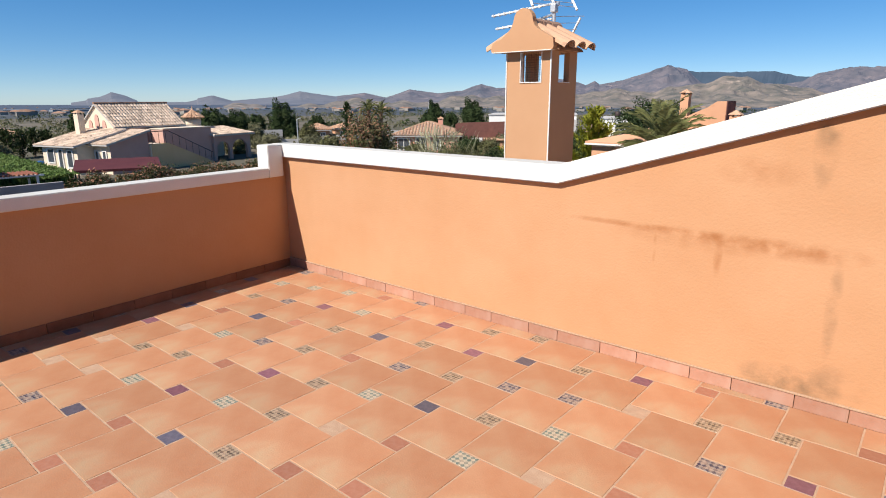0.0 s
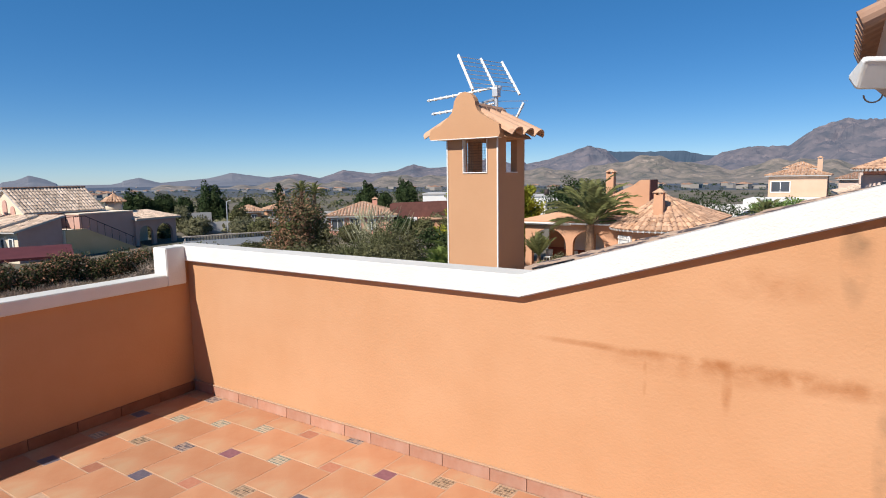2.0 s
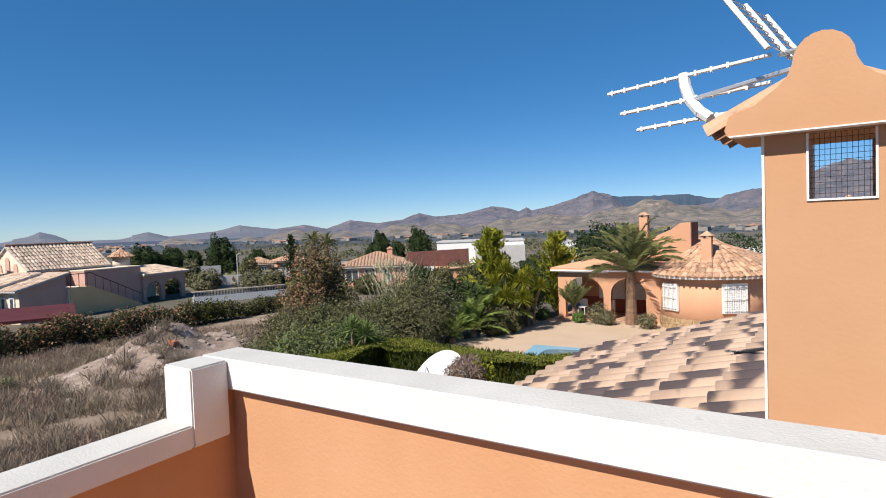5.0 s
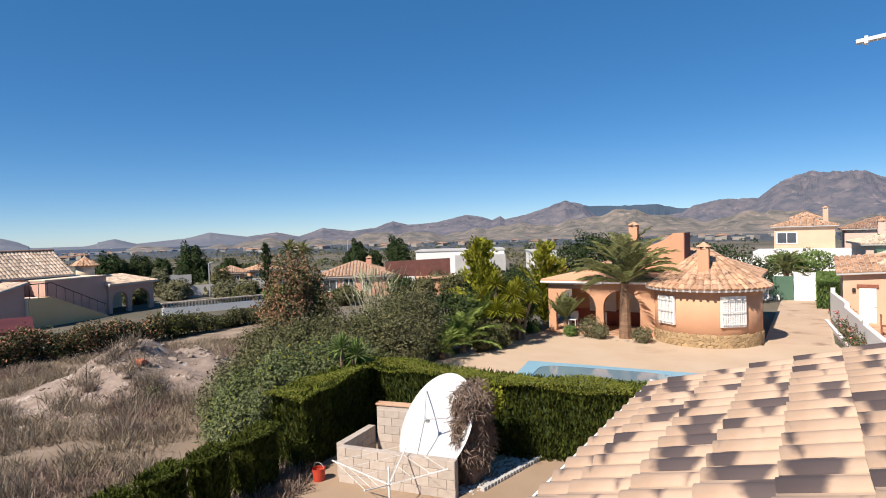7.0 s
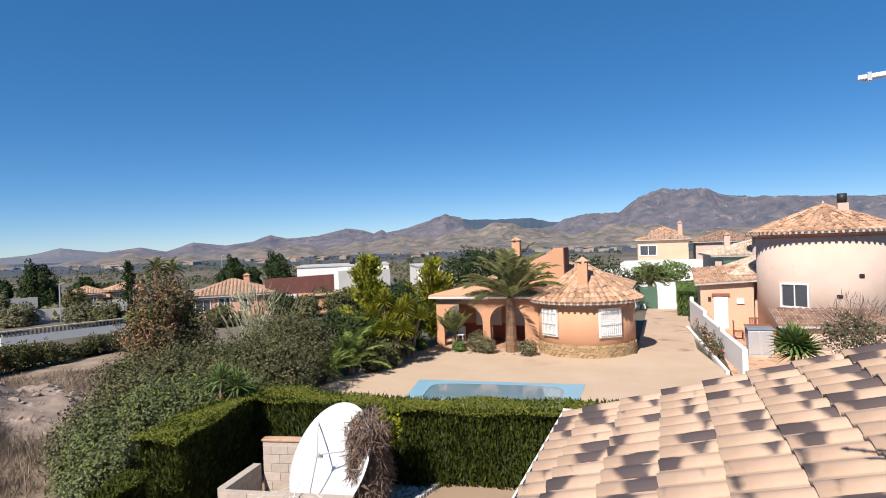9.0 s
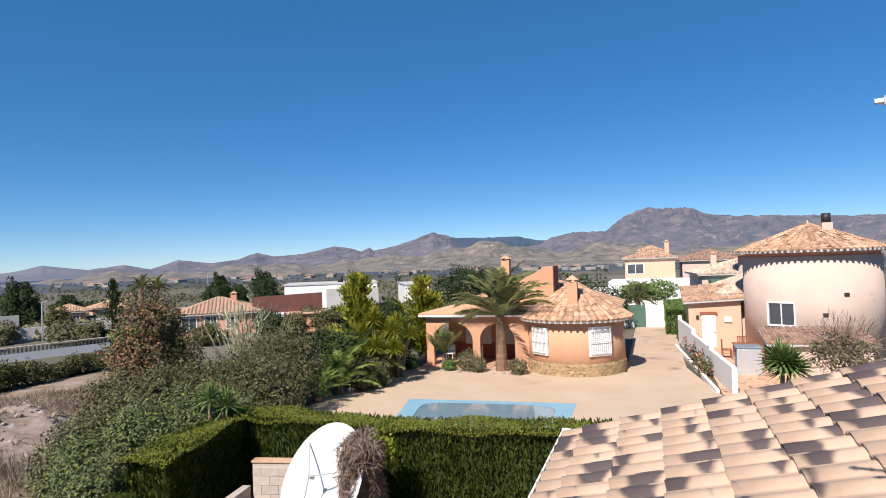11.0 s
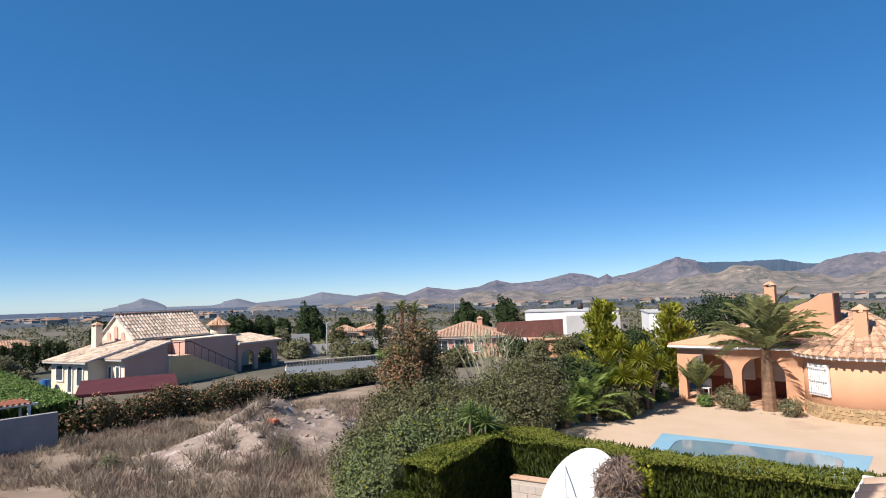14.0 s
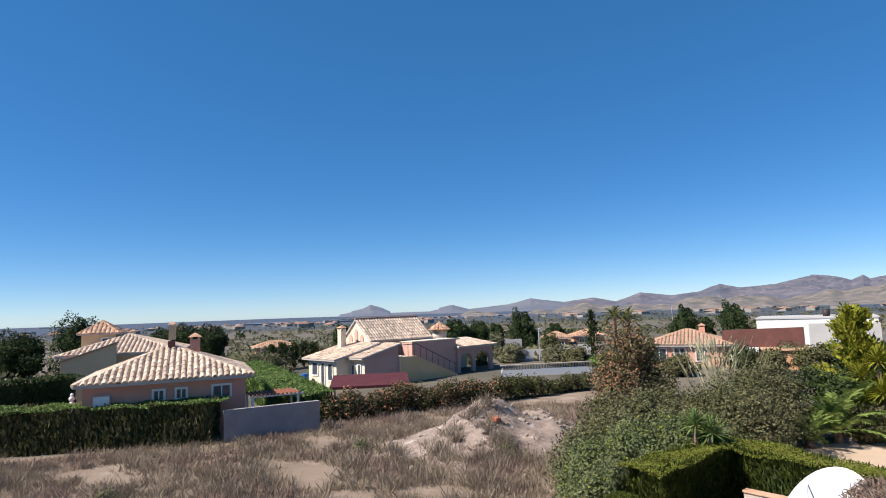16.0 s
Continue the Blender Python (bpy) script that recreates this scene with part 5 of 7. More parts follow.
    arch_panel(bm, px0, px1, py0, py0 + 0.28, 0.05, 2.75, [(c1, 1.08, 1.42), (c2, 0.92, 1.5)])
    part("porch_front", bm, STUCCO2, h)
    boxed("porch_side", (px0, py0 + 0.28, 2.2, px0 + 0.28, py1, 2.75), STUCCO2, h)
    boxed("porch_dado", (px0 + 0.3, py1 - 0.045, 0.12, px1, py1 - 0.006, 1.0), mat("red_dado_paint", (0.24, 0.07, 0.045), (0.28, 0.09, 0.06), 2.0, 0.8), h, 0.0, "red painted lower wall")
    boxed("porch_floor", (px0 - 0.2, py0 - 0.2, -0.05, px1, py1, 0.12), ROOFORANGE, h)
    boxed("porch_ceiling", (px0 + 0.28, py0 + 0.28, 2.62, px1, py1, 2.72), STUCCO2, h)
    bm = bmesh.new()
    prism(bm, [(px0 - 0.3, 2.78), (px1 + 0.3, 2.78), (px1 + 0.3, 2.92), ((px0 + px1) / 2 + 0.5, 3.55), ((px0 + px1) / 2 - 0.2, 3.55), (px0 - 0.3, 2.90)], "y", py0 - 0.3, py1 + 0.5)
    for v in bm.verts:
        if v.co.z > 3.2 and v.co.y < py0:
            v.co.y = py0 + 1.6
    part("porch_roof", bm, STUCCO2, h, "smooth peach porch roof")
    boxed("porch_fascia", (px0 - 0.33, py0 - 0.33, 2.70, px1 + 0.1, py0 - 0.22, 2.79), WHITE, h, 0.01, "white porch fascia")
    boxed("awning_case", (px0 + 0.1, py0 - 0.2, 2.62, px0 + 2.9, py0 - 0.05, 2.74), WHITE, h, 0.02, "white awning case")
    for wx in (-9.6, -7.6):
        q = L(wx, 32.18)
        window_at(h, q[0], q[1], 1.0, -90, 1.3, 1.15, 0, 2, True)
    for k in range(2):
        ch = thing("garden_chair", "white plastic garden chair on the porch", "chair", "porch chairs", at=(-10.9 + k * 1.6, 30.9, G0 + 0.12))
        boxed("seat", (-0.22, -0.22, 0.40, 0.22, 0.22, 0.44), WHITEPLASTIC, ch, 0.01)
        boxed("backrest", (-0.22, 0.19, 0.44, 0.22, 0.23, 0.86), WHITEPLASTIC, ch, 0.01)
        for sx in (-0.19, 0.19):
            for sy in (-0.19, 0.19):
                boxed("leg", (sx - 0.02, sy - 0.02, 0, sx + 0.02, sy + 0.02, 0.40), WHITEPLASTIC, ch)
    return h


villa_round()


def tower_house():
    """The cream round tower across the wall, with its low wing."""
    cx, cy, R = 8.0, 37.2, 3.3
    h = thing("tower_house", "cream house with a wide round tower and tiled cone roof", "house", at=(cx, cy, G0))
    cyl_wall(h, 0, 0, R, -0.1, 5.25, CREAM)
    cyl_wall(h, 0, 0, R - 0.08, 5.25, 5.55, PINK, "recessed_band")
    cyl_wall(h, 0, 0, R + 0.42, 5.45, 5.56, WHITE, "fascia")
    eave_ring(h, 84, R + 0.30, 0.22, 0.07, 5.51)
    cone_roof(h, 0, 0, 5.56, R + 0.5, 1.45, ROOFORANGE, sides=24, pitch=0.25, course=0.36, rise=0.07)
    bm = bmesh.new()
    rod(bm, (0, 0, 6.95), (0, 0, 7.2), 0.10, 0.02, 10)
    part("finial", bm, CREAM, h)
    boxed("chimney", (0.45, -1.0, 6.0, 0.95, -0.5, 7.0), CREAM, h)
    cyl_wall(h, 0.7, -0.75, 0.23, 7.0, 7.5, BLACKPLASTIC, "chimney_pot", 16)
    a = radians(-126)
    window_at(h, R * math.cos(a), R * math.sin(a), 1.75, -126, 1.25, 1.1, 0, 2)
    for ang, z in ((-92, 2.3), (-75, 3.3)):
        b = radians(ang)
        bm = bmesh.new()
        box(bm, -0.12, -0.05, -0.09, 0.12, 0.05, 0.09, 0.02)
        bm.transform(Matrix.Translation((R * math.cos(b), R * math.sin(b), z)) @ Matrix.Rotation(b + math.pi / 2, 4, "Z"))
        part("wall_lamp", bm, IRON, h)
    # low wing to the back
    boxed("wing_wall", (-4.3, 1.2, -0.1, 0, 9, 3.1), CREAM, h)
    hip_roof(h, -4.3, 1.2, 0.0, 9.0, 3.15, 1.0, ROOFCLAY, 0.35, pitch=0.28, course=0.4)
    boxed("air_conditioner", (-4.45, 1.9, 1.4, -4.1, 2.7, 2.0), WHITEPLASTIC, h, 0.02)
    # annex with the white door
    x = thing("annex", "small orange stucco annex with a white door", "outbuilding", at=(3.2, 37.6, G0))
    boxed("wall", (-1.45, 0, -0.1, 1.35, 3.4, 2.75), PEACH, x)
    roof_slope(x, (-1.75, -0.3, 2.75), (1.6, -0.3, 2.95), (-1.75, 3.6, 3.45), (1.6, 3.6, 3.65), ROOFORANGE, pitch=0.26, course=0.4)
    boxed("door", (-0.75, -0.05, 0.0, 0.0, 0.02, 1.95), WHITE, x, 0.01, "white door")
    bm = bmesh.new()
    rod(bm, (-0.12, -0.10, 1.0), (-0.02, -0.10, 1.0), 0.015)
    part("door_handle", bm, METAL, x)
    boxed("lintel", (-0.85, -0.08, 1.98, 0.1, 0.02, 2.15), WOODRED, x)
    boxed("wall_lamp", (-1.05, -0.1, 1.75, -0.9, 0.0, 1.95), IRON, x)
    boxed("wall_box", (0.45, -0.08, 1.55, 0.85, 0.0, 1.85), WHITEPLASTIC, x)


tower_house()

# white garden wall and what stands behind it
gw = thing("garden_wall", "white rendered garden wall stepping down beside the drive", "wall", at=(2.0, 25.0, G0))
for y0, y1, hh in ((0.0, 4.5, 1.15), (4.5, 4.8, 1.35), (4.8, 9.5, 1.25), (9.5, 14.5, 1.5), (14.5, 14.8, 1.75)):
    bm = bmesh.new()
    a, b = 0.55 - y0 * 0.09, 0.55 - y1 * 0.09
    prism(bm, [(a, y0), (a + 0.2, y0), (b + 0.2, y1), (b, y1)], "z", -0.1, hh)
    part("wall_panel", bm, WHITE, gw)
bm = bmesh.new()
prism(bm, [(0.0, 0.5), (0.14, 0.5), (-0.95, 13.0), (-1.1, 13.0)], "z", -0.1, 0.18)
part("step_edge", bm, WHITE, gw)
tagged(boxed("pavement_terrace", (2.2, 24.0, G0 - 0.1, 9.0, 40.0, G0 + 0.12), ROOFORANGE), "red tiled terrace behind the garden wall", "terrace", kind="structure")
ta = thing("garden_table", "red-brown wooden garden table", "table", at=(4.2, 33.8, G0 + 0.12))
boxed("tabletop", (-0.6, -0.4, 0.70, 0.6, 0.4, 0.74), WOODRED, ta, 0.01)
for sx in (-0.52, 0.52):
    for sy in (-0.32, 0.32):
        boxed("leg", (sx - 0.03, sy - 0.03, 0, sx + 0.03, sy + 0.03, 0.70), WOODRED, ta)


def wood_chair(at, turn):
    ch = thing("wooden_chair", "red-brown slatted wooden garden chair", "chair", "chairs round the garden table", at=at)
    ch.rotation_euler = (0, 0, radians(turn))
    boxed("seat", (-0.24, -0.24, 0.42, 0.24, 0.24, 0.46), WOODRED, ch, 0.005)
    for i in range(5):
        boxed("back_slat", (-0.22 + i * 0.1, 0.21, 0.46, -0.16 + i * 0.1, 0.24, 0.92), WOODRED, ch)
    boxed("back_rail", (-0.24, 0.20, 0.90, 0.24, 0.25, 0.97), WOODRED, ch)
    for sx in (-0.21, 0.21):
        for sy in (-0.21, 0.21):
            boxed("leg", (sx - 0.025, sy - 0.025, 0, sx + 0.025, sy + 0.025, 0.42), WOODRED, ch)


wood_chair((3.3, 33.6, G0 + 0.12), 90)
wood_chair((4.2, 34.8, G0 + 0.12), 0)
sh = thing("storage_cabinet", "grey weathered garden storage cabinet", "cabinet", at=(3.75, 29.6, G0 + 0.12))
boxed("body", (-0.5, -0.4, 0, 0.5, 0.4, 1.15), mat("grey_resin", (0.34, 0.38, 0.42), (0.40, 0.44, 0.47), 2, 0.7), sh, 0.01)
boxed("lid", (-0.55, -0.45, 1.15, 0.55, 0.45, 1.22), mat("dark_grey_resin", (0.16, 0.19, 0.22), (0.20, 0.23, 0.26), 2, 0.7), sh, 0.02)
boxed("door", (-0.46, -0.42, 0.08, -0.02, -0.39, 1.1), METAL, sh, 0.005)
boxed("door", (0.02, -0.42, 0.08, 0.46, -0.39, 1.1), METAL, sh, 0.005)
bb = thing("barbecue_house", "low masonry garden kitchen with a weathered tiled roof", "outbuilding", at=(6.6, 30.4, G0))
boxed("wall", (-1.9, -1.0, 0, 1.9, 1.0, 1.5), CREAM, bb)
roof_slope(bb, (-2.15, -1.25, 1.5), (2.15, -1.25, 1.5), (-2.15, 1.25, 1.95), (2.15, 1.25, 1.95), ROOFBROWN, pitch=0.28, course=0.4)
# no hole here: a dark plate on the wall imitates the shaded inside
boxed("opening", (-1.98, -0.5, 0.1, -1.88, 0.5, 1.2), IRON, bb)
um = thing("folded_parasol", "wine red folded parasol lying over the terrace", "parasol", at=(5.4, 32.3, G0 + 0.12))
bm = bmesh.new()
rod(bm, (0, 0, 0), (0, 0, 1.7), 0.025)
part("pole", bm, METAL, um)
bm = bmesh.new()
bmesh.ops.create_cone(bm, cap_ends=True, segments=8, radius1=0.85, radius2=0.04, depth=0.35, matrix=Matrix.Translation((0, 0, 1.62)))
part("canopy", bm, AWNING, um)

# gate at the end of the drive
ga = thing("metal_gate", "green sheet metal gate between white posts", "gate", at=(-1.25, 48.0, G0))
for i in range(12):
    boxed("board", (-1.05 + i * 0.125, -0.03, 0.05, -0.93 + i * 0.125, 0.03, 1.75), GREENSHEET, ga)
boxed("post", (0.48, -0.15, 0, 0.78, 0.15, 1.95), WHITE, ga, 0.02)
boxed("wall_panel", (0.78, -0.1, 0, 2.4, 0.1, 1.75), WHITE, ga)
boxed("wall_panel", (-3.6, -0.1, 0, -1.1, 0.1, 1.75), WHITE, ga)
for i in range(2):
    cn = thing("water_canister", "white plastic canister standing by the gate", "canister", "canisters", at=(-2.2 + i * 0.45, 47.6, G0 + 0.05))
    boxed("body", (-0.13, -0.1, 0, 0.13, 0.1, 0.36), WHITEPLASTIC, cn, 0.04)
    boxed("cap", (-0.04, -0.04, 0.36, 0.04, 0.04, 0.42), WHITEPLASTIC, cn)
tagged(boxed("wall_street_side", (-9.0, 60.0, G0 - 0.2, -2.9, 60.25, -1.2), WHITE), "white rendered street wall", "wall", kind="structure")
tagged(boxed("wall_street", (-3.1, 49.0, G0 - 0.2, -2.9, 60.25, -1.5), WHITE), "white rendered street wall", "wall", kind="structure")


def plain_house(name, label, at, turn, w, d, eave, rise, wall_mat, roof_mat, windows=(), chim=(), over=0.3, pitch=0.3, course=0.45):
    """A house with a hip roof: local x along its front (y = 0), depth along y."""
    h = thing(name, label, "house", at=at)
    h.rotation_euler = (0, 0, radians(turn))
    boxed("wall", (0, 0, -0.3, w, d, eave), wall_mat, h)
    boxed("fascia", (-over, -over, eave, w + over, d + over, eave + 0.12), GREYWHITE, h)
    hip_roof(h, 0, 0, w, d, eave + 0.13, rise, roof_mat, over + 0.05, pitch=pitch, course=course, rise=0.10)
    for x, z, ww, hh in windows:
        window_at(h, x, 0.0, z, -90, ww, hh, 0, 2)
    for x, y, z0, z1 in chim:
        small_chimney(h, x, y, z0, z1, 0.5, wall_mat)
    return h


# west: the pink bungalow and the houses behind it
b1 = plain_house("bungalow", "pink stucco bungalow with a pale tiled hip roof", (-31.0, -3.1, G0 - 0.25), 84, 6.9, 6.5, 2.95, 1.35, PINK, ROOFCLAY, ((3.07, 2.2, 0.40, 0.40), (4.03, 2.2, 0.40, 0.40), (5.8, 2.15, 0.75, 0.48)), ((4.6, 3.3, 3.5, 5.0),), pitch=0.27)
boxed("air_conditioner", (0.45, -0.3, 2.08, 1.1, 0.0, 2.56), WHITEPLASTIC, b1, 0.02, "white wall-mounted air conditioner")
boxed("chimney_stack", (3.3, 3.0, 3.6, 3.65, 3.35, 4.75), MAROON, b1, 0.0, "dark smoke-stained stack")
pg = thing("pergola", "small pergola with white posts beside the bungalow", "pergola", at=(-31.2, 4.0, G0 - 0.2))
for x in (0.0, 1.4):
    for y in (0.0, 2.2):
        boxed("post", (x - 0.05, y - 0.05, 0, x + 0.05, y + 0.05, 1.9), WHITE, pg)
for i in range(12):
    boxed("slat", (-0.2, 0.0 + i * 0.2 - 0.03, 1.98, 1.6, i * 0.2 + 0.03, 2.06), WOODRED, pg)
for x in (0.0, 1.4):
    boxed("beam", (x - 0.05, -0.2, 1.9, x + 0.05, 2.5, 1.98), WHITE, pg)
statue = bmesh.new()
for z, r in ((0.0, 0.2), (0.25, 0.12), (0.5, 0.17), (0.8, 0.15), (1.0, 0.09)):
    bmesh.ops.create_icosphere(statue, subdivisions=2, radius=r, matrix=Matrix.Translation((-38.0, -3.9, G0 + 0.75 + z)))
box(statue, -38.2, -4.1, G0, -37.8, -3.7, G0 + 0.7)
tagged(part("garden_statue", statue, WHITE), "small white garden statue on a plinth", "statue")
tagged(boxed("wall_plot", (-28.75, 2.5, G0 - 0.2, -28.5, 6.9, G0 + 1.45), mat("grey_wall_render", (0.25, 0.23, 0.225), (0.30, 0.28, 0.27), 1.2, 0.9, 0.2, 40, (0.19, 0.17, 0.16), 1.6, 0.6)), "grey white rendered plot wall", "wall", kind="structure")

OCHRE = mat("ochre_stucco", (0.58, 0.41, 0.245), (0.63, 0.46, 0.285), 0.6, 0.92, 0.12, 60, (0.50, 0.33, 0.18), 0.6, 0.62)
v0 = plain_house("tower_villa", "ochre villa with a small square tower and pale tiled roofs", (-50.5, -5.4, G0), 80, 7.6, 8.0, 3.1, 1.3, OCHRE, ROOFCLAY, (), ((7.0, 3.0, 4.0, 5.3),))
boxed("tower", (0.5, 3.5, 2.5, 2.9, 6.0, 4.7), OCHRE, v0)
bm = bmesh.new()
prism(bm, [(0.3, -0.3), (3.7, -0.3), (3.7, 4.0), (0.3, 2.85)], "y", -0.75, -0.45)
part("raked_wall", bm, OCHRE, v0)
bm = bmesh.new()
prism(bm, [(3.8, 4.04), (3.8, 4.16), (0.15, 2.92), (0.15, 2.80)], "y", -0.85, -0.35)
part("wall_coping", bm, ROOFORANGE, v0, "tiled coping of the raked wall")
hip_roof(v0, 0.5, 3.5, 2.9, 6.0, 4.72, 0.95, ROOFORANGE, 0.25, pitch=0.3, course=0.45)
window_at(v0, 2.3, 3.5, 3.75, -90, 0.75, 0.55, 0, 1)


def villa_stairs():
    """The two-part cream house with the outside stair; ivory colours its lit walls (-y), mauve the shaded ones (+x)."""
    h = thing("villa", "cream two-level villa with pale tiled roofs and an outside stair", "house", at=(-47.8, 11.8, G0))
    h.rotation_euler = (0, 0, radians(15))
    # low front blocks, roofs rising towards the tall one
    boxed("low_wall", (0, 0, -0.3, 4.0, 4.0, 2.15), IVORY, h)
    roof_slope(h, (-0.4, -0.4, 2.12), (4.3, -0.4, 2.12), (-0.4, 4.0, 3.15), (4.3, 4.0, 3.15), ROOFCLAY, pitch=0.28, course=0.42)
    boxed("low_wall", (4.0, 1.3, -0.3, 5.8, 4.6, 2.2), IVORY, h)
    bm = bmesh.new()
    prism(bm, [(1.3, 2.2), (4.6, 2.2), (4.6, 3.0), (1.3, 2.25)], "x", 5.6, 5.8)
    part("side_gable", bm, MAUVE, h)
    # thin mauve sheet over the ivory block paints its side as shaded
    boxed("side_wall", (5.8, 1.3, -0.3, 5.83, 4.6, 2.2), MAUVE, h)
    roof_slope(h, (3.9, 0.9, 2.2), (6.05, 0.9, 2.2), (3.9, 4.7, 3.1), (6.05, 4.7, 3.1), ROOFCLAY, pitch=0.28, course=0.42)
    for x, z, w, hh in ((1.0, 0.85, 0.7, 0.95), (2.15, 0.1, 0.4, 1.7), (3.2, 0.55, 0.55, 1.2)):
        window_at(h, x, 0.0, z, -90, w, hh, 0, 1)
    for x in (4.35, 5.2):
        window_at(h, x, 1.3, 0.85, -90, 0.3, 0.8, 0, 1)
    small_chimney(h, 0.9, 2.6, 2.4, 4.5, 0.5, IVORY)
    # tall block with gable roof, ridge along y
    bm = bmesh.new()
    prism(bm, [(-0.7, 0), (2.9, 0), (2.9, 3.4), (1.1, 4.95), (-0.7, 3.4)], "y", 4.0, 10.4)
    part("upper_wall", bm, MAUVE, h)
    # ivory plate colours the lit gable apart from the mauve block
    bm = bmesh.new()
    prism(bm, [(-0.7, 2), (2.9, 2), (2.9, 3.4), (1.1, 4.95), (-0.7, 3.4)], "y", 3.94, 4.0)
    part("south_gable", bm, IVORY, h)
    roof_slope(h, (3.2, 3.8, 3.28), (3.2, 10.7, 3.28), (1.1, 3.8, 5.07), (1.1, 10.7, 5.07), ROOFCLAY, pitch=0.28, course=0.42)
    roof_slope(h, (-1.0, 10.7, 3.28), (-1.0, 3.8, 3.28), (1.1, 10.7, 5.07), (1.1, 3.8, 5.07), ROOFCLAY, pitch=0.28, course=0.42)
    tile_cap(h, (1.1, 3.8, 5.11), (1.1, 10.7, 5.11), 0.1, ROOFBROWN)
    # raised mauve plates imitate the shade inside the niches
    for x, t in ((0.3, 3.7), (1.1, 4.15), (1.9, 3.7)):
        bm = bmesh.new()
        prism(bm, [(x - 0.22, 2.6)] + [(x + 0.22 * math.cos(q), t - 0.3 + 0.4 * math.sin(q)) for q in [math.pi * (1 - k / 8) for k in range(9)]] + [(x + 0.22, 2.6)], "y", 3.88, 3.945)
        part("arched_niche", bm, MAUVE, h)
    # roof terrace, landing and stair
    boxed("terrace_wall", (0.5, 6.9, -0.3, 4.8, 12.0, 3.0), MAUVE, h)
    boxed("terrace_edge", (0.5, 6.85, 3.0, 4.86, 12.05, 3.08), IVORY, h)
    boxed("landing", (2.9, 4.6, -0.3, 6.0, 6.4, 1.95), IVORY, h)
    bm = bmesh.new()
    prism(bm, [(4.7, -0.3), (10.9, -0.3), (10.9, 0.1), (6.3, 2.0), (4.7, 2.0)], "x", 5.7, 6.05)
    part("stair_wall", bm, mat("tan_stucco", (0.62, 0.41, 0.21), (0.68, 0.46, 0.25), 0.7, 0.92, 0.3, 60), h)
    for i in range(12):
        boxed("step", (4.8, 6.4 + i * 0.36, 0.0, 5.7, 6.78 + i * 0.36, 1.95 - i * 0.16), ROOFBROWN, h)
    bm = bmesh.new()
    tube(bm, [(6.0, 4.8, 2.95), (6.0, 6.4, 2.95), (6.0, 10.8, 0.95)], 0.03)
    for i in range(10):
        y = 4.8 + i * 0.65
        zt = 2.95 if y < 6.4 else 2.95 - (y - 6.4) * 0.4545
        rod(bm, (6.0, y, zt - 0.95), (6.0, y, zt), 0.02)
    part("railing", bm, IRON, h)
    # porch with arches
    bm = bmesh.new()
    arch_panel(bm, 12.0, 16.6, -5.0, -4.75, -0.2, 2.3, [(13.1, 0.75, 1.0), (15.2, 0.95, 0.9)])
    bm.transform(Matrix.Rotation(math.pi / 2, 4, "Z"))
    part("porch_front", bm, MAUVE, h)
    roof_slope(h, (5.35, 11.8, 2.3), (5.35, 16.9, 2.3), (1.5, 11.8, 2.85), (1.5, 16.9, 2.85), ROOFCLAY, pitch=0.28, course=0.42)
    boxed("porch_back", (1.4, 12.2, -0.2, 1.6, 16.6, 2.5), IVORY, h)
    cyl_wall(h, 1.0, 13.6, 0.68, 2.7, 3.75, IVORY, "turret", 24)
    cone_roof(h, 1.0, 13.6, 3.75, 1.02, 0.8, ROOFORANGE, sides=12, pitch=0.28, course=0.35)
    bm = bmesh.new()
    rod(bm, (1.0, 13.6, 4.5), (1.0, 13.6, 4.8), 0.05, 0.01)
    part("turret_finial", bm, ROOFORANGE, h)
    return h


villa_stairs()
bl = thing("water_barrel", "blue plastic barrel by the house corner", "barrel", at=(-47.2, 11.3, G0))
bm = bmesh.new()
bmesh.ops.create_cone(bm, cap_ends=True, segments=20, radius1=0.32, radius2=0.32, depth=0.95, matrix=Matrix.Translation((0, 0, 0.48)))
bmesh.ops.bevel(bm, geom=[e for e in bm.edges if len(e.link_faces) == 2 and any(len(f.verts) > 4 for f in e.link_faces)], offset=0.05, segments=2, affect="EDGES")
part("body", bm, mat("blue_plastic", (0.03, 0.13, 0.35), (0.04, 0.16, 0.40), 4, 0.5), bl)
aw = thing("carport", "carport with a wine red sheet roof behind the hedge", "carport", at=(-32.6, 8.7, G0))
aw.rotation_euler = (0, 0, radians(-22))
bm = bmesh.new()
prism(bm, [(0.0, 1.47), (0.0, 1.52), (-3.0, 1.87), (-3.0, 1.82)], "y", 0, 4.5)
part("roof_sheet", bm, AWNING, aw)
boxed("fascia", (-0.02, -0.02, 1.37, 0.03, 4.52, 1.51), AWNING, aw)
for y in (0.1, 4.4):
    for x in (-0.1, -2.8):
        boxed("post", (x - 0.04, y - 0.04, 0, x + 0.04, y + 0.04, 1.49), IRON, aw)

# north-west: maroon house, white halls, pool terrace with balustrade
mh = plain_house("maroon_house", "house with salmon front, tiled roof and maroon gable wall", (-37.9, 39.4, G0), 37, 6.4, 6.0, 1.75, 1.2, PINK, ROOFDULL, ((0.9, 0.55, 1.1, 1.0), (2.6, 0.2, 0.9, 1.4), (4.2, 0.55, 0.6, 0.9)), ((4.4, 3.0, 2.5, 3.5),))
bm = bmesh.new()
prism(bm, [(6.0, -0.3), (12.1, -0.3), (12.1, 3.2), (6.3, 3.05), (6.0, 2.9)], "y", 0.8, 1.1)
part("gable_wall", bm, MAROON, mh)
boxed("flat_roof", (6.1, 1.1, -0.3, 12.0, 7.0, 2.2), ROOFBROWN, mh)
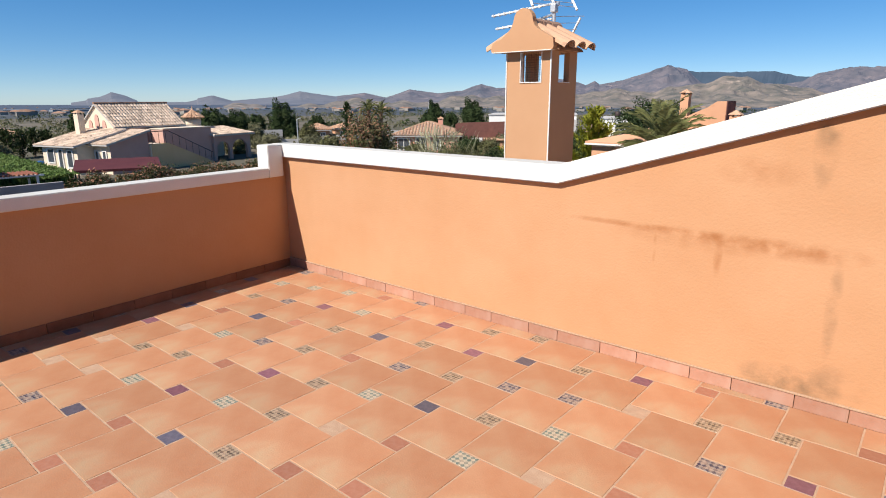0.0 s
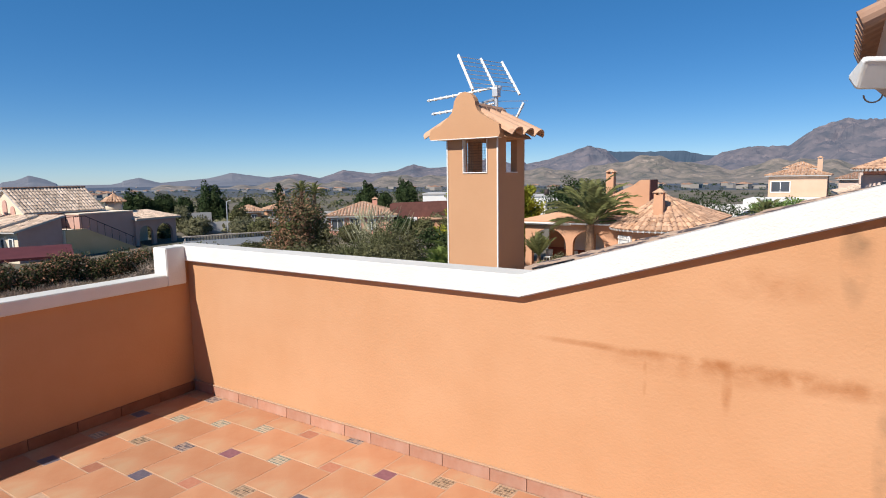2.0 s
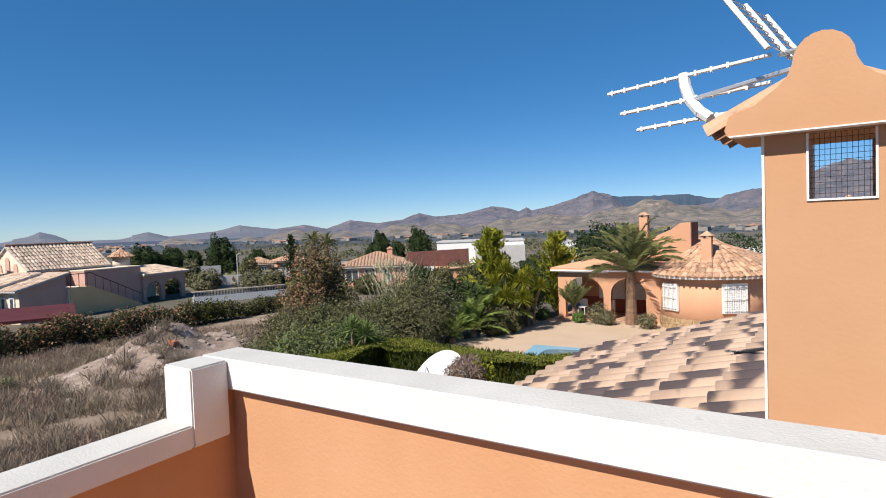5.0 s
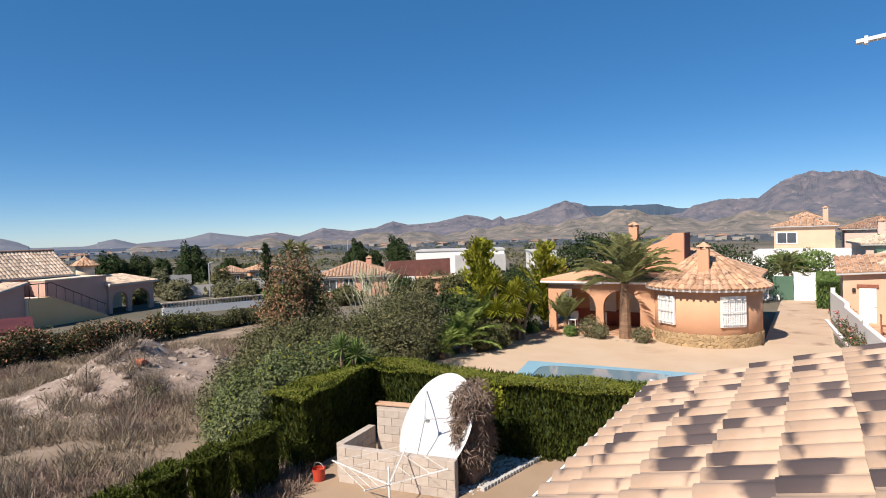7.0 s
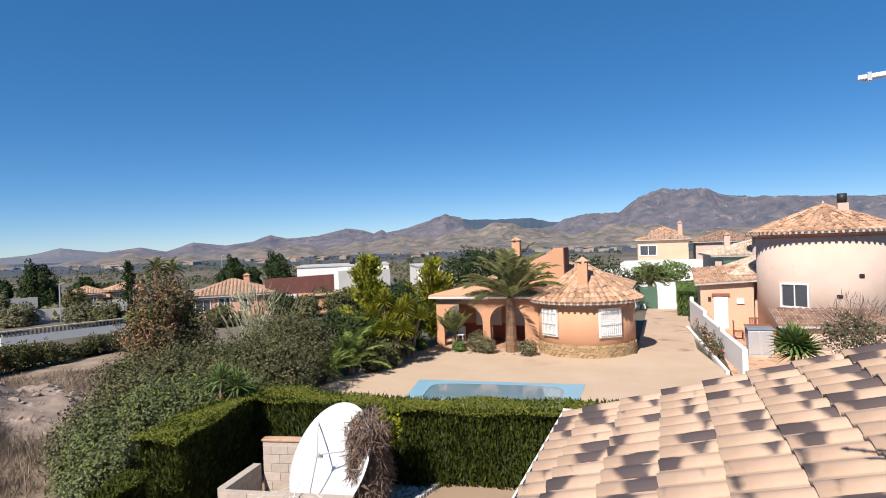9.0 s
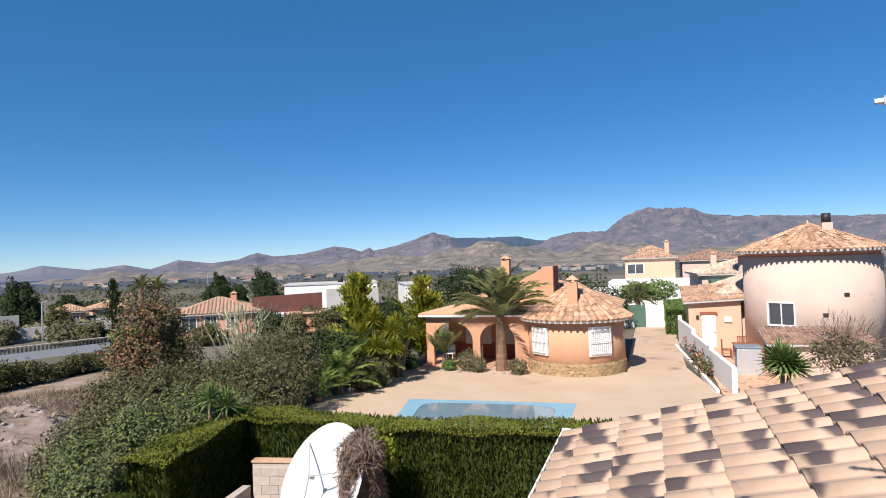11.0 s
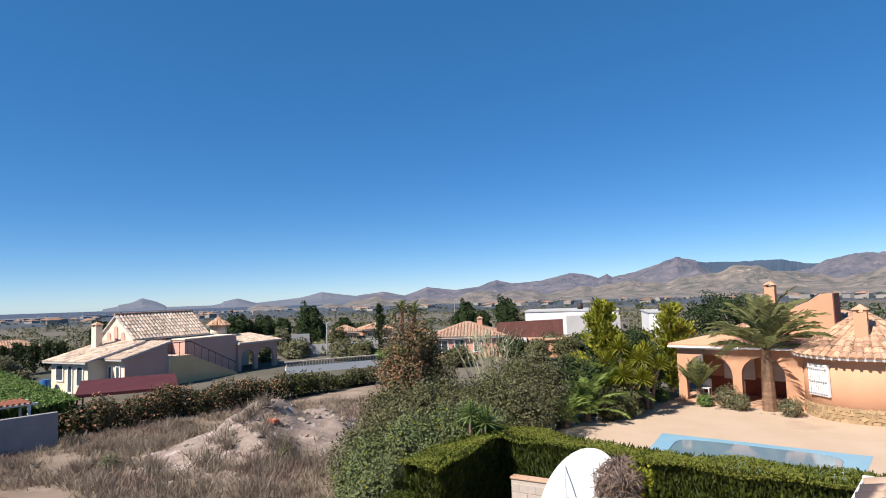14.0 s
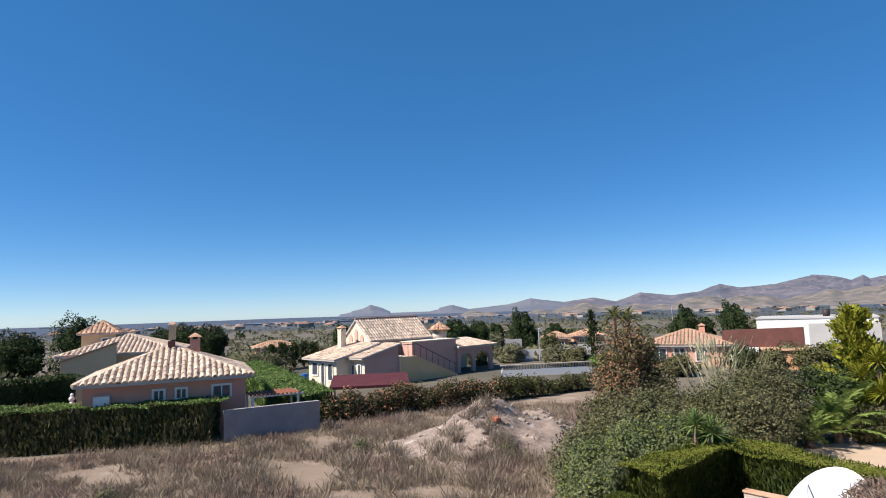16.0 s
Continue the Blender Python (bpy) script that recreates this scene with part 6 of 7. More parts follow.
boxed("annex", (9.0, -1.6, -0.3, 12.5, 0.8, 1.5), STUCCO2, mh)
boxed("annex_roof", (8.8, -1.8, 1.5, 12.7, 0.8, 1.6), ROOFORANGE, mh)
for x in (7.6, 8.2, 11.2):
    boxed("air_conditioner", (x, 0.5, 1.2, x + 0.5, 0.8, 1.6), WHITEPLASTIC, mh, 0.02)
for nm, x0, x1, y, zt in (("hall", -42.4, -31.2, 61.5, -0.45), ("hall", -29.5, -26.5, 68.5, -0.9)):
    w = thing("white_hall", "plain white flat-roofed building", "building", "white halls", at=(x0, y, G0))
    w.rotation_euler = (0, 0, radians(29))
    boxed("wall", (0, 0, -0.2, x1 - x0, 9, zt - G0), WHITE, w)
    boxed("roof_edge", (-0.1, -0.1, zt - G0, x1 - x0 + 0.1, 9.1, zt - G0 + 0.15), GREYWHITE, w)
    # bay in a duller white, its shade put into the colour
    boxed("shaded_bay", ((x1 - x0) * 0.45, -2.5, -0.2, x1 - x0, 0, zt - G0 - 0.5), GREYWHITE, w)
    cyl_wall(w, (x1 - x0) * 0.6, 3.0, 0.35, zt - G0, zt - G0 + 0.9, IRON, "vent", 14)
ba = thing("balustrade", "white precast balustrade wall before a pool terrace", "balustrade", at=(-40.6, 25.6, G0))
ba.rotation_euler = (0, 0, math.atan2(7.2, 2.6))
boxed("wall", (0, 0, 0, 7.7, 0.2, 0.55), WHITE, ba)
boxed("rail", (-0.05, -0.05, 0.88, 7.75, 0.25, 0.96), BLOCK, ba)
for i in range(32):
    bm = bmesh.new()
    rod(bm, (0.12 + i * 0.24, 0.1, 0.55), (0.12 + i * 0.24, 0.1, 0.71), 0.04, 0.075, 6)
    rod(bm, (0.12 + i * 0.24, 0.1, 0.71), (0.12 + i * 0.24, 0.1, 0.88), 0.075, 0.04, 6)
    part("baluster", bm, BLOCK, ba)
for k, (az, r, w, hh) in enumerate(((57, 62, 14, 1.2), (50, 70, 12, 1.1), (45, 78, 10, 1.2), (62, 75, 9, 1.6))):
    x, y = -r * math.sin(radians(az)), r * math.cos(radians(az))
    o = boxed("wall_far_plot", (0, 0, -0.1, w, 0.2, hh), GREYWHITE)
    o.location, o.rotation_euler = (x, y, G0), (0, 0, radians(az))
    tagged(o, "pale rendered wall of a distant plot", "wall", kind="structure")

for az, r, w, turn in ((53.0, 88.0, 3.6, 50), (50.0, 92.0, 4.4, 60), (80.0, 92.0, 6.0, 85), (90.5, 100.0, 6.5, 80)):
    x, y = -r * math.sin(radians(az)), r * math.cos(radians(az))
    plain_house("far_house", "small house with an orange tiled roof among trees", (x, y, G0 - 1.1), turn, w, 4.2, 1.9, 0.9, STUCCO2, ROOFORANGE, ((1.0, 0.95, 0.7, 0.6), (2.6, 0.95, 0.7, 0.6)), ())

# north: houses beyond the gate
fh = plain_house("far_villa", "cream villa with white terrace and tiled roof", (-3.2, 74.0, G0), 0, 5.6, 8.0, 5.1, 0.9, PEACH, ROOFORANGE, ((1.2, 3.4, 1.8, 1.1),), ((4.8, 2.0, 5.5, 7.2),))
boxed("terrace", (-1.5, -8, -0.3, 8.5, 0, 2.8), WHITE, fh)
boxed("upper_room", (1.5, 2.5, 5.0, 4.3, 5.0, 6.0), PEACH, fh)
hip_roof(fh, 1.5, 2.5, 4.3, 5.0, 6.0, 0.7, ROOFORANGE, 0.3)
plain_house("far_house", "house with a weathered brown tiled roof", (3.4, 79.0, G0), 0, 7.0, 8.0, 4.6, 1.3, CREAM, ROOFBROWN, (), ())
nh = plain_house("next_house", "cream house with a pale tiled roof and green awning", (3.9, 56.0, G0), 4, 7.5, 8.0, 3.6, 1.2, CREAM, ROOFCLAY, (), ((1.6, 4.0, 4.4, 5.6),))
boxed("awning", (0.5, -1.4, 3.1, 4.5, 0.0, 3.3), GREENSHEET, nh, 0.0, "green awning")
ft = thing("far_tower", "cream round tower with a tiled cone roof behind", "house", at=(9.2, 56.0, G0))
cyl_wall(ft, 0, 0, 2.4, -0.1, 5.3, CREAM)
cone_roof(ft, 0, 0, 5.3, 2.9, 1.2, ROOFORANGE, sides=16, pitch=0.3, course=0.4)

PLOT = mat("pale_pinkish_soil", (0.244, 0.183, 0.136), (0.175, 0.128, 0.093), 0.5, 0.97, 0.7, 8, (0.32, 0.251, 0.198), 0.35, 0.57)
slab("ground_plot", "pale dry soil of the empty plot", [(-11.2, -14.0), (-11.0, 12.0), (-16.0, 18.5), (-21.0, 26.0), (-30.0, 26.0), (-30.0, 7.5), (-29.0, 1.0), (-33.5, -14.0)], G0 - 0.2, G0 + 0.03, PLOT, "ground")
slab("ground_garden", "bare brown garden soil by the dish", [(-10.2, 3.0), (-9.6, 12.3), (1.5, 13.2), (1.5, 6.6), (-1.0, 3.0)], G0 - 0.2, G0 + 0.02, SOIL, "ground")

# ---------------------------------------------------------------- plants
def PL(az, r):
    """Ground place at a bearing (degrees from y towards -x) and distance."""
    return -0.1 - r * math.sin(radians(az)), -0.5 + r * math.cos(radians(az))


CLUMP = random.Random(21)


def shrub(label, spots, count, leaf, material, name="shrub", category="shrub", rough=0.28, second=None, width=0.5, up=0.25, group=""):
    """spots: (bearing, distance, top, half width, half depth of crown)."""
    blobs = []
    for az, r, top, w, hz in spots:
        x, y = PL(az, r)
        blobs.append((x, y, top - hz, w * 0.88, w * 0.8, hz * 0.92))
        for i in range(9 if name == "shrub" and w > 0.9 else 0):
            q, e, k = CLUMP.uniform(0, 6.28), CLUMP.uniform(0.0, 1.4), CLUMP.uniform(0.28, 0.48)
            blobs.append((x + w * 0.85 * math.cos(q) * math.cos(e), y + w * 0.8 * math.sin(q) * math.cos(e), top - hz + hz * 0.85 * math.sin(e), w * k, w * k, hz * k))
    return bush(name, label, blobs, count, leaf, material, category, group, rough, second, 0.07, width, up)


# the dark shrubbery between the empty plot and the patio
shrub("large dark olive-green shrub in the plot's thicket", [(48.5, 19.5, -1.75, 1.5, 1.2), (46, 20.5, -1.5, 1.7, 1.5), (47.5, 22.5, -1.55, 1.5, 1.4)], 26000, 0.105, LEAF_DARK, rough=0.36, width=0.55, second=(LEAF_OLIVE, 0.12), group="thicket")
shrub("large dark olive-green shrub in the plot's thicket", [(42.3, 20.5, -1.6, 1.8, 1.6), (43.8, 22.5, -1.55, 1.8, 1.7), (40.2, 19.3, -1.6, 1.4, 1.3)], 26000, 0.105, LEAF_DARK, rough=0.36, width=0.55, second=(LEAF_OLIVE, 0.12), group="thicket")
shrub("large dark olive-green shrub in the plot's thicket", [(37.8, 21.0, -1.35, 1.9, 1.8), (39.5, 23.5, -1.4, 1.6, 1.8), (36.0, 20.5, -1.4, 1.5, 1.5)], 26000, 0.105, LEAF_DARK, rough=0.36, width=0.55, second=(LEAF_OLIVE, 0.12), group="thicket")
shrub("large dark green shrub at the patio's edge", [(35.8, 23.4, -1.15, 1.5, 1.9), (34.2, 26.0, -1.15, 1.3, 1.8), (35.5, 25.8, -0.95, 1.6, 1.9)], 26000, 0.105, LEAF_DARK, rough=0.36, width=0.55, second=(LEAF_OLIVE, 0.12), group="thicket")
# green laurel mass before it
shrub("bright green laurel shrub beside the hedge", [(49.6, 17.0, -2.1, 1.1, 1.0), (47.4, 17.0, -1.8, 1.2, 1.2), (51.4, 17.6, -2.35, 0.9, 0.9)], 23000, 0.088, LEAF_LAUREL, rough=0.45, width=0.5, second=(LEAF_YELLOW, 0.05))
shrub("bright green laurel shrub beside the hedge", [(44.8, 17.2, -1.6, 1.3, 1.3), (41.8, 17.6, -1.55, 1.2, 1.3), (38.5, 17.6, -1.75, 1.1, 1.2)], 23000, 0.088, LEAF_LAUREL, rough=0.45, width=0.5, second=(LEAF_YELLOW, 0.05))
shrub("bright green laurel shrub beside the hedge", [(51.8, 16.6, -2.45, 0.85, 1.0), (50.6, 15.6, -2.35, 0.8, 1.1)], 12000, 0.088, LEAF_LAUREL, rough=0.45, width=0.5, second=(LEAF_YELLOW, 0.05))
shrub("low yellowish shrub at the edge of the dry plot", [(52.5, 18.0, -2.3, 0.9, 0.8), (51.0, 19.5, -2.1, 0.8, 0.8)], 3000, 0.11, LEAF_OLIVE)
yucca("yucca", "spiky bright green yucca in the laurel", (*PL(41.0, 16.6), G0), [(0, 0, 2.3), (0.35, 0.2, 2.1)], 0.55, 60, 3)
# russet tree and its green neighbour
shrub("tall olive-green tree with russet dying foliage", [(46.4, 33.0, 0.7, 1.25, 1.8), (45.2, 33.6, 0.95, 1.1, 1.7), (47.6, 32.5, -0.9, 1.1, 1.2), (46.6, 32.0, -1.3, 1.3, 1.2)], 9000, 0.15, LEAF_DARK, "tree", "tree", 0.4, second=(LEAF_RED, 0.45))
shrub("dark green tree beside the russet one", [(43.9, 34.5, -0.1, 1.2, 1.7), (44.4, 36.0, 0.5, 1.0, 1.6), (42.8, 33.5, -1.1, 1.1, 1.3)], 6500, 0.16, LEAF_DARK, "tree", "tree")
# reeds
re = thing("reed_clump", "tall dry grey-green giant reeds", "reeds", at=(*PL(38.0, 37.0), G0))
for nm, cnt, base in (("cane_stand", 60, 0.012), ("foliage", 150, 0.025)):
    q = []
    for i in range(cnt):
        a, b = RNG.normal(0, 0.75), RNG.normal(0, 0.5)
        h = RNG.uniform(2.2, 3.7)
        z0 = 0.0 if nm == "cane_stand" else RNG.uniform(1.2, 3.0)
        p0 = np.array((a, b, z0))
        d = np.array((a * 0.25 + RNG.normal(0, 0.25), b * 0.25 + RNG.normal(0, 0.25), 1.0 if nm == "cane_stand" else RNG.uniform(0.2, 0.8)))
        p1 = p0 + d * (h if nm == "cane_stand" else 0.8)
        s = np.array((base, base, 0))
        q.append((p0 - s, p0 + s, p1 + s * 0.5, p1 - s * 0.5))
    quads(nm, np.array(q), REED, re)


def conifer(label, az, r, top, w, count, material):
    x, y = PL(az, r)
    ob = thing("conifer", label, "tree", at=(x, y, G0))
    H = top - G0
    trunk_mesh((0, 0, -0.1), (0, 0, H * 0.95), 0.09, [(w * 0.6 * math.cos(k), w * 0.6 * math.sin(k), H * (0.3 + 0.08 * k)) for k in range(6)], ob, BARK, 5)
    n = count
    arms = [(RNG.uniform(0.04, 1.0), RNG.uniform(0, 6.283)) for _ in range(110)]
    pts, outs = [], []
    for hh, a in arms:
        L = w * (1.05 - hh) ** 0.8 * RNG.uniform(0.35, 1.35) + 0.15
        k = max(8, int(n / 110))
        t = RNG.random(k)
        d = np.array((math.cos(a), math.sin(a), 0.75))
        pts.append(np.array((0, 0, hh * H * 0.93)) + t[:, None] * d * L + RNG.normal(0, 0.10, (k, 3)))
        outs.append(np.tile(d, (k, 1)))
    p, o = np.concatenate(pts), np.concatenate(outs)
    p[:, 2] = np.minimum(p[:, 2], H)
    quads("crown", leaf_quads(p, o, 0.26, 0.10, 0.4, 0.45), material, ob)


conifer("yellow-green conifer with upswept sprays", 27.6, 30.0, 1.55, 1.5, 11000, LEAF_YELLOW)
conifer("yellow-green conifer with upswept sprays", 21.6, 35.0, 1.25, 1.5, 9000, LEAF_YELLOW)
conifer("slim dark cypress among distant houses", 48.3, 62.0, 1.5, 0.9, 2200, LEAF_PINE)
yucca("yucca", "tall many-headed yellow-green yucca", (*PL(26.2, 28.3), G0), [(0, 0, 3.0), (0.8, 0.2, 2.5), (-0.7, 0.1, 2.3), (0.3, -0.5, 1.8), (-0.4, -0.5, 1.5), (1.1, -0.3, 1.7)], 0.7, 120, 4, True, LEAF_YELLOW)
yucca("yucca", "tall many-headed yellow-green yucca", (*PL(24.0, 29.5), G0), [(0, 0, 2.7), (0.6, 0.2, 2.1), (-0.6, -0.1, 1.9), (0.1, -0.4, 1.4)], 0.65, 120, 5, True, LEAF_YELLOW)
shrub("low dark shrubs at the foot of the yuccas", [(27.5, 27.0, -2.3, 0.9, 0.8), (26.0, 27.6, -2.4, 0.8, 0.7)], 6000, 0.14, LEAF_DARK)
shrub("dark green shrubs behind the yuccas", [(28.5, 31.0, -1.0, 1.5, 1.4), (26.5, 31.5, -0.8, 1.5, 1.5), (25.0, 32.0, -1.0, 1.4, 1.4), (30.5, 29.0, -1.1, 1.5, 1.3)], 9000, 0.2, LEAF_PINE)
shrub("dark green shrubs under the yuccas", [(24.2, 30.5, -1.6, 1.0, 1.0), (23.8, 32.0, -0.9, 1.1, 1.4)], 4500, 0.14, LEAF_PINE)
shrub("dark rounded tree behind the villa", [(17.2, 44.0, 1.75, 2.1, 1.6), (15.0, 45.0, 1.6, 1.6, 1.4), (19.0, 43.5, 1.0, 1.5, 1.3)], 6500, 0.2, LEAF_PINE, "tree", "tree")
shrub("dark green tree beside the villa", [(5.6, 46.0, 0.35, 1.9, 1.7), (3.8, 46.5, -0.3, 1.6, 1.5), (7.2, 47.0, 0.0, 1.6, 1.5)], 5500, 0.2, LEAF_PINE, "tree", "tree")
palm("palm", "date palm with rough trunk and drooping fronds before the porch", (-7.5, 28.85, G0), 2.75, 2.9, 31, 0.205, 0.8, 11, (0.0, 0.0), 68)
palm("palm", "short young palm before the porch", (-10.5, 28.7, G0), 0.85, 1.35, 24, 0.10, 0.2, 12, (0, 0), 42)
palm("palm", "young palm in the rock bed", (-13.3, 24.6, G0), 0.7, 2.2, 26, 0.14, 0.8, 13, (0, 0), 66, LEAF_FRESH, 0.02)
palm("palm", "young palm in the rock bed", (-13.1, 22.5, G0), 0.45, 1.8, 22, 0.12, 0.8, 14, (0, 0), 66, LEAF_FRESH, 0.02)
palm("palm", "young palm in the rock bed", (-13.3, 21.0, G0), 0.3, 1.3, 20, 0.13, 0.8, 15, (0, 0), 66, LEAF_FRESH, 0.02)
palm("palm", "tall slender palm among distant houses", (*PL(46.2, 64.0), G0), 4.2, 1.5, 26, 0.2, 0.9, 16)
palm("palm", "tall slender palm among distant houses", (*PL(45.0, 66.0), G0), 3.9, 1.5, 26, 0.2, 0.9, 17)
palm("palm", "green palm beyond the garden wall", (*PL(1.4, 56.0), G0), 1.6, 2.0, 24, 0.2, 0.8, 18)
for i, (x, y, w, h, m, t) in enumerate(((-9.2, 28.6, 0.62, 0.55, LEAF_OLIVE, "grey-green lavender shrub"), (-8.6, 28.3, 0.45, 0.4, LEAF_OLIVE, "grey-green lavender shrub"), (-6.5, 28.0, 0.48, 0.42, LEAF_OLIVE, "small rounded grey-green shrub"),
                                        (-10.2, 28.5, 0.35, 0.3, LEAF_GREEN, "small green shrub"), (-12.3, 28.7, 0.4, 0.35, LEAF_GREEN, "small green shrub"))):
    bush("shrub", t + " in the bed before the porch", [(x, y, G0 + h, w, w, h)], 1500, 0.10, m, "shrub", "porch bed shrubs", 0.2)
# bed stones
me = []
for i in range(5):
    bm = bmesh.new()
    bmesh.ops.create_icosphere(bm, subdivisions=2, radius=1.0)
    for v in bm.verts:
        v.co *= 1 + 0.35 * noise.noise(v.co * 1.3 + Vector((i * 7, 0, 0)))
        v.co.z *= 0.6
    t = bpy.data.meshes.new("rock")
    bm.to_mesh(t)
    bm.free()
    t.materials.append(STONE)
    me.append(t)


def rock(x, y, r, label, group, z=G0):
    o = new("rock", me[random.randrange(5)])
    o.location, o.rotation_euler, o.scale = (x, y, z + r * 0.25), (0, 0, random.uniform(0, 6.3)), (r, r * random.uniform(0.7, 1.1), r * random.uniform(0.7, 1.2))
    return tagged(o, label, "rock", group)


for i in range(34):
    t = i / 33
    rock(-13.2 - 1.6 * random.random() + 0.9 * t, 20.8 + 8.0 * t + random.uniform(-0.4, 0.4), random.uniform(0.13, 0.36), "rough pale stone in the palm bed", "rock bed stones")
for i in range(14):
    rock(-12.2 + i * 0.45, 28.15 + random.uniform(-0.15, 0.15), random.uniform(0.08, 0.15), "small pale stone edging the porch bed", "porch bed stones")

# the drive's flower border, hedge by the annex, plants behind our roof
shrub("rose shrubs with pink flowers along the white wall", [(-4.0, 29.5, -2.85, 0.55, 0.5), (-3.6, 31.5, -2.8, 0.55, 0.5), (-3.4, 34.0, -2.75, 0.6, 0.55), (-3.0, 37.0, -2.7, 0.6, 0.6), (-2.7, 40.5, -2.6, 0.7, 0.7)], 3600, 0.11, LEAF_DARK, second=(FLOWER, 0.10))
clipped_hedge("hedge", "bright green clipped hedge beside the drive", [(1.25, 43.5), (1.3, 52.5)], 1.3, G0, -1.9, 0.14, 130, "", LEAF_GREEN, LEAF_GREEN)
yucca("yucca", "green spiky yucca beyond the tiled roof", (3.6, 21.2, G0), [(0, 0, 2.05), (0.25, 0.1, 1.85)], 0.8, 150, 8)
ob = thing("bare_shrub", "half leafless grey shrub beyond the tiled roof", "shrub", at=(5.5, 21.6, G0))
p, o = cloud([(0, 0, 2.6, 1.2, 0.8, 0.9)], 800, 0.3, 0.7)
quads("twigs", leaf_quads(p, o, 0.5, 0.02, 0.4, 0.5), TWIG, ob)
p, o = cloud([(-0.2, 0, 2.3, 0.9, 0.6, 0.6)], 1500, 0.3, 0.6)
quads("leaves", leaf_quads(p, o, 0.12, 0.06), LEAF_OLIVE, ob)
trunk_mesh((0, 0, -0.1), (0, 0, 1.6), 0.06, [(0.8, 0.2, 2.4), (-0.7, 0, 2.3), (0.2, 0.3, 2.8)], ob, BARK)
shrub("dark fig tree beyond the white garden wall", [(1.5, 58.0, -0.5, 1.8, 1.0), (-0.5, 58.0, -0.4, 1.8, 1.0)], 3600, 0.25, LEAF_GREEN, "tree", "tree")

# hedges of the western plots
HR = random.Random(31)
for label, ya, yb, x, top, second in (("dark green hedge flecked with russet leaves", 7.9, 13.2, -30.5, -2.25, (LEAF_RED, 0.30)), ("dark green hedge with russet and yellowing leaves", 13.6, 18.6, -30.4, -2.35, (LEAF_RED, 0.22)),
                                      ("uneven dark green hedge with gaps", 19.3, 22.6, -30.6, -2.5, (LEAF_YELLOW, 0.06)), ("uneven dark green hedge with gaps", 23.3, 26.0, -30.8, -2.6, (LEAF_OLIVE, 0.15))):
    lumps = []
    y = ya
    while y < yb:
        r, t = HR.uniform(0.5, 0.75), top + HR.uniform(-0.35, 0.22)
        hz = (t - G0) * 0.5
        lumps.append((x + HR.uniform(-0.25, 0.25), y, G0 + hz, 0.7, r, hz * 1.02))
        y += r * HR.uniform(0.75, 1.15)
    bush("hedge", label, lumps, int(1700 * (yb - ya)), 0.15, LEAF_HEDGEROW, "hedge", "western hedges", 0.3, second, 0.04, 0.5)
clipped_hedge("hedge", "tall dark green clipped hedge before the bungalow", [(-35.6, -13.0), (-32.4, -5.5), (-29.4, 2.2)], 1.8, G0, -1.85, 0.18, 170, "western hedges", LEAF_DARK, LEAF_GREEN)
clipped_hedge("hedge", "bright green broad clipped hedge", [(-31.2, 7.0), (-60.0, 8.6)], 2.6, G0, -2.15, 0.22, 80, "western hedges", LEAF_GREEN, LEAF_GREEN)
clipped_hedge("hedge", "dark tall hedge beside the ochre villa", [(-44.0, -12.0), (-47.0, -4.5)], 1.6, G0, -1.6, 0.22, 70, "western hedges", LEAF_PINE, LEAF_PINE)


def pine(label, az, r, top, w, count=6500, tall=0.45, material=None):
    x, y = PL(az, r)
    g = ground_z(x, y)
    hz = (top - g) * tall
    rd = random.Random(int(az * 10))
    blobs = [(x, y, top - hz, w * 0.8, w * 0.8, hz)]
    blobs += [(x + rd.uniform(-0.7, 0.7) * w, y + rd.uniform(-0.7, 0.7) * w, top - hz * rd.uniform(0.8, 1.8), w * rd.uniform(0.35, 0.55), w * rd.uniform(0.35, 0.55), hz * rd.uniform(0.4, 0.6)) for _ in range(5)]
    bush("pine_tree", label, blobs, int(count * 2.0), 0.34 * (r / 70) ** 0.5, material or LEAF_PINE, "tree", "distant pines", 0.35, None, 0.16, 0.4)


for az, r, top, w in ((54.8, 78, 1.25, 1.9), (58.9, 82, -0.1, 1.8), (61.2, 80, 0.45, 1.9), (36.1, 82, 1.45, 2.0), (39.9, 84, 1.0, 1.5), (38.4, 90, -0.6, 1.5), (94.1, 72, 2.6, 2.4), (98.2, 76, 1.0, 2.8), (101.5, 80, 0.6, 3.0),
                      (83.6, 84, 0.7, 2.2), (85.6, 88, 0.9, 2.4), (87.4, 92, 0.3, 2.0), (71.9, 90, -0.1, 1.5), (70.4, 86, -0.3, 1.4), (57.2, 92, -0.8, 1.5), (51.6, 96, -1.2, 1.5), (89.9, 96, -0.6, 1.8)):
    pine("dark distant pine with a broad crown", az, r, top, w)
for az, r, top in ((78.6, 64, -1.1), (77.6, 64, -0.9), (76.6, 65, -1.0), (75.7, 66, -1.0), (74.7, 66, -1.2)):
    conifer("dark cypress in a distant row", az, r, top, 1.0, 1300, LEAF_PINE)
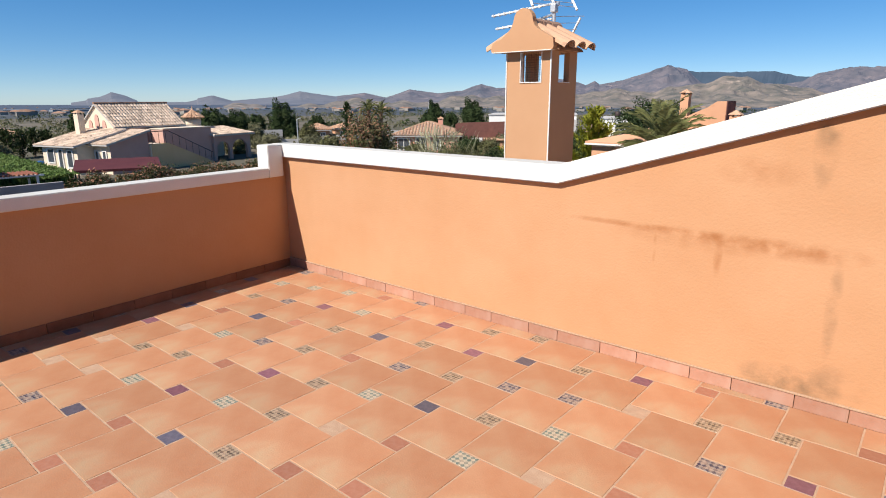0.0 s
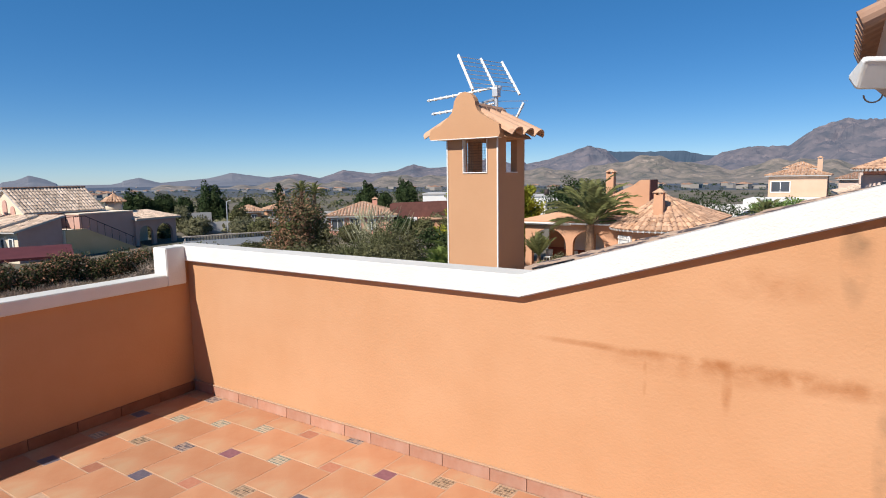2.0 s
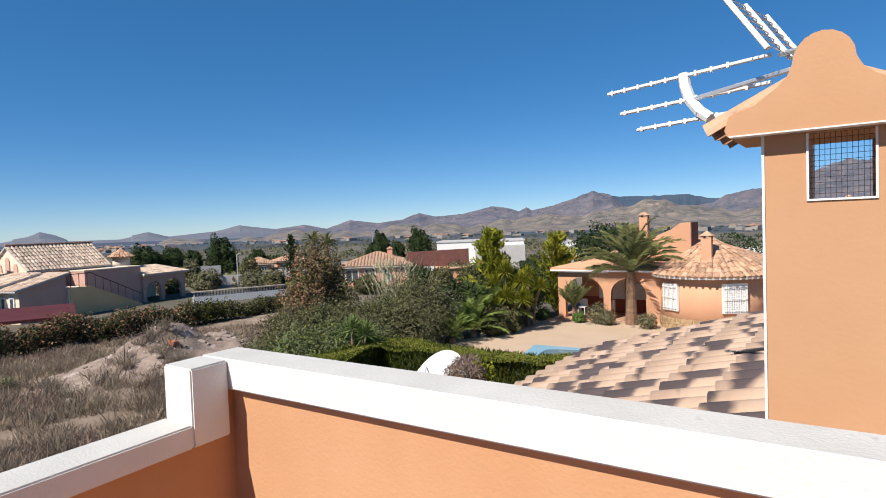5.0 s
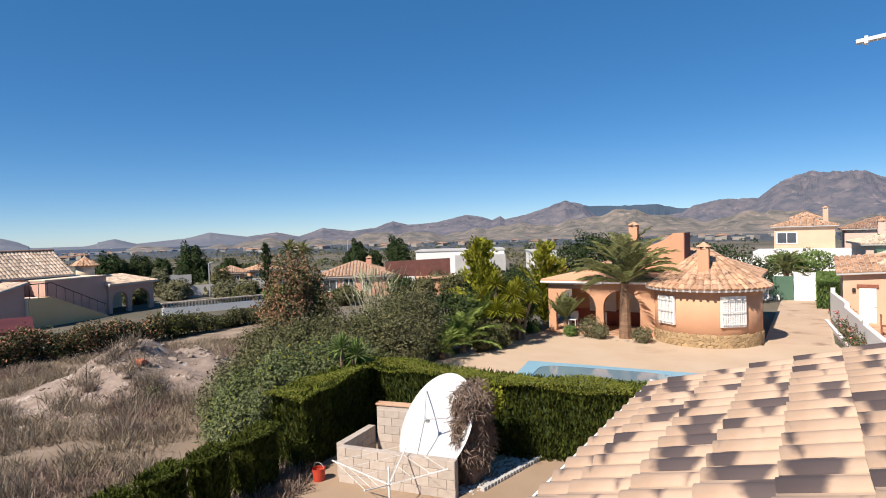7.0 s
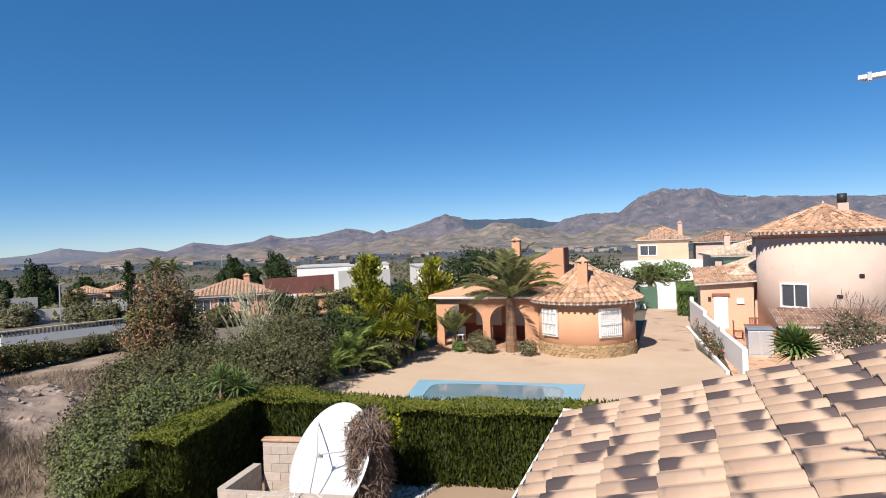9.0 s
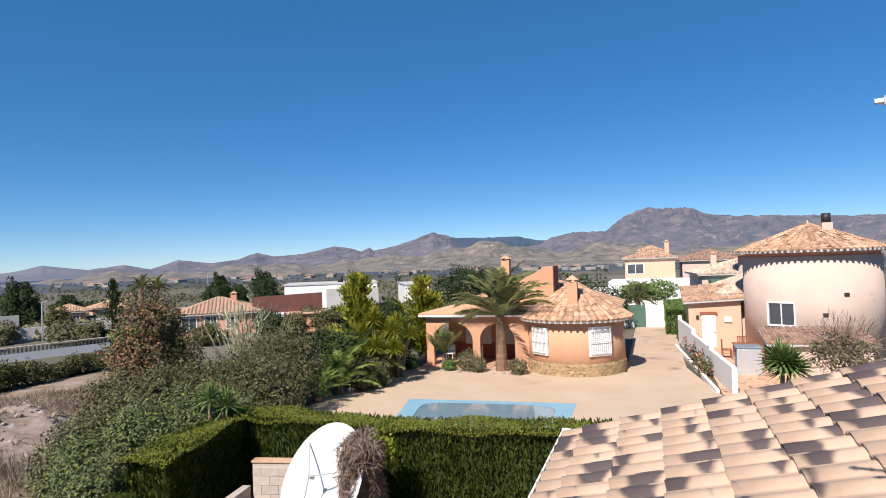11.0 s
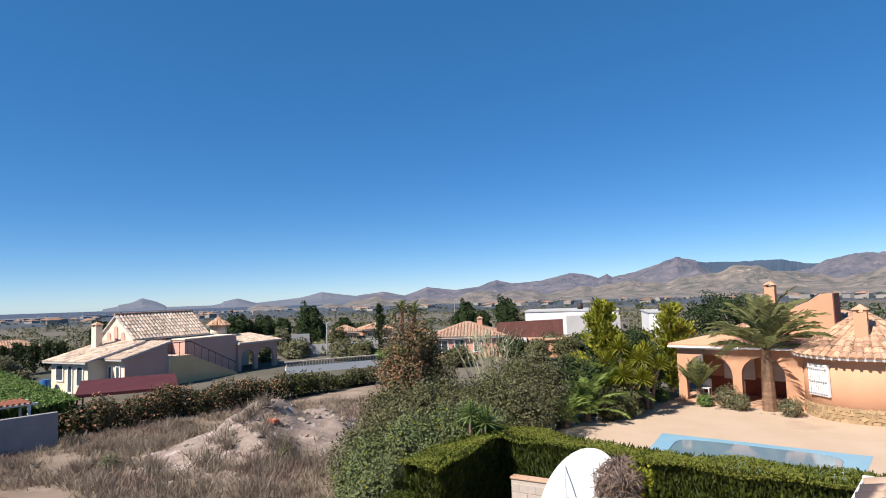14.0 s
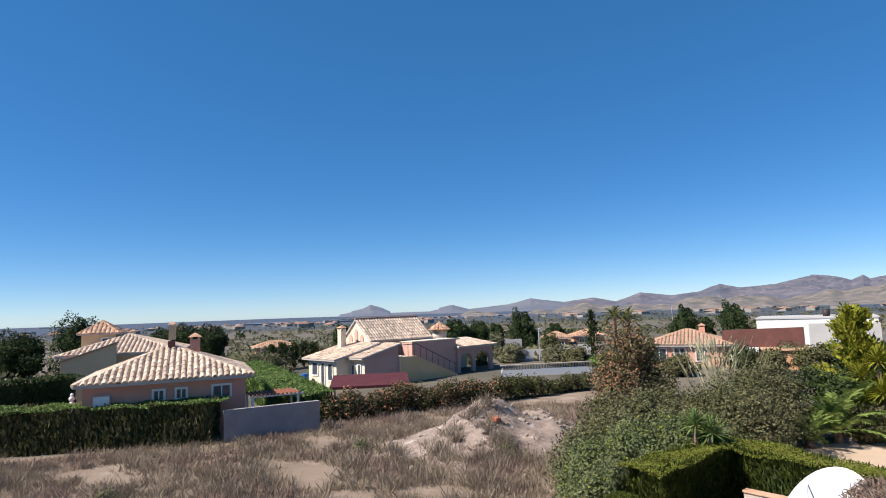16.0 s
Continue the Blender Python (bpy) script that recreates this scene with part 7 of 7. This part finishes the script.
for az, r, top, w, m in ((52.0, 58, -2.0, 1.5, LEAF_OLIVE), (50.0, 56, -2.1, 1.4, LEAF_DARK), (56.0, 62, -2.0, 1.7, LEAF_OLIVE), (59.5, 60, -2.3, 1.4, LEAF_DARK), (47.0, 52, -2.2, 1.5, LEAF_GREEN), (73.5, 70, -1.6, 2.6, LEAF_OLIVE), (92.6, 60, -0.6, 1.7, LEAF_YELLOW), (81.0, 58, -1.5, 2.3, LEAF_OLIVE), (79.0, 60, -1.9, 1.8, LEAF_OLIVE), (57.4, 66, -1.1, 1.3, LEAF_OLIVE), (52.3, 70, -1.4, 1.3, LEAF_DARK), (63.2, 70, -1.7, 1.4, LEAF_OLIVE), (41.0, 48, -2.2, 1.3, LEAF_DARK), (33.5, 50, -2.0, 1.3, LEAF_DARK), (30.6, 52, -1.9, 1.7, LEAF_DARK), (28.4, 53, -1.4, 1.7, LEAF_PINE), (35.8, 54, -2.1, 1.6, LEAF_PINE), (32.3, 55, -1.9, 1.6, LEAF_OLIVE), (24.5, 54, -1.5, 1.6, LEAF_PINE)):
    pine("rounded garden shrub among the houses", az, r, top, w, 3000, 0.5, m)


# scattered scrub and distant groves, too many to count
def scatter_scrub():
    c = []
    for i in range(1900):
        az, r = random.uniform(-20, 104), 95 * math.exp(random.random() ** 0.7 * 3.0)
        if az < 24 and r < 130:
            continue
        x, y = PL(az, r)
        g = ground_z(x, y)
        s = random.uniform(0.3, 1.0) ** 1.5 * (1 + r / 1500)
        k = 26
        d = RNG.normal(0, 1, (k, 3))
        d /= np.linalg.norm(d, axis=1)[:, None]
        p = np.array((x, y, g + s * 0.6)) + d * np.array((s * 1.3, s * 1.3, s * 0.75))
        c.append(leaf_quads(p, d, s * 0.8, s * 0.5))
    tagged(quads("distant_scrub", np.concatenate(c), LEAF_PINE), "dark scrub and groves scattered over the plain", "scrub", kind="stuff")


scatter_scrub()


def olive_scrub():
    """Low grey-green bushes between the houses and out over the nearer fields."""
    c = []
    for i in range(2600):
        az, r = random.uniform(22, 104), 62 * math.exp(random.random() ** 0.8 * 1.9)
        x, y = PL(az, r)
        if noise.noise(Vector((x, y, 2)) * 0.02) < -0.12 or (r < 100 and 58 < az < 76):
            continue
        s = random.uniform(0.35, 1.0)
        k = 22
        d = RNG.normal(0, 1, (k, 3))
        d /= np.linalg.norm(d, axis=1)[:, None]
        p = np.array((x, y, ground_z(x, y) + s * 0.5)) + d * np.array((s * 1.2, s * 1.2, s * 0.7))
        c.append(leaf_quads(p, d, s * 0.75, s * 0.45))
    tagged(quads("olive_scrub", np.concatenate(c), LEAF_OLIVE), "low grey-green scrub between distant houses", "scrub", kind="stuff")


olive_scrub()


def far_town():
    """Small pale houses, glasshouses and dark groves spread over the plain."""
    bm, roofs, fields = bmesh.new(), bmesh.new(), bmesh.new()
    for i in range(330):
        az = random.uniform(-18, 104)
        r = 380 * math.exp(random.random() * 2.2)
        x, y = PL(az, r)
        g = ground_z(x, y)
        w, d, h = random.uniform(5, 9), random.uniform(5, 8), random.uniform(1.6, 2.8)
        m = Matrix.Translation((x, y, g + h / 2)) @ Matrix.Rotation(random.uniform(0, 3), 4, "Z")
        bmesh.ops.create_cube(bm, size=1, matrix=m @ Matrix.Diagonal((w, d, h, 1)))
        if random.random() < 0.7:
            bmesh.ops.create_cone(roofs, cap_ends=True, segments=4, radius1=w * 0.75, radius2=0.2, depth=1.2, matrix=m @ Matrix.Translation((0, 0, h / 2 + 0.6)) @ Matrix.Rotation(math.pi / 4, 4, "Z") @ Matrix.Diagonal((1, d / w, 1, 1)))
    for i in range(26):
        az, r = random.uniform(22, 104), 1000 * math.exp(random.random() * 1.3)
        x, y = PL(az, r)
        m = Matrix.Translation((x, y, ground_z(x, y) + 1.0)) @ Matrix.Rotation(radians(az) + random.uniform(-0.3, 0.3), 4, "Z")
        bmesh.ops.create_cube(fields, size=1, matrix=m @ Matrix.Diagonal((random.uniform(40, 130), random.uniform(20, 60), 3.0, 1)))
    tagged(part("far_town", bm, FAR_WALL), "pale houses of distant villages on the plain", "village", kind="stuff")
    tagged(part("far_roofs", roofs, ROOFBROWN), "tiled roofs of distant villages", "village", kind="stuff")
    tagged(part("far_glasshouses", fields, FAR_GLASS), "pale glasshouses on the distant plain", "glasshouses", kind="stuff")


FAR_WALL = mat("distant_render", (0.297, 0.271, 0.245), (0.219, 0.2, 0.181), 0.02, 0.9)
FAR_GLASS = mat("distant_sheeting", (0.232, 0.245, 0.258), (0.181, 0.194, 0.212), 0.01, 0.8)
far_town()
for az, r, h in ((53.3, 62.0, 3.3), (40.9, 140.0, 5.0), (70.2, 160.0, 5.0)):
    x, y = PL(az, r)
    lp = thing("street_lamp", "slender grey street lamp post", "street lamp", "lamp posts", at=(x, y, ground_z(x, y)))
    bm = bmesh.new()
    rod(bm, (0, 0, 0), (0, 0, h), 0.07, 0.05)
    part("post", bm, METAL, lp)
    bm = bmesh.new()
    rod(bm, (0, 0, h), (0.7, 0, h + 0.15), 0.04, 0.05)
    part("lamp_head", bm, METAL, lp)

# ---------------------------------------------------------------- the empty plot: rubble, dry grass
MX, MY = -21.6, 12.6


def mound_z(x, y):
    u, v = (x - MX) / 2.5, (y - MY) / 3.6
    d = u * u + v * v
    return 1.5 * math.exp(-d * 1.3) * (1 + 0.4 * noise.noise(Vector((x, y, 3)) * 0.6)) + 0.22 * noise.noise(Vector((x, y, 9)) * 1.4) * math.exp(-d) * 2.0 + 0.16 * noise.noise(Vector((x, y, 5)) * 4) * math.exp(-d)


vs, fs = [], []
n = 60
for j in range(n + 1):
    for i in range(n + 1):
        x, y = MX - 6 + 12 * i / n, MY - 8.5 + 17 * j / n
        edge = min(1.0, 6 * min(i, j, n - i, n - j) / n)
        vs.append((x, y, G0 - 0.06 + (mound_z(x, y) + 0.06) * edge))
for j in range(n):
    for i in range(n):
        a = j * (n + 1) + i
        fs.append((a, a + 1, a + n + 2, a + n + 1))
tagged(raw("ground_mound", vs, fs, RUBBLE, smooth=True), "heap of pale rubble and earth on the empty plot", "mound", kind="structure")
for i in range(210):
    a, b = random.gauss(0, 1.3), random.gauss(0.6, 2.4)
    x, y = MX + a, MY + b
    rock(x, y, random.uniform(0.03, 0.10) if i % 9 else random.uniform(0.11, 0.22), "pale broken stone on the rubble heap", "rubble stones", G0 + max(0, mound_z(x, y)) - 0.02)
br = thing("broken_brick", "piece of red brick on the rubble heap", "brick", at=(MX + 1.3, MY - 0.9, G0 + mound_z(MX + 1.3, MY - 0.9)))
boxed("fragment", (-0.2, -0.12, 0, 0.2, 0.12, 0.16), mat("red_brick", (0.5, 0.16, 0.08), (0.42, 0.13, 0.07), 6, 0.9), br, 0.02)


def dry_grass():
    out, dark = [], []
    for i in range(19000):
        az, r = random.uniform(44, 104), random.uniform(9, 34)
        x, y = PL(az, r)
        if x < -29.8 or x > -9.0:
            continue
        v = noise.noise(Vector((x, y, 0)) * 0.33) + 0.5 * noise.noise(Vector((x, y, 4)) * 1.1)
        if v < -0.36 + 0.35 * random.random():
            continue
        g = G0 + max(0.0, mound_z(x, y)) if abs(x - MX) < 6 and abs(y - MY) < 8 else G0
        if g > G0 + 0.30 and random.random() < 0.8:
            continue
        k = 13
        hgt = random.uniform(0.10, 0.36)
        base = np.array((x, y, g - 0.02)) + RNG.normal(0, 0.13, (k, 3)) * np.array((1, 1, 0))
        tip = base + np.stack((RNG.normal(0, 0.16, k), RNG.normal(0, 0.16, k), hgt * RNG.uniform(0.6, 1.2, k)), 1)
        s = RNG.normal(0, 0.009, (k, 3)) * np.array((1, 1, 0.2))
        (out if v < 0.18 else dark).append(np.stack((base - s, base + s, tip + s * 0.4, tip - s * 0.4), 1))
    tagged(quads("dry_grass", np.concatenate(out), LEAF_DRY), "tufts of dry straw-coloured grass on the empty plot", "grass", kind="stuff")
    fuzz = []
    for i in range(260):      # rounded dry bushes
        az, r = random.uniform(47, 104), random.uniform(11, 33)
        x, y = PL(az, r)
        if x < -29.4 or x > -11.5 or noise.noise(Vector((x, y, 0)) * 0.33) < -0.1:
            continue
        g = G0 + max(0.0, mound_z(x, y)) if abs(x - MX) < 6 and abs(y - MY) < 8 else G0
        k, size = 150, random.uniform(0.25, 0.6)
        base = np.array((x, y, g - 0.02)) + RNG.normal(0, size * 0.4, (k, 3)) * np.array((1, 1, 0))
        tip = base + np.stack((RNG.normal(0, size * 0.45, k), RNG.normal(0, size * 0.45, k), size * RNG.uniform(0.4, 1.25, k)), 1)
        w = RNG.normal(0, 0.007, (k, 3)) * np.array((1, 1, 0.2))
        fuzz.append(np.stack((base - w, base + w, tip + w * 0.3, tip - w * 0.3), 1))
    tagged(quads("dry_bushes", np.concatenate(fuzz), LEAF_BRUSH), "rounded grey-brown dry bushes on the empty plot", "bushes", kind="stuff")
    tagged(quads("dry_weeds", np.concatenate(dark), TWIG), "dry brown weeds on the empty plot", "weeds", kind="stuff")


dry_grass()
for az, r in ((84.5, 16.5), (58.0, 22.0), (72.0, 24.0), (94.0, 21.0)):
    x, y = PL(az, r)
    bush("weed_shrub", "small olive-yellow weed shrub on the dry plot", [(x, y, G0 + 0.3, 0.35, 0.35, 0.3)], 700, 0.09, LEAF_OLIVE, "shrub", "plot weeds", 0.3, None, 0.02)

# ---------------------------------------------------------------- roof tiles beside the terrace
def tile_material():
    """Cream concrete with smoky brown patches that differ from tile to tile."""
    m = mat("mottled_roof_tile", (0.44, 0.30, 0.21), (0.49, 0.355, 0.265), 3.0, 0.8, 0.15, 140, objrand=0.07)
    n, l = m.node_tree.nodes, m.node_tree.links
    b = n["Principled BSDF"]
    col = b.inputs["Base Color"].links[0].from_socket
    geo, oi, uvn = n.new("ShaderNodeNewGeometry"), n.new("ShaderNodeObjectInfo"), n.new("ShaderNodeUVMap")
    uvn.uv_map = "tile"
    sep = n.new("ShaderNodeSeparateXYZ")
    l.new(uvn.outputs[0], sep.inputs[0])

    def op(kind, *args):
        x = n.new("ShaderNodeMath")
        x.operation = kind
        for sock, v in zip(x.inputs, args):
            if isinstance(v, bpy.types.NodeSocket):
                l.new(v, sock)
            else:
                sock.default_value = v
        return x.outputs[0]

    wn_ = n.new("ShaderNodeTexWhiteNoise")
    wn_.noise_dimensions = "1D"
    l.new(op("MULTIPLY", op("ADD", oi.outputs["Random"], geo.outputs["Random Per Island"]), 91.7), wn_.inputs["W"])
    rnd = n.new("ShaderNodeSeparateColor")
    l.new(wn_.outputs["Color"], rnd.inputs[0])
    nz = n.new("ShaderNodeTexNoise")
    nz.inputs["Scale"].default_value, nz.inputs["Detail"].default_value = 9.0, 2.0
    l.new(geo.outputs["Position"], nz.inputs["Vector"])
    # a smoky band across the tile, its place along the tile and its breadth by chance
    centre = op("MULTIPLY_ADD", rnd.outputs[0], 0.95, 0.02)
    slant = op("MULTIPLY", op("SUBTRACT", sep.outputs[0], 0.5), op("MULTIPLY_ADD", rnd.outputs[2], 0.36, -0.18))
    away = op("ABSOLUTE", op("ADD", op("SUBTRACT", sep.outputs[1], centre), slant))
    bow = op("POWER", op("ABSOLUTE", op("SUBTRACT", sep.outputs[0], 0.45)), 2.0)
    far = op("ADD", op("ADD", away, op("MULTIPLY", bow, 0.4)), op("MULTIPLY_ADD", nz.outputs["Fac"], 0.22, -0.11))
    breadth = op("MULTIPLY_ADD", rnd.outputs[1], 0.46, -0.02)
    th = n.new("ShaderNodeMapRange")
    th.interpolation_type = "SMOOTHSTEP"
    th.inputs["From Min"].default_value, th.inputs["From Max"].default_value = 0.10, -0.08
    th.inputs["To Max"].default_value = 0.92
    l.new(op("SUBTRACT", far, breadth), th.inputs["Value"])
    mx = n.new("ShaderNodeMix")
    mx.data_type = "RGBA"
    l.new(th.outputs[0], mx.inputs[0])
    l.new(col, mx.inputs[6])
    mx.inputs[7].default_value = (0.058, 0.046, 0.052, 1)
    l.new(mx.outputs[2], b.inputs["Base Color"])
    return m


NEAR_TILE = tile_material()
TW, TC = 0.265, 0.427                       # tile width across, course up the slope
PROFILE = [(0.0, 0.010), (0.03, 0.030), (0.07, 0.048), (0.11, 0.053), (0.15, 0.046), (0.19, 0.026), (0.225, 0.012), (0.27, 0.006), (0.31, 0.010)]


def near_tile_geometry():
    """One tile: length along x (up the slope), across along y; its front edge is thick."""
    vs, fs = [], []
    k = len(PROFILE)
    for x, lift in ((0.0, 0.034), (TC + 0.06, 0.004)):
        for y, z in PROFILE:
            vs.append((x, y * TW / 0.30, z + lift))
    for y, z in PROFILE:
        vs.append((0.002, y * TW / 0.30, z + 0.012))
    for j in range(k - 1):
        fs.append((j, k + j, k + j + 1, j + 1))
        fs.append((2 * k + j, j, j + 1, 2 * k + j + 1))
    vs += [(0.0, 0.0, 0.0), (TC + 0.06, 0.0, 0.0)]
    fs.append((0, 3 * k, 3 * k + 1, k))
    return vs, fs


tv, tf = near_tile_geometry()


tile_me = bpy.data.meshes.new("roof_tile")
tile_me.from_pydata(tv, [], tf)
lay = tile_me.uv_layers.new(name="tile")
for lp in tile_me.loops:
    c = tile_me.vertices[lp.vertex_index].co
    lay.data[lp.index].uv = (c.y / TW, c.x / TC)
tile_me.polygons.foreach_set("use_smooth", [len(p.vertices) == 4 and abs(p.normal.z) > 0.3 for p in tile_me.polygons])
tile_me.materials.append(NEAR_TILE)
tile_me.update()
slope_ang = math.atan(0.284)
cols = int((RY1 - RY0) / TW) + 1
rows_n = int((RX1 - RX0) / (TC * math.cos(slope_ang)))
rest_v, rest_f = [], []
rd = random.Random(21)
for c in range(cols):
    for r in range(rows_n):
        x = -1.393 + r * TC * math.cos(slope_ang) if r else -1.20
        y = RY0 + 0.028 + c * TW
        if y + TW > RY1 + 0.06:
            continue
        m = Matrix.Translation((x, y, roof_z(x))) @ Matrix.Rotation(-slope_ang, 4, "Y") @ Matrix.Rotation(rd.uniform(-0.008, 0.008), 4, "Z") @ Matrix.Translation((rd.uniform(-0.006, 0.006), rd.uniform(-0.004, 0.004), rd.uniform(0, 0.004)))
        if x < 3.3:
            o = new("roof_tile", tile_me)
            o.parent = near_roof
            o.matrix_basis = m
        else:
            k = len(rest_v)
            rest_v += [tuple(m @ Vector(v)) for v in tv]
            rest_f += [tuple(i + k for i in f) for f in tf]
rest = raw("roof_tiles_upper", rest_v, rest_f, NEAR_TILE, near_roof)
rest["kind"] = "stuff"
lay = rest.data.uv_layers.new(name="tile")
one = [(tv[i][1] / TW, tv[i][0] / TC) for f in tf for i in f]
lay.data.foreach_set("uv", np.array(one * (len(rest_f) // len(tf)), dtype=np.float32).ravel())
# a dark vent pipe lying on the tiles
vp = thing("cable_clip", "short black cable end lying on the roof tiles", "cable", at=(1.02, 3.55, roof_z(1.02) + 0.10))
bm = bmesh.new()
rod(bm, (0, 0, 0), (0.55, -0.12, 0.16), 0.010, None, 6)
part("cable", bm, BLACKPLASTIC, vp)

# ---------------------------------------------------------------- terrace floor: tiles, insets, skirting
def checker(name, a, b, scale):
    m = bpy.data.materials.new(name)
    m.use_nodes = True
    n, l = m.node_tree.nodes, m.node_tree.links
    co = n.new("ShaderNodeTexCoord")
    ck = n.new("ShaderNodeTexChecker")
    ck.inputs["Scale"].default_value = scale
    ck.inputs["Color1"].default_value, ck.inputs["Color2"].default_value = (*a, 1), (*b, 1)
    mp = n.new("ShaderNodeMapping")
    mp.inputs["Rotation"].default_value = (0, 0, radians(45))
    mp.inputs["Location"].default_value = (0, 0, 0.003)
    l.new(co.outputs["Object"], mp.inputs["Vector"])
    l.new(mp.outputs[0], ck.inputs["Vector"])
    nz = n.new("ShaderNodeTexNoise")
    nz.inputs["Scale"].default_value = 30
    l.new(co.outputs["Object"], nz.inputs["Vector"])
    mx = n.new("ShaderNodeMix")
    mx.data_type = "RGBA"
    mx.inputs[7].default_value = (0.52, 0.36, 0.25, 1)
    mr = n.new("ShaderNodeMapRange")
    mr.inputs["From Min"].default_value, mr.inputs["From Max"].default_value, mr.inputs["To Max"].default_value = 0.4, 0.8, 0.8
    l.new(nz.outputs["Fac"], mr.inputs["Value"])
    l.new(mr.outputs[0], mx.inputs[0])
    l.new(ck.outputs["Color"], mx.inputs[6])
    b_ = n["Principled BSDF"]
    l.new(mx.outputs[2], b_.inputs["Base Color"])
    b_.inputs["Roughness"].default_value = 0.45
    return m


CHECK_BLUE = checker("blue_cream_checked_inset", (0.028, 0.028, 0.055), (0.20, 0.17, 0.16), 62)
CHECK_BROWN = checker("brown_cream_checked_inset", (0.07, 0.045, 0.03), (0.27, 0.20, 0.13), 70)
CHECK_GREEN = checker("green_cream_checked_inset", (0.103, 0.142, 0.123), (0.387, 0.335, 0.245), 58)
LX, LY, IX, IY = 0.3205, 0.3445, 0.113, 0.099
OX, OY = 2.595 - IX / 2, -1.20 - IY / 2
GAP = 0.0035
floor_ob = bpy.data.objects["floor"]


def clip(poly):
    """Cuts a floor rectangle to the terrace between its walls."""
    def cut(pts, inside, cross):
        out = []
        for p, q in zip(pts, pts[1:] + pts[:1]):
            if inside(p):
                out.append(p)
            if inside(p) != inside(q):
                out.append(cross(p, q))
        return out
    lines = ((lambda p: p[1] + 0.008), (lambda p: west(p[1]) + 0.008 - p[0]), (lambda p: p[0] - TX1), (lambda p: TY0 - p[1]))
    for g in lines:
        if not poly:
            return poly
        poly = cut(poly, lambda p: g(p) <= 0, lambda p, q: (p[0] + (q[0] - p[0]) * g(p) / (g(p) - g(q)), p[1] + (q[1] - p[1]) * g(p) / (g(p) - g(q))))
    return poly


def slab_mesh(name, poly, ox, oy, z, material):
    bm = bmesh.new()
    ch = 0.003
    n = len(poly)
    mx, my = sum(p[0] for p in poly) / n, sum(p[1] for p in poly) / n
    lo = [bm.verts.new((p[0] - ox, p[1] - oy, -0.006)) for p in poly]
    mid = [bm.verts.new((p[0] - ox, p[1] - oy, z - 0.002)) for p in poly]
    top = [bm.verts.new((p[0] + (mx - p[0]) * ch / max(0.03, abs(mx - p[0]) + abs(my - p[1])) - ox, p[1] + (my - p[1]) * ch / max(0.03, abs(mx - p[0]) + abs(my - p[1])) - oy, z)) for p in poly]
    fs = [bm.faces.new(top)]
    for a, b in ((lo, mid), (mid, top)):
        fs += [bm.faces.new((a[i], a[(i + 1) % n], b[(i + 1) % n], b[i])) for i in range(n)]
    bmesh.ops.recalc_face_normals(bm, faces=fs)
    if fs[0].normal.z < 0:
        bmesh.ops.reverse_faces(bm, faces=bm.faces)
    t = bpy.data.meshes.new(name)
    bm.to_mesh(t)
    bm.free()
    t.materials.append(material)
    return t


INSETS = [INSET_BLUE, CHECK_BLUE, INSET_PURPLE, CHECK_BROWN, CHECK_GREEN, INSET_RED, CHECK_BLUE, CHECK_BROWN, CHECK_GREEN, CHECK_BROWN, INSET_RED]
whole = {}
rd = random.Random(5)


def lay_piece(name, x, y, w, h, z, material):
    rect = [(x + GAP, y + GAP), (x + w - GAP, y + GAP), (x + w - GAP, y + h - GAP), (x + GAP, y + h - GAP)]
    poly = clip(rect)
    if len(poly) < 3:
        return
    xs, ys = [p[0] for p in poly], [p[1] for p in poly]
    if max(xs) - min(xs) < 0.012 or max(ys) - min(ys) < 0.012:
        return
    full = len(poly) == 4 and all(p in rect for p in poly)
    cx, cy = x + w / 2, y + h / 2
    if full:
        key = (name, material.name)
        if key not in whole:
            whole[key] = slab_mesh(name, poly, cx, cy, z, material)
        t = whole[key]
    else:
        t = slab_mesh(name, poly, cx, cy, z, material)
    o = new(name, t)
    o.parent = floor_ob
    o.location = (cx, cy, rd.uniform(-0.0008, 0.0008))


for i in range(-30, 31):
    for j in range(-30, 31):
        x, y = OX + i * LX + j * IX, OY + i * IY - j * LY
        pick = INSETS[(i * 7 + j * 5 + (i * j) % 3 + rd.randrange(3)) % len(INSETS)]
        if not (TX0 - 0.6 < x < TX1 + 0.3 and TY0 - 0.5 < y < 0.4):
            continue
        lay_piece("inset", x, y, IX, IY, -0.001, pick)
        lay_piece("floor_tile", x, y + IY, LX, LY, 0.0, TERRA)

# skirting tiles along the north and west walls
sk = bpy.data.objects["wall_north"]
me = {}
x = TX0 + 0.002
k = 0
while x < TX1 - 0.02:
    w = min((0.235, 0.31, 0.22, 0.30)[k % 4], TX1 - x)
    bm = bmesh.new()
    box(bm, 0.0015, -0.012, 0.0, w - 0.0015, -0.0005, 0.074, 0.002)
    o = part("skirting_tile", bm, SKIRT, sk)
    o.location = (x, 0, 0)
    x += w
    k += 1
bm = bmesh.new()
box(bm, TX0, -0.016, 0.074, TX1, -0.0005, 0.083, 0.002)
tagged(part("trim_skirting_joint", bm, GROUT), "white mortar line on top of the skirting tiles", "trim", kind="structure")
# the west run gets the tile colour that has shade painted in
y = -0.02
ww = bpy.data.objects["wall_west"]
while y > TY0 + 0.3:
    bm = bmesh.new()
    box(bm, 0.0005, -0.298, 0.0, 0.012, -0.002, 0.074, 0.002)
    bm.transform(Matrix.Translation((west(y), y, 0)) @ Matrix.Rotation(math.atan(TILT), 4, "Z"))
    part("skirting_tile", bm, SKIRT_SHADED, ww)
    y -= 0.30
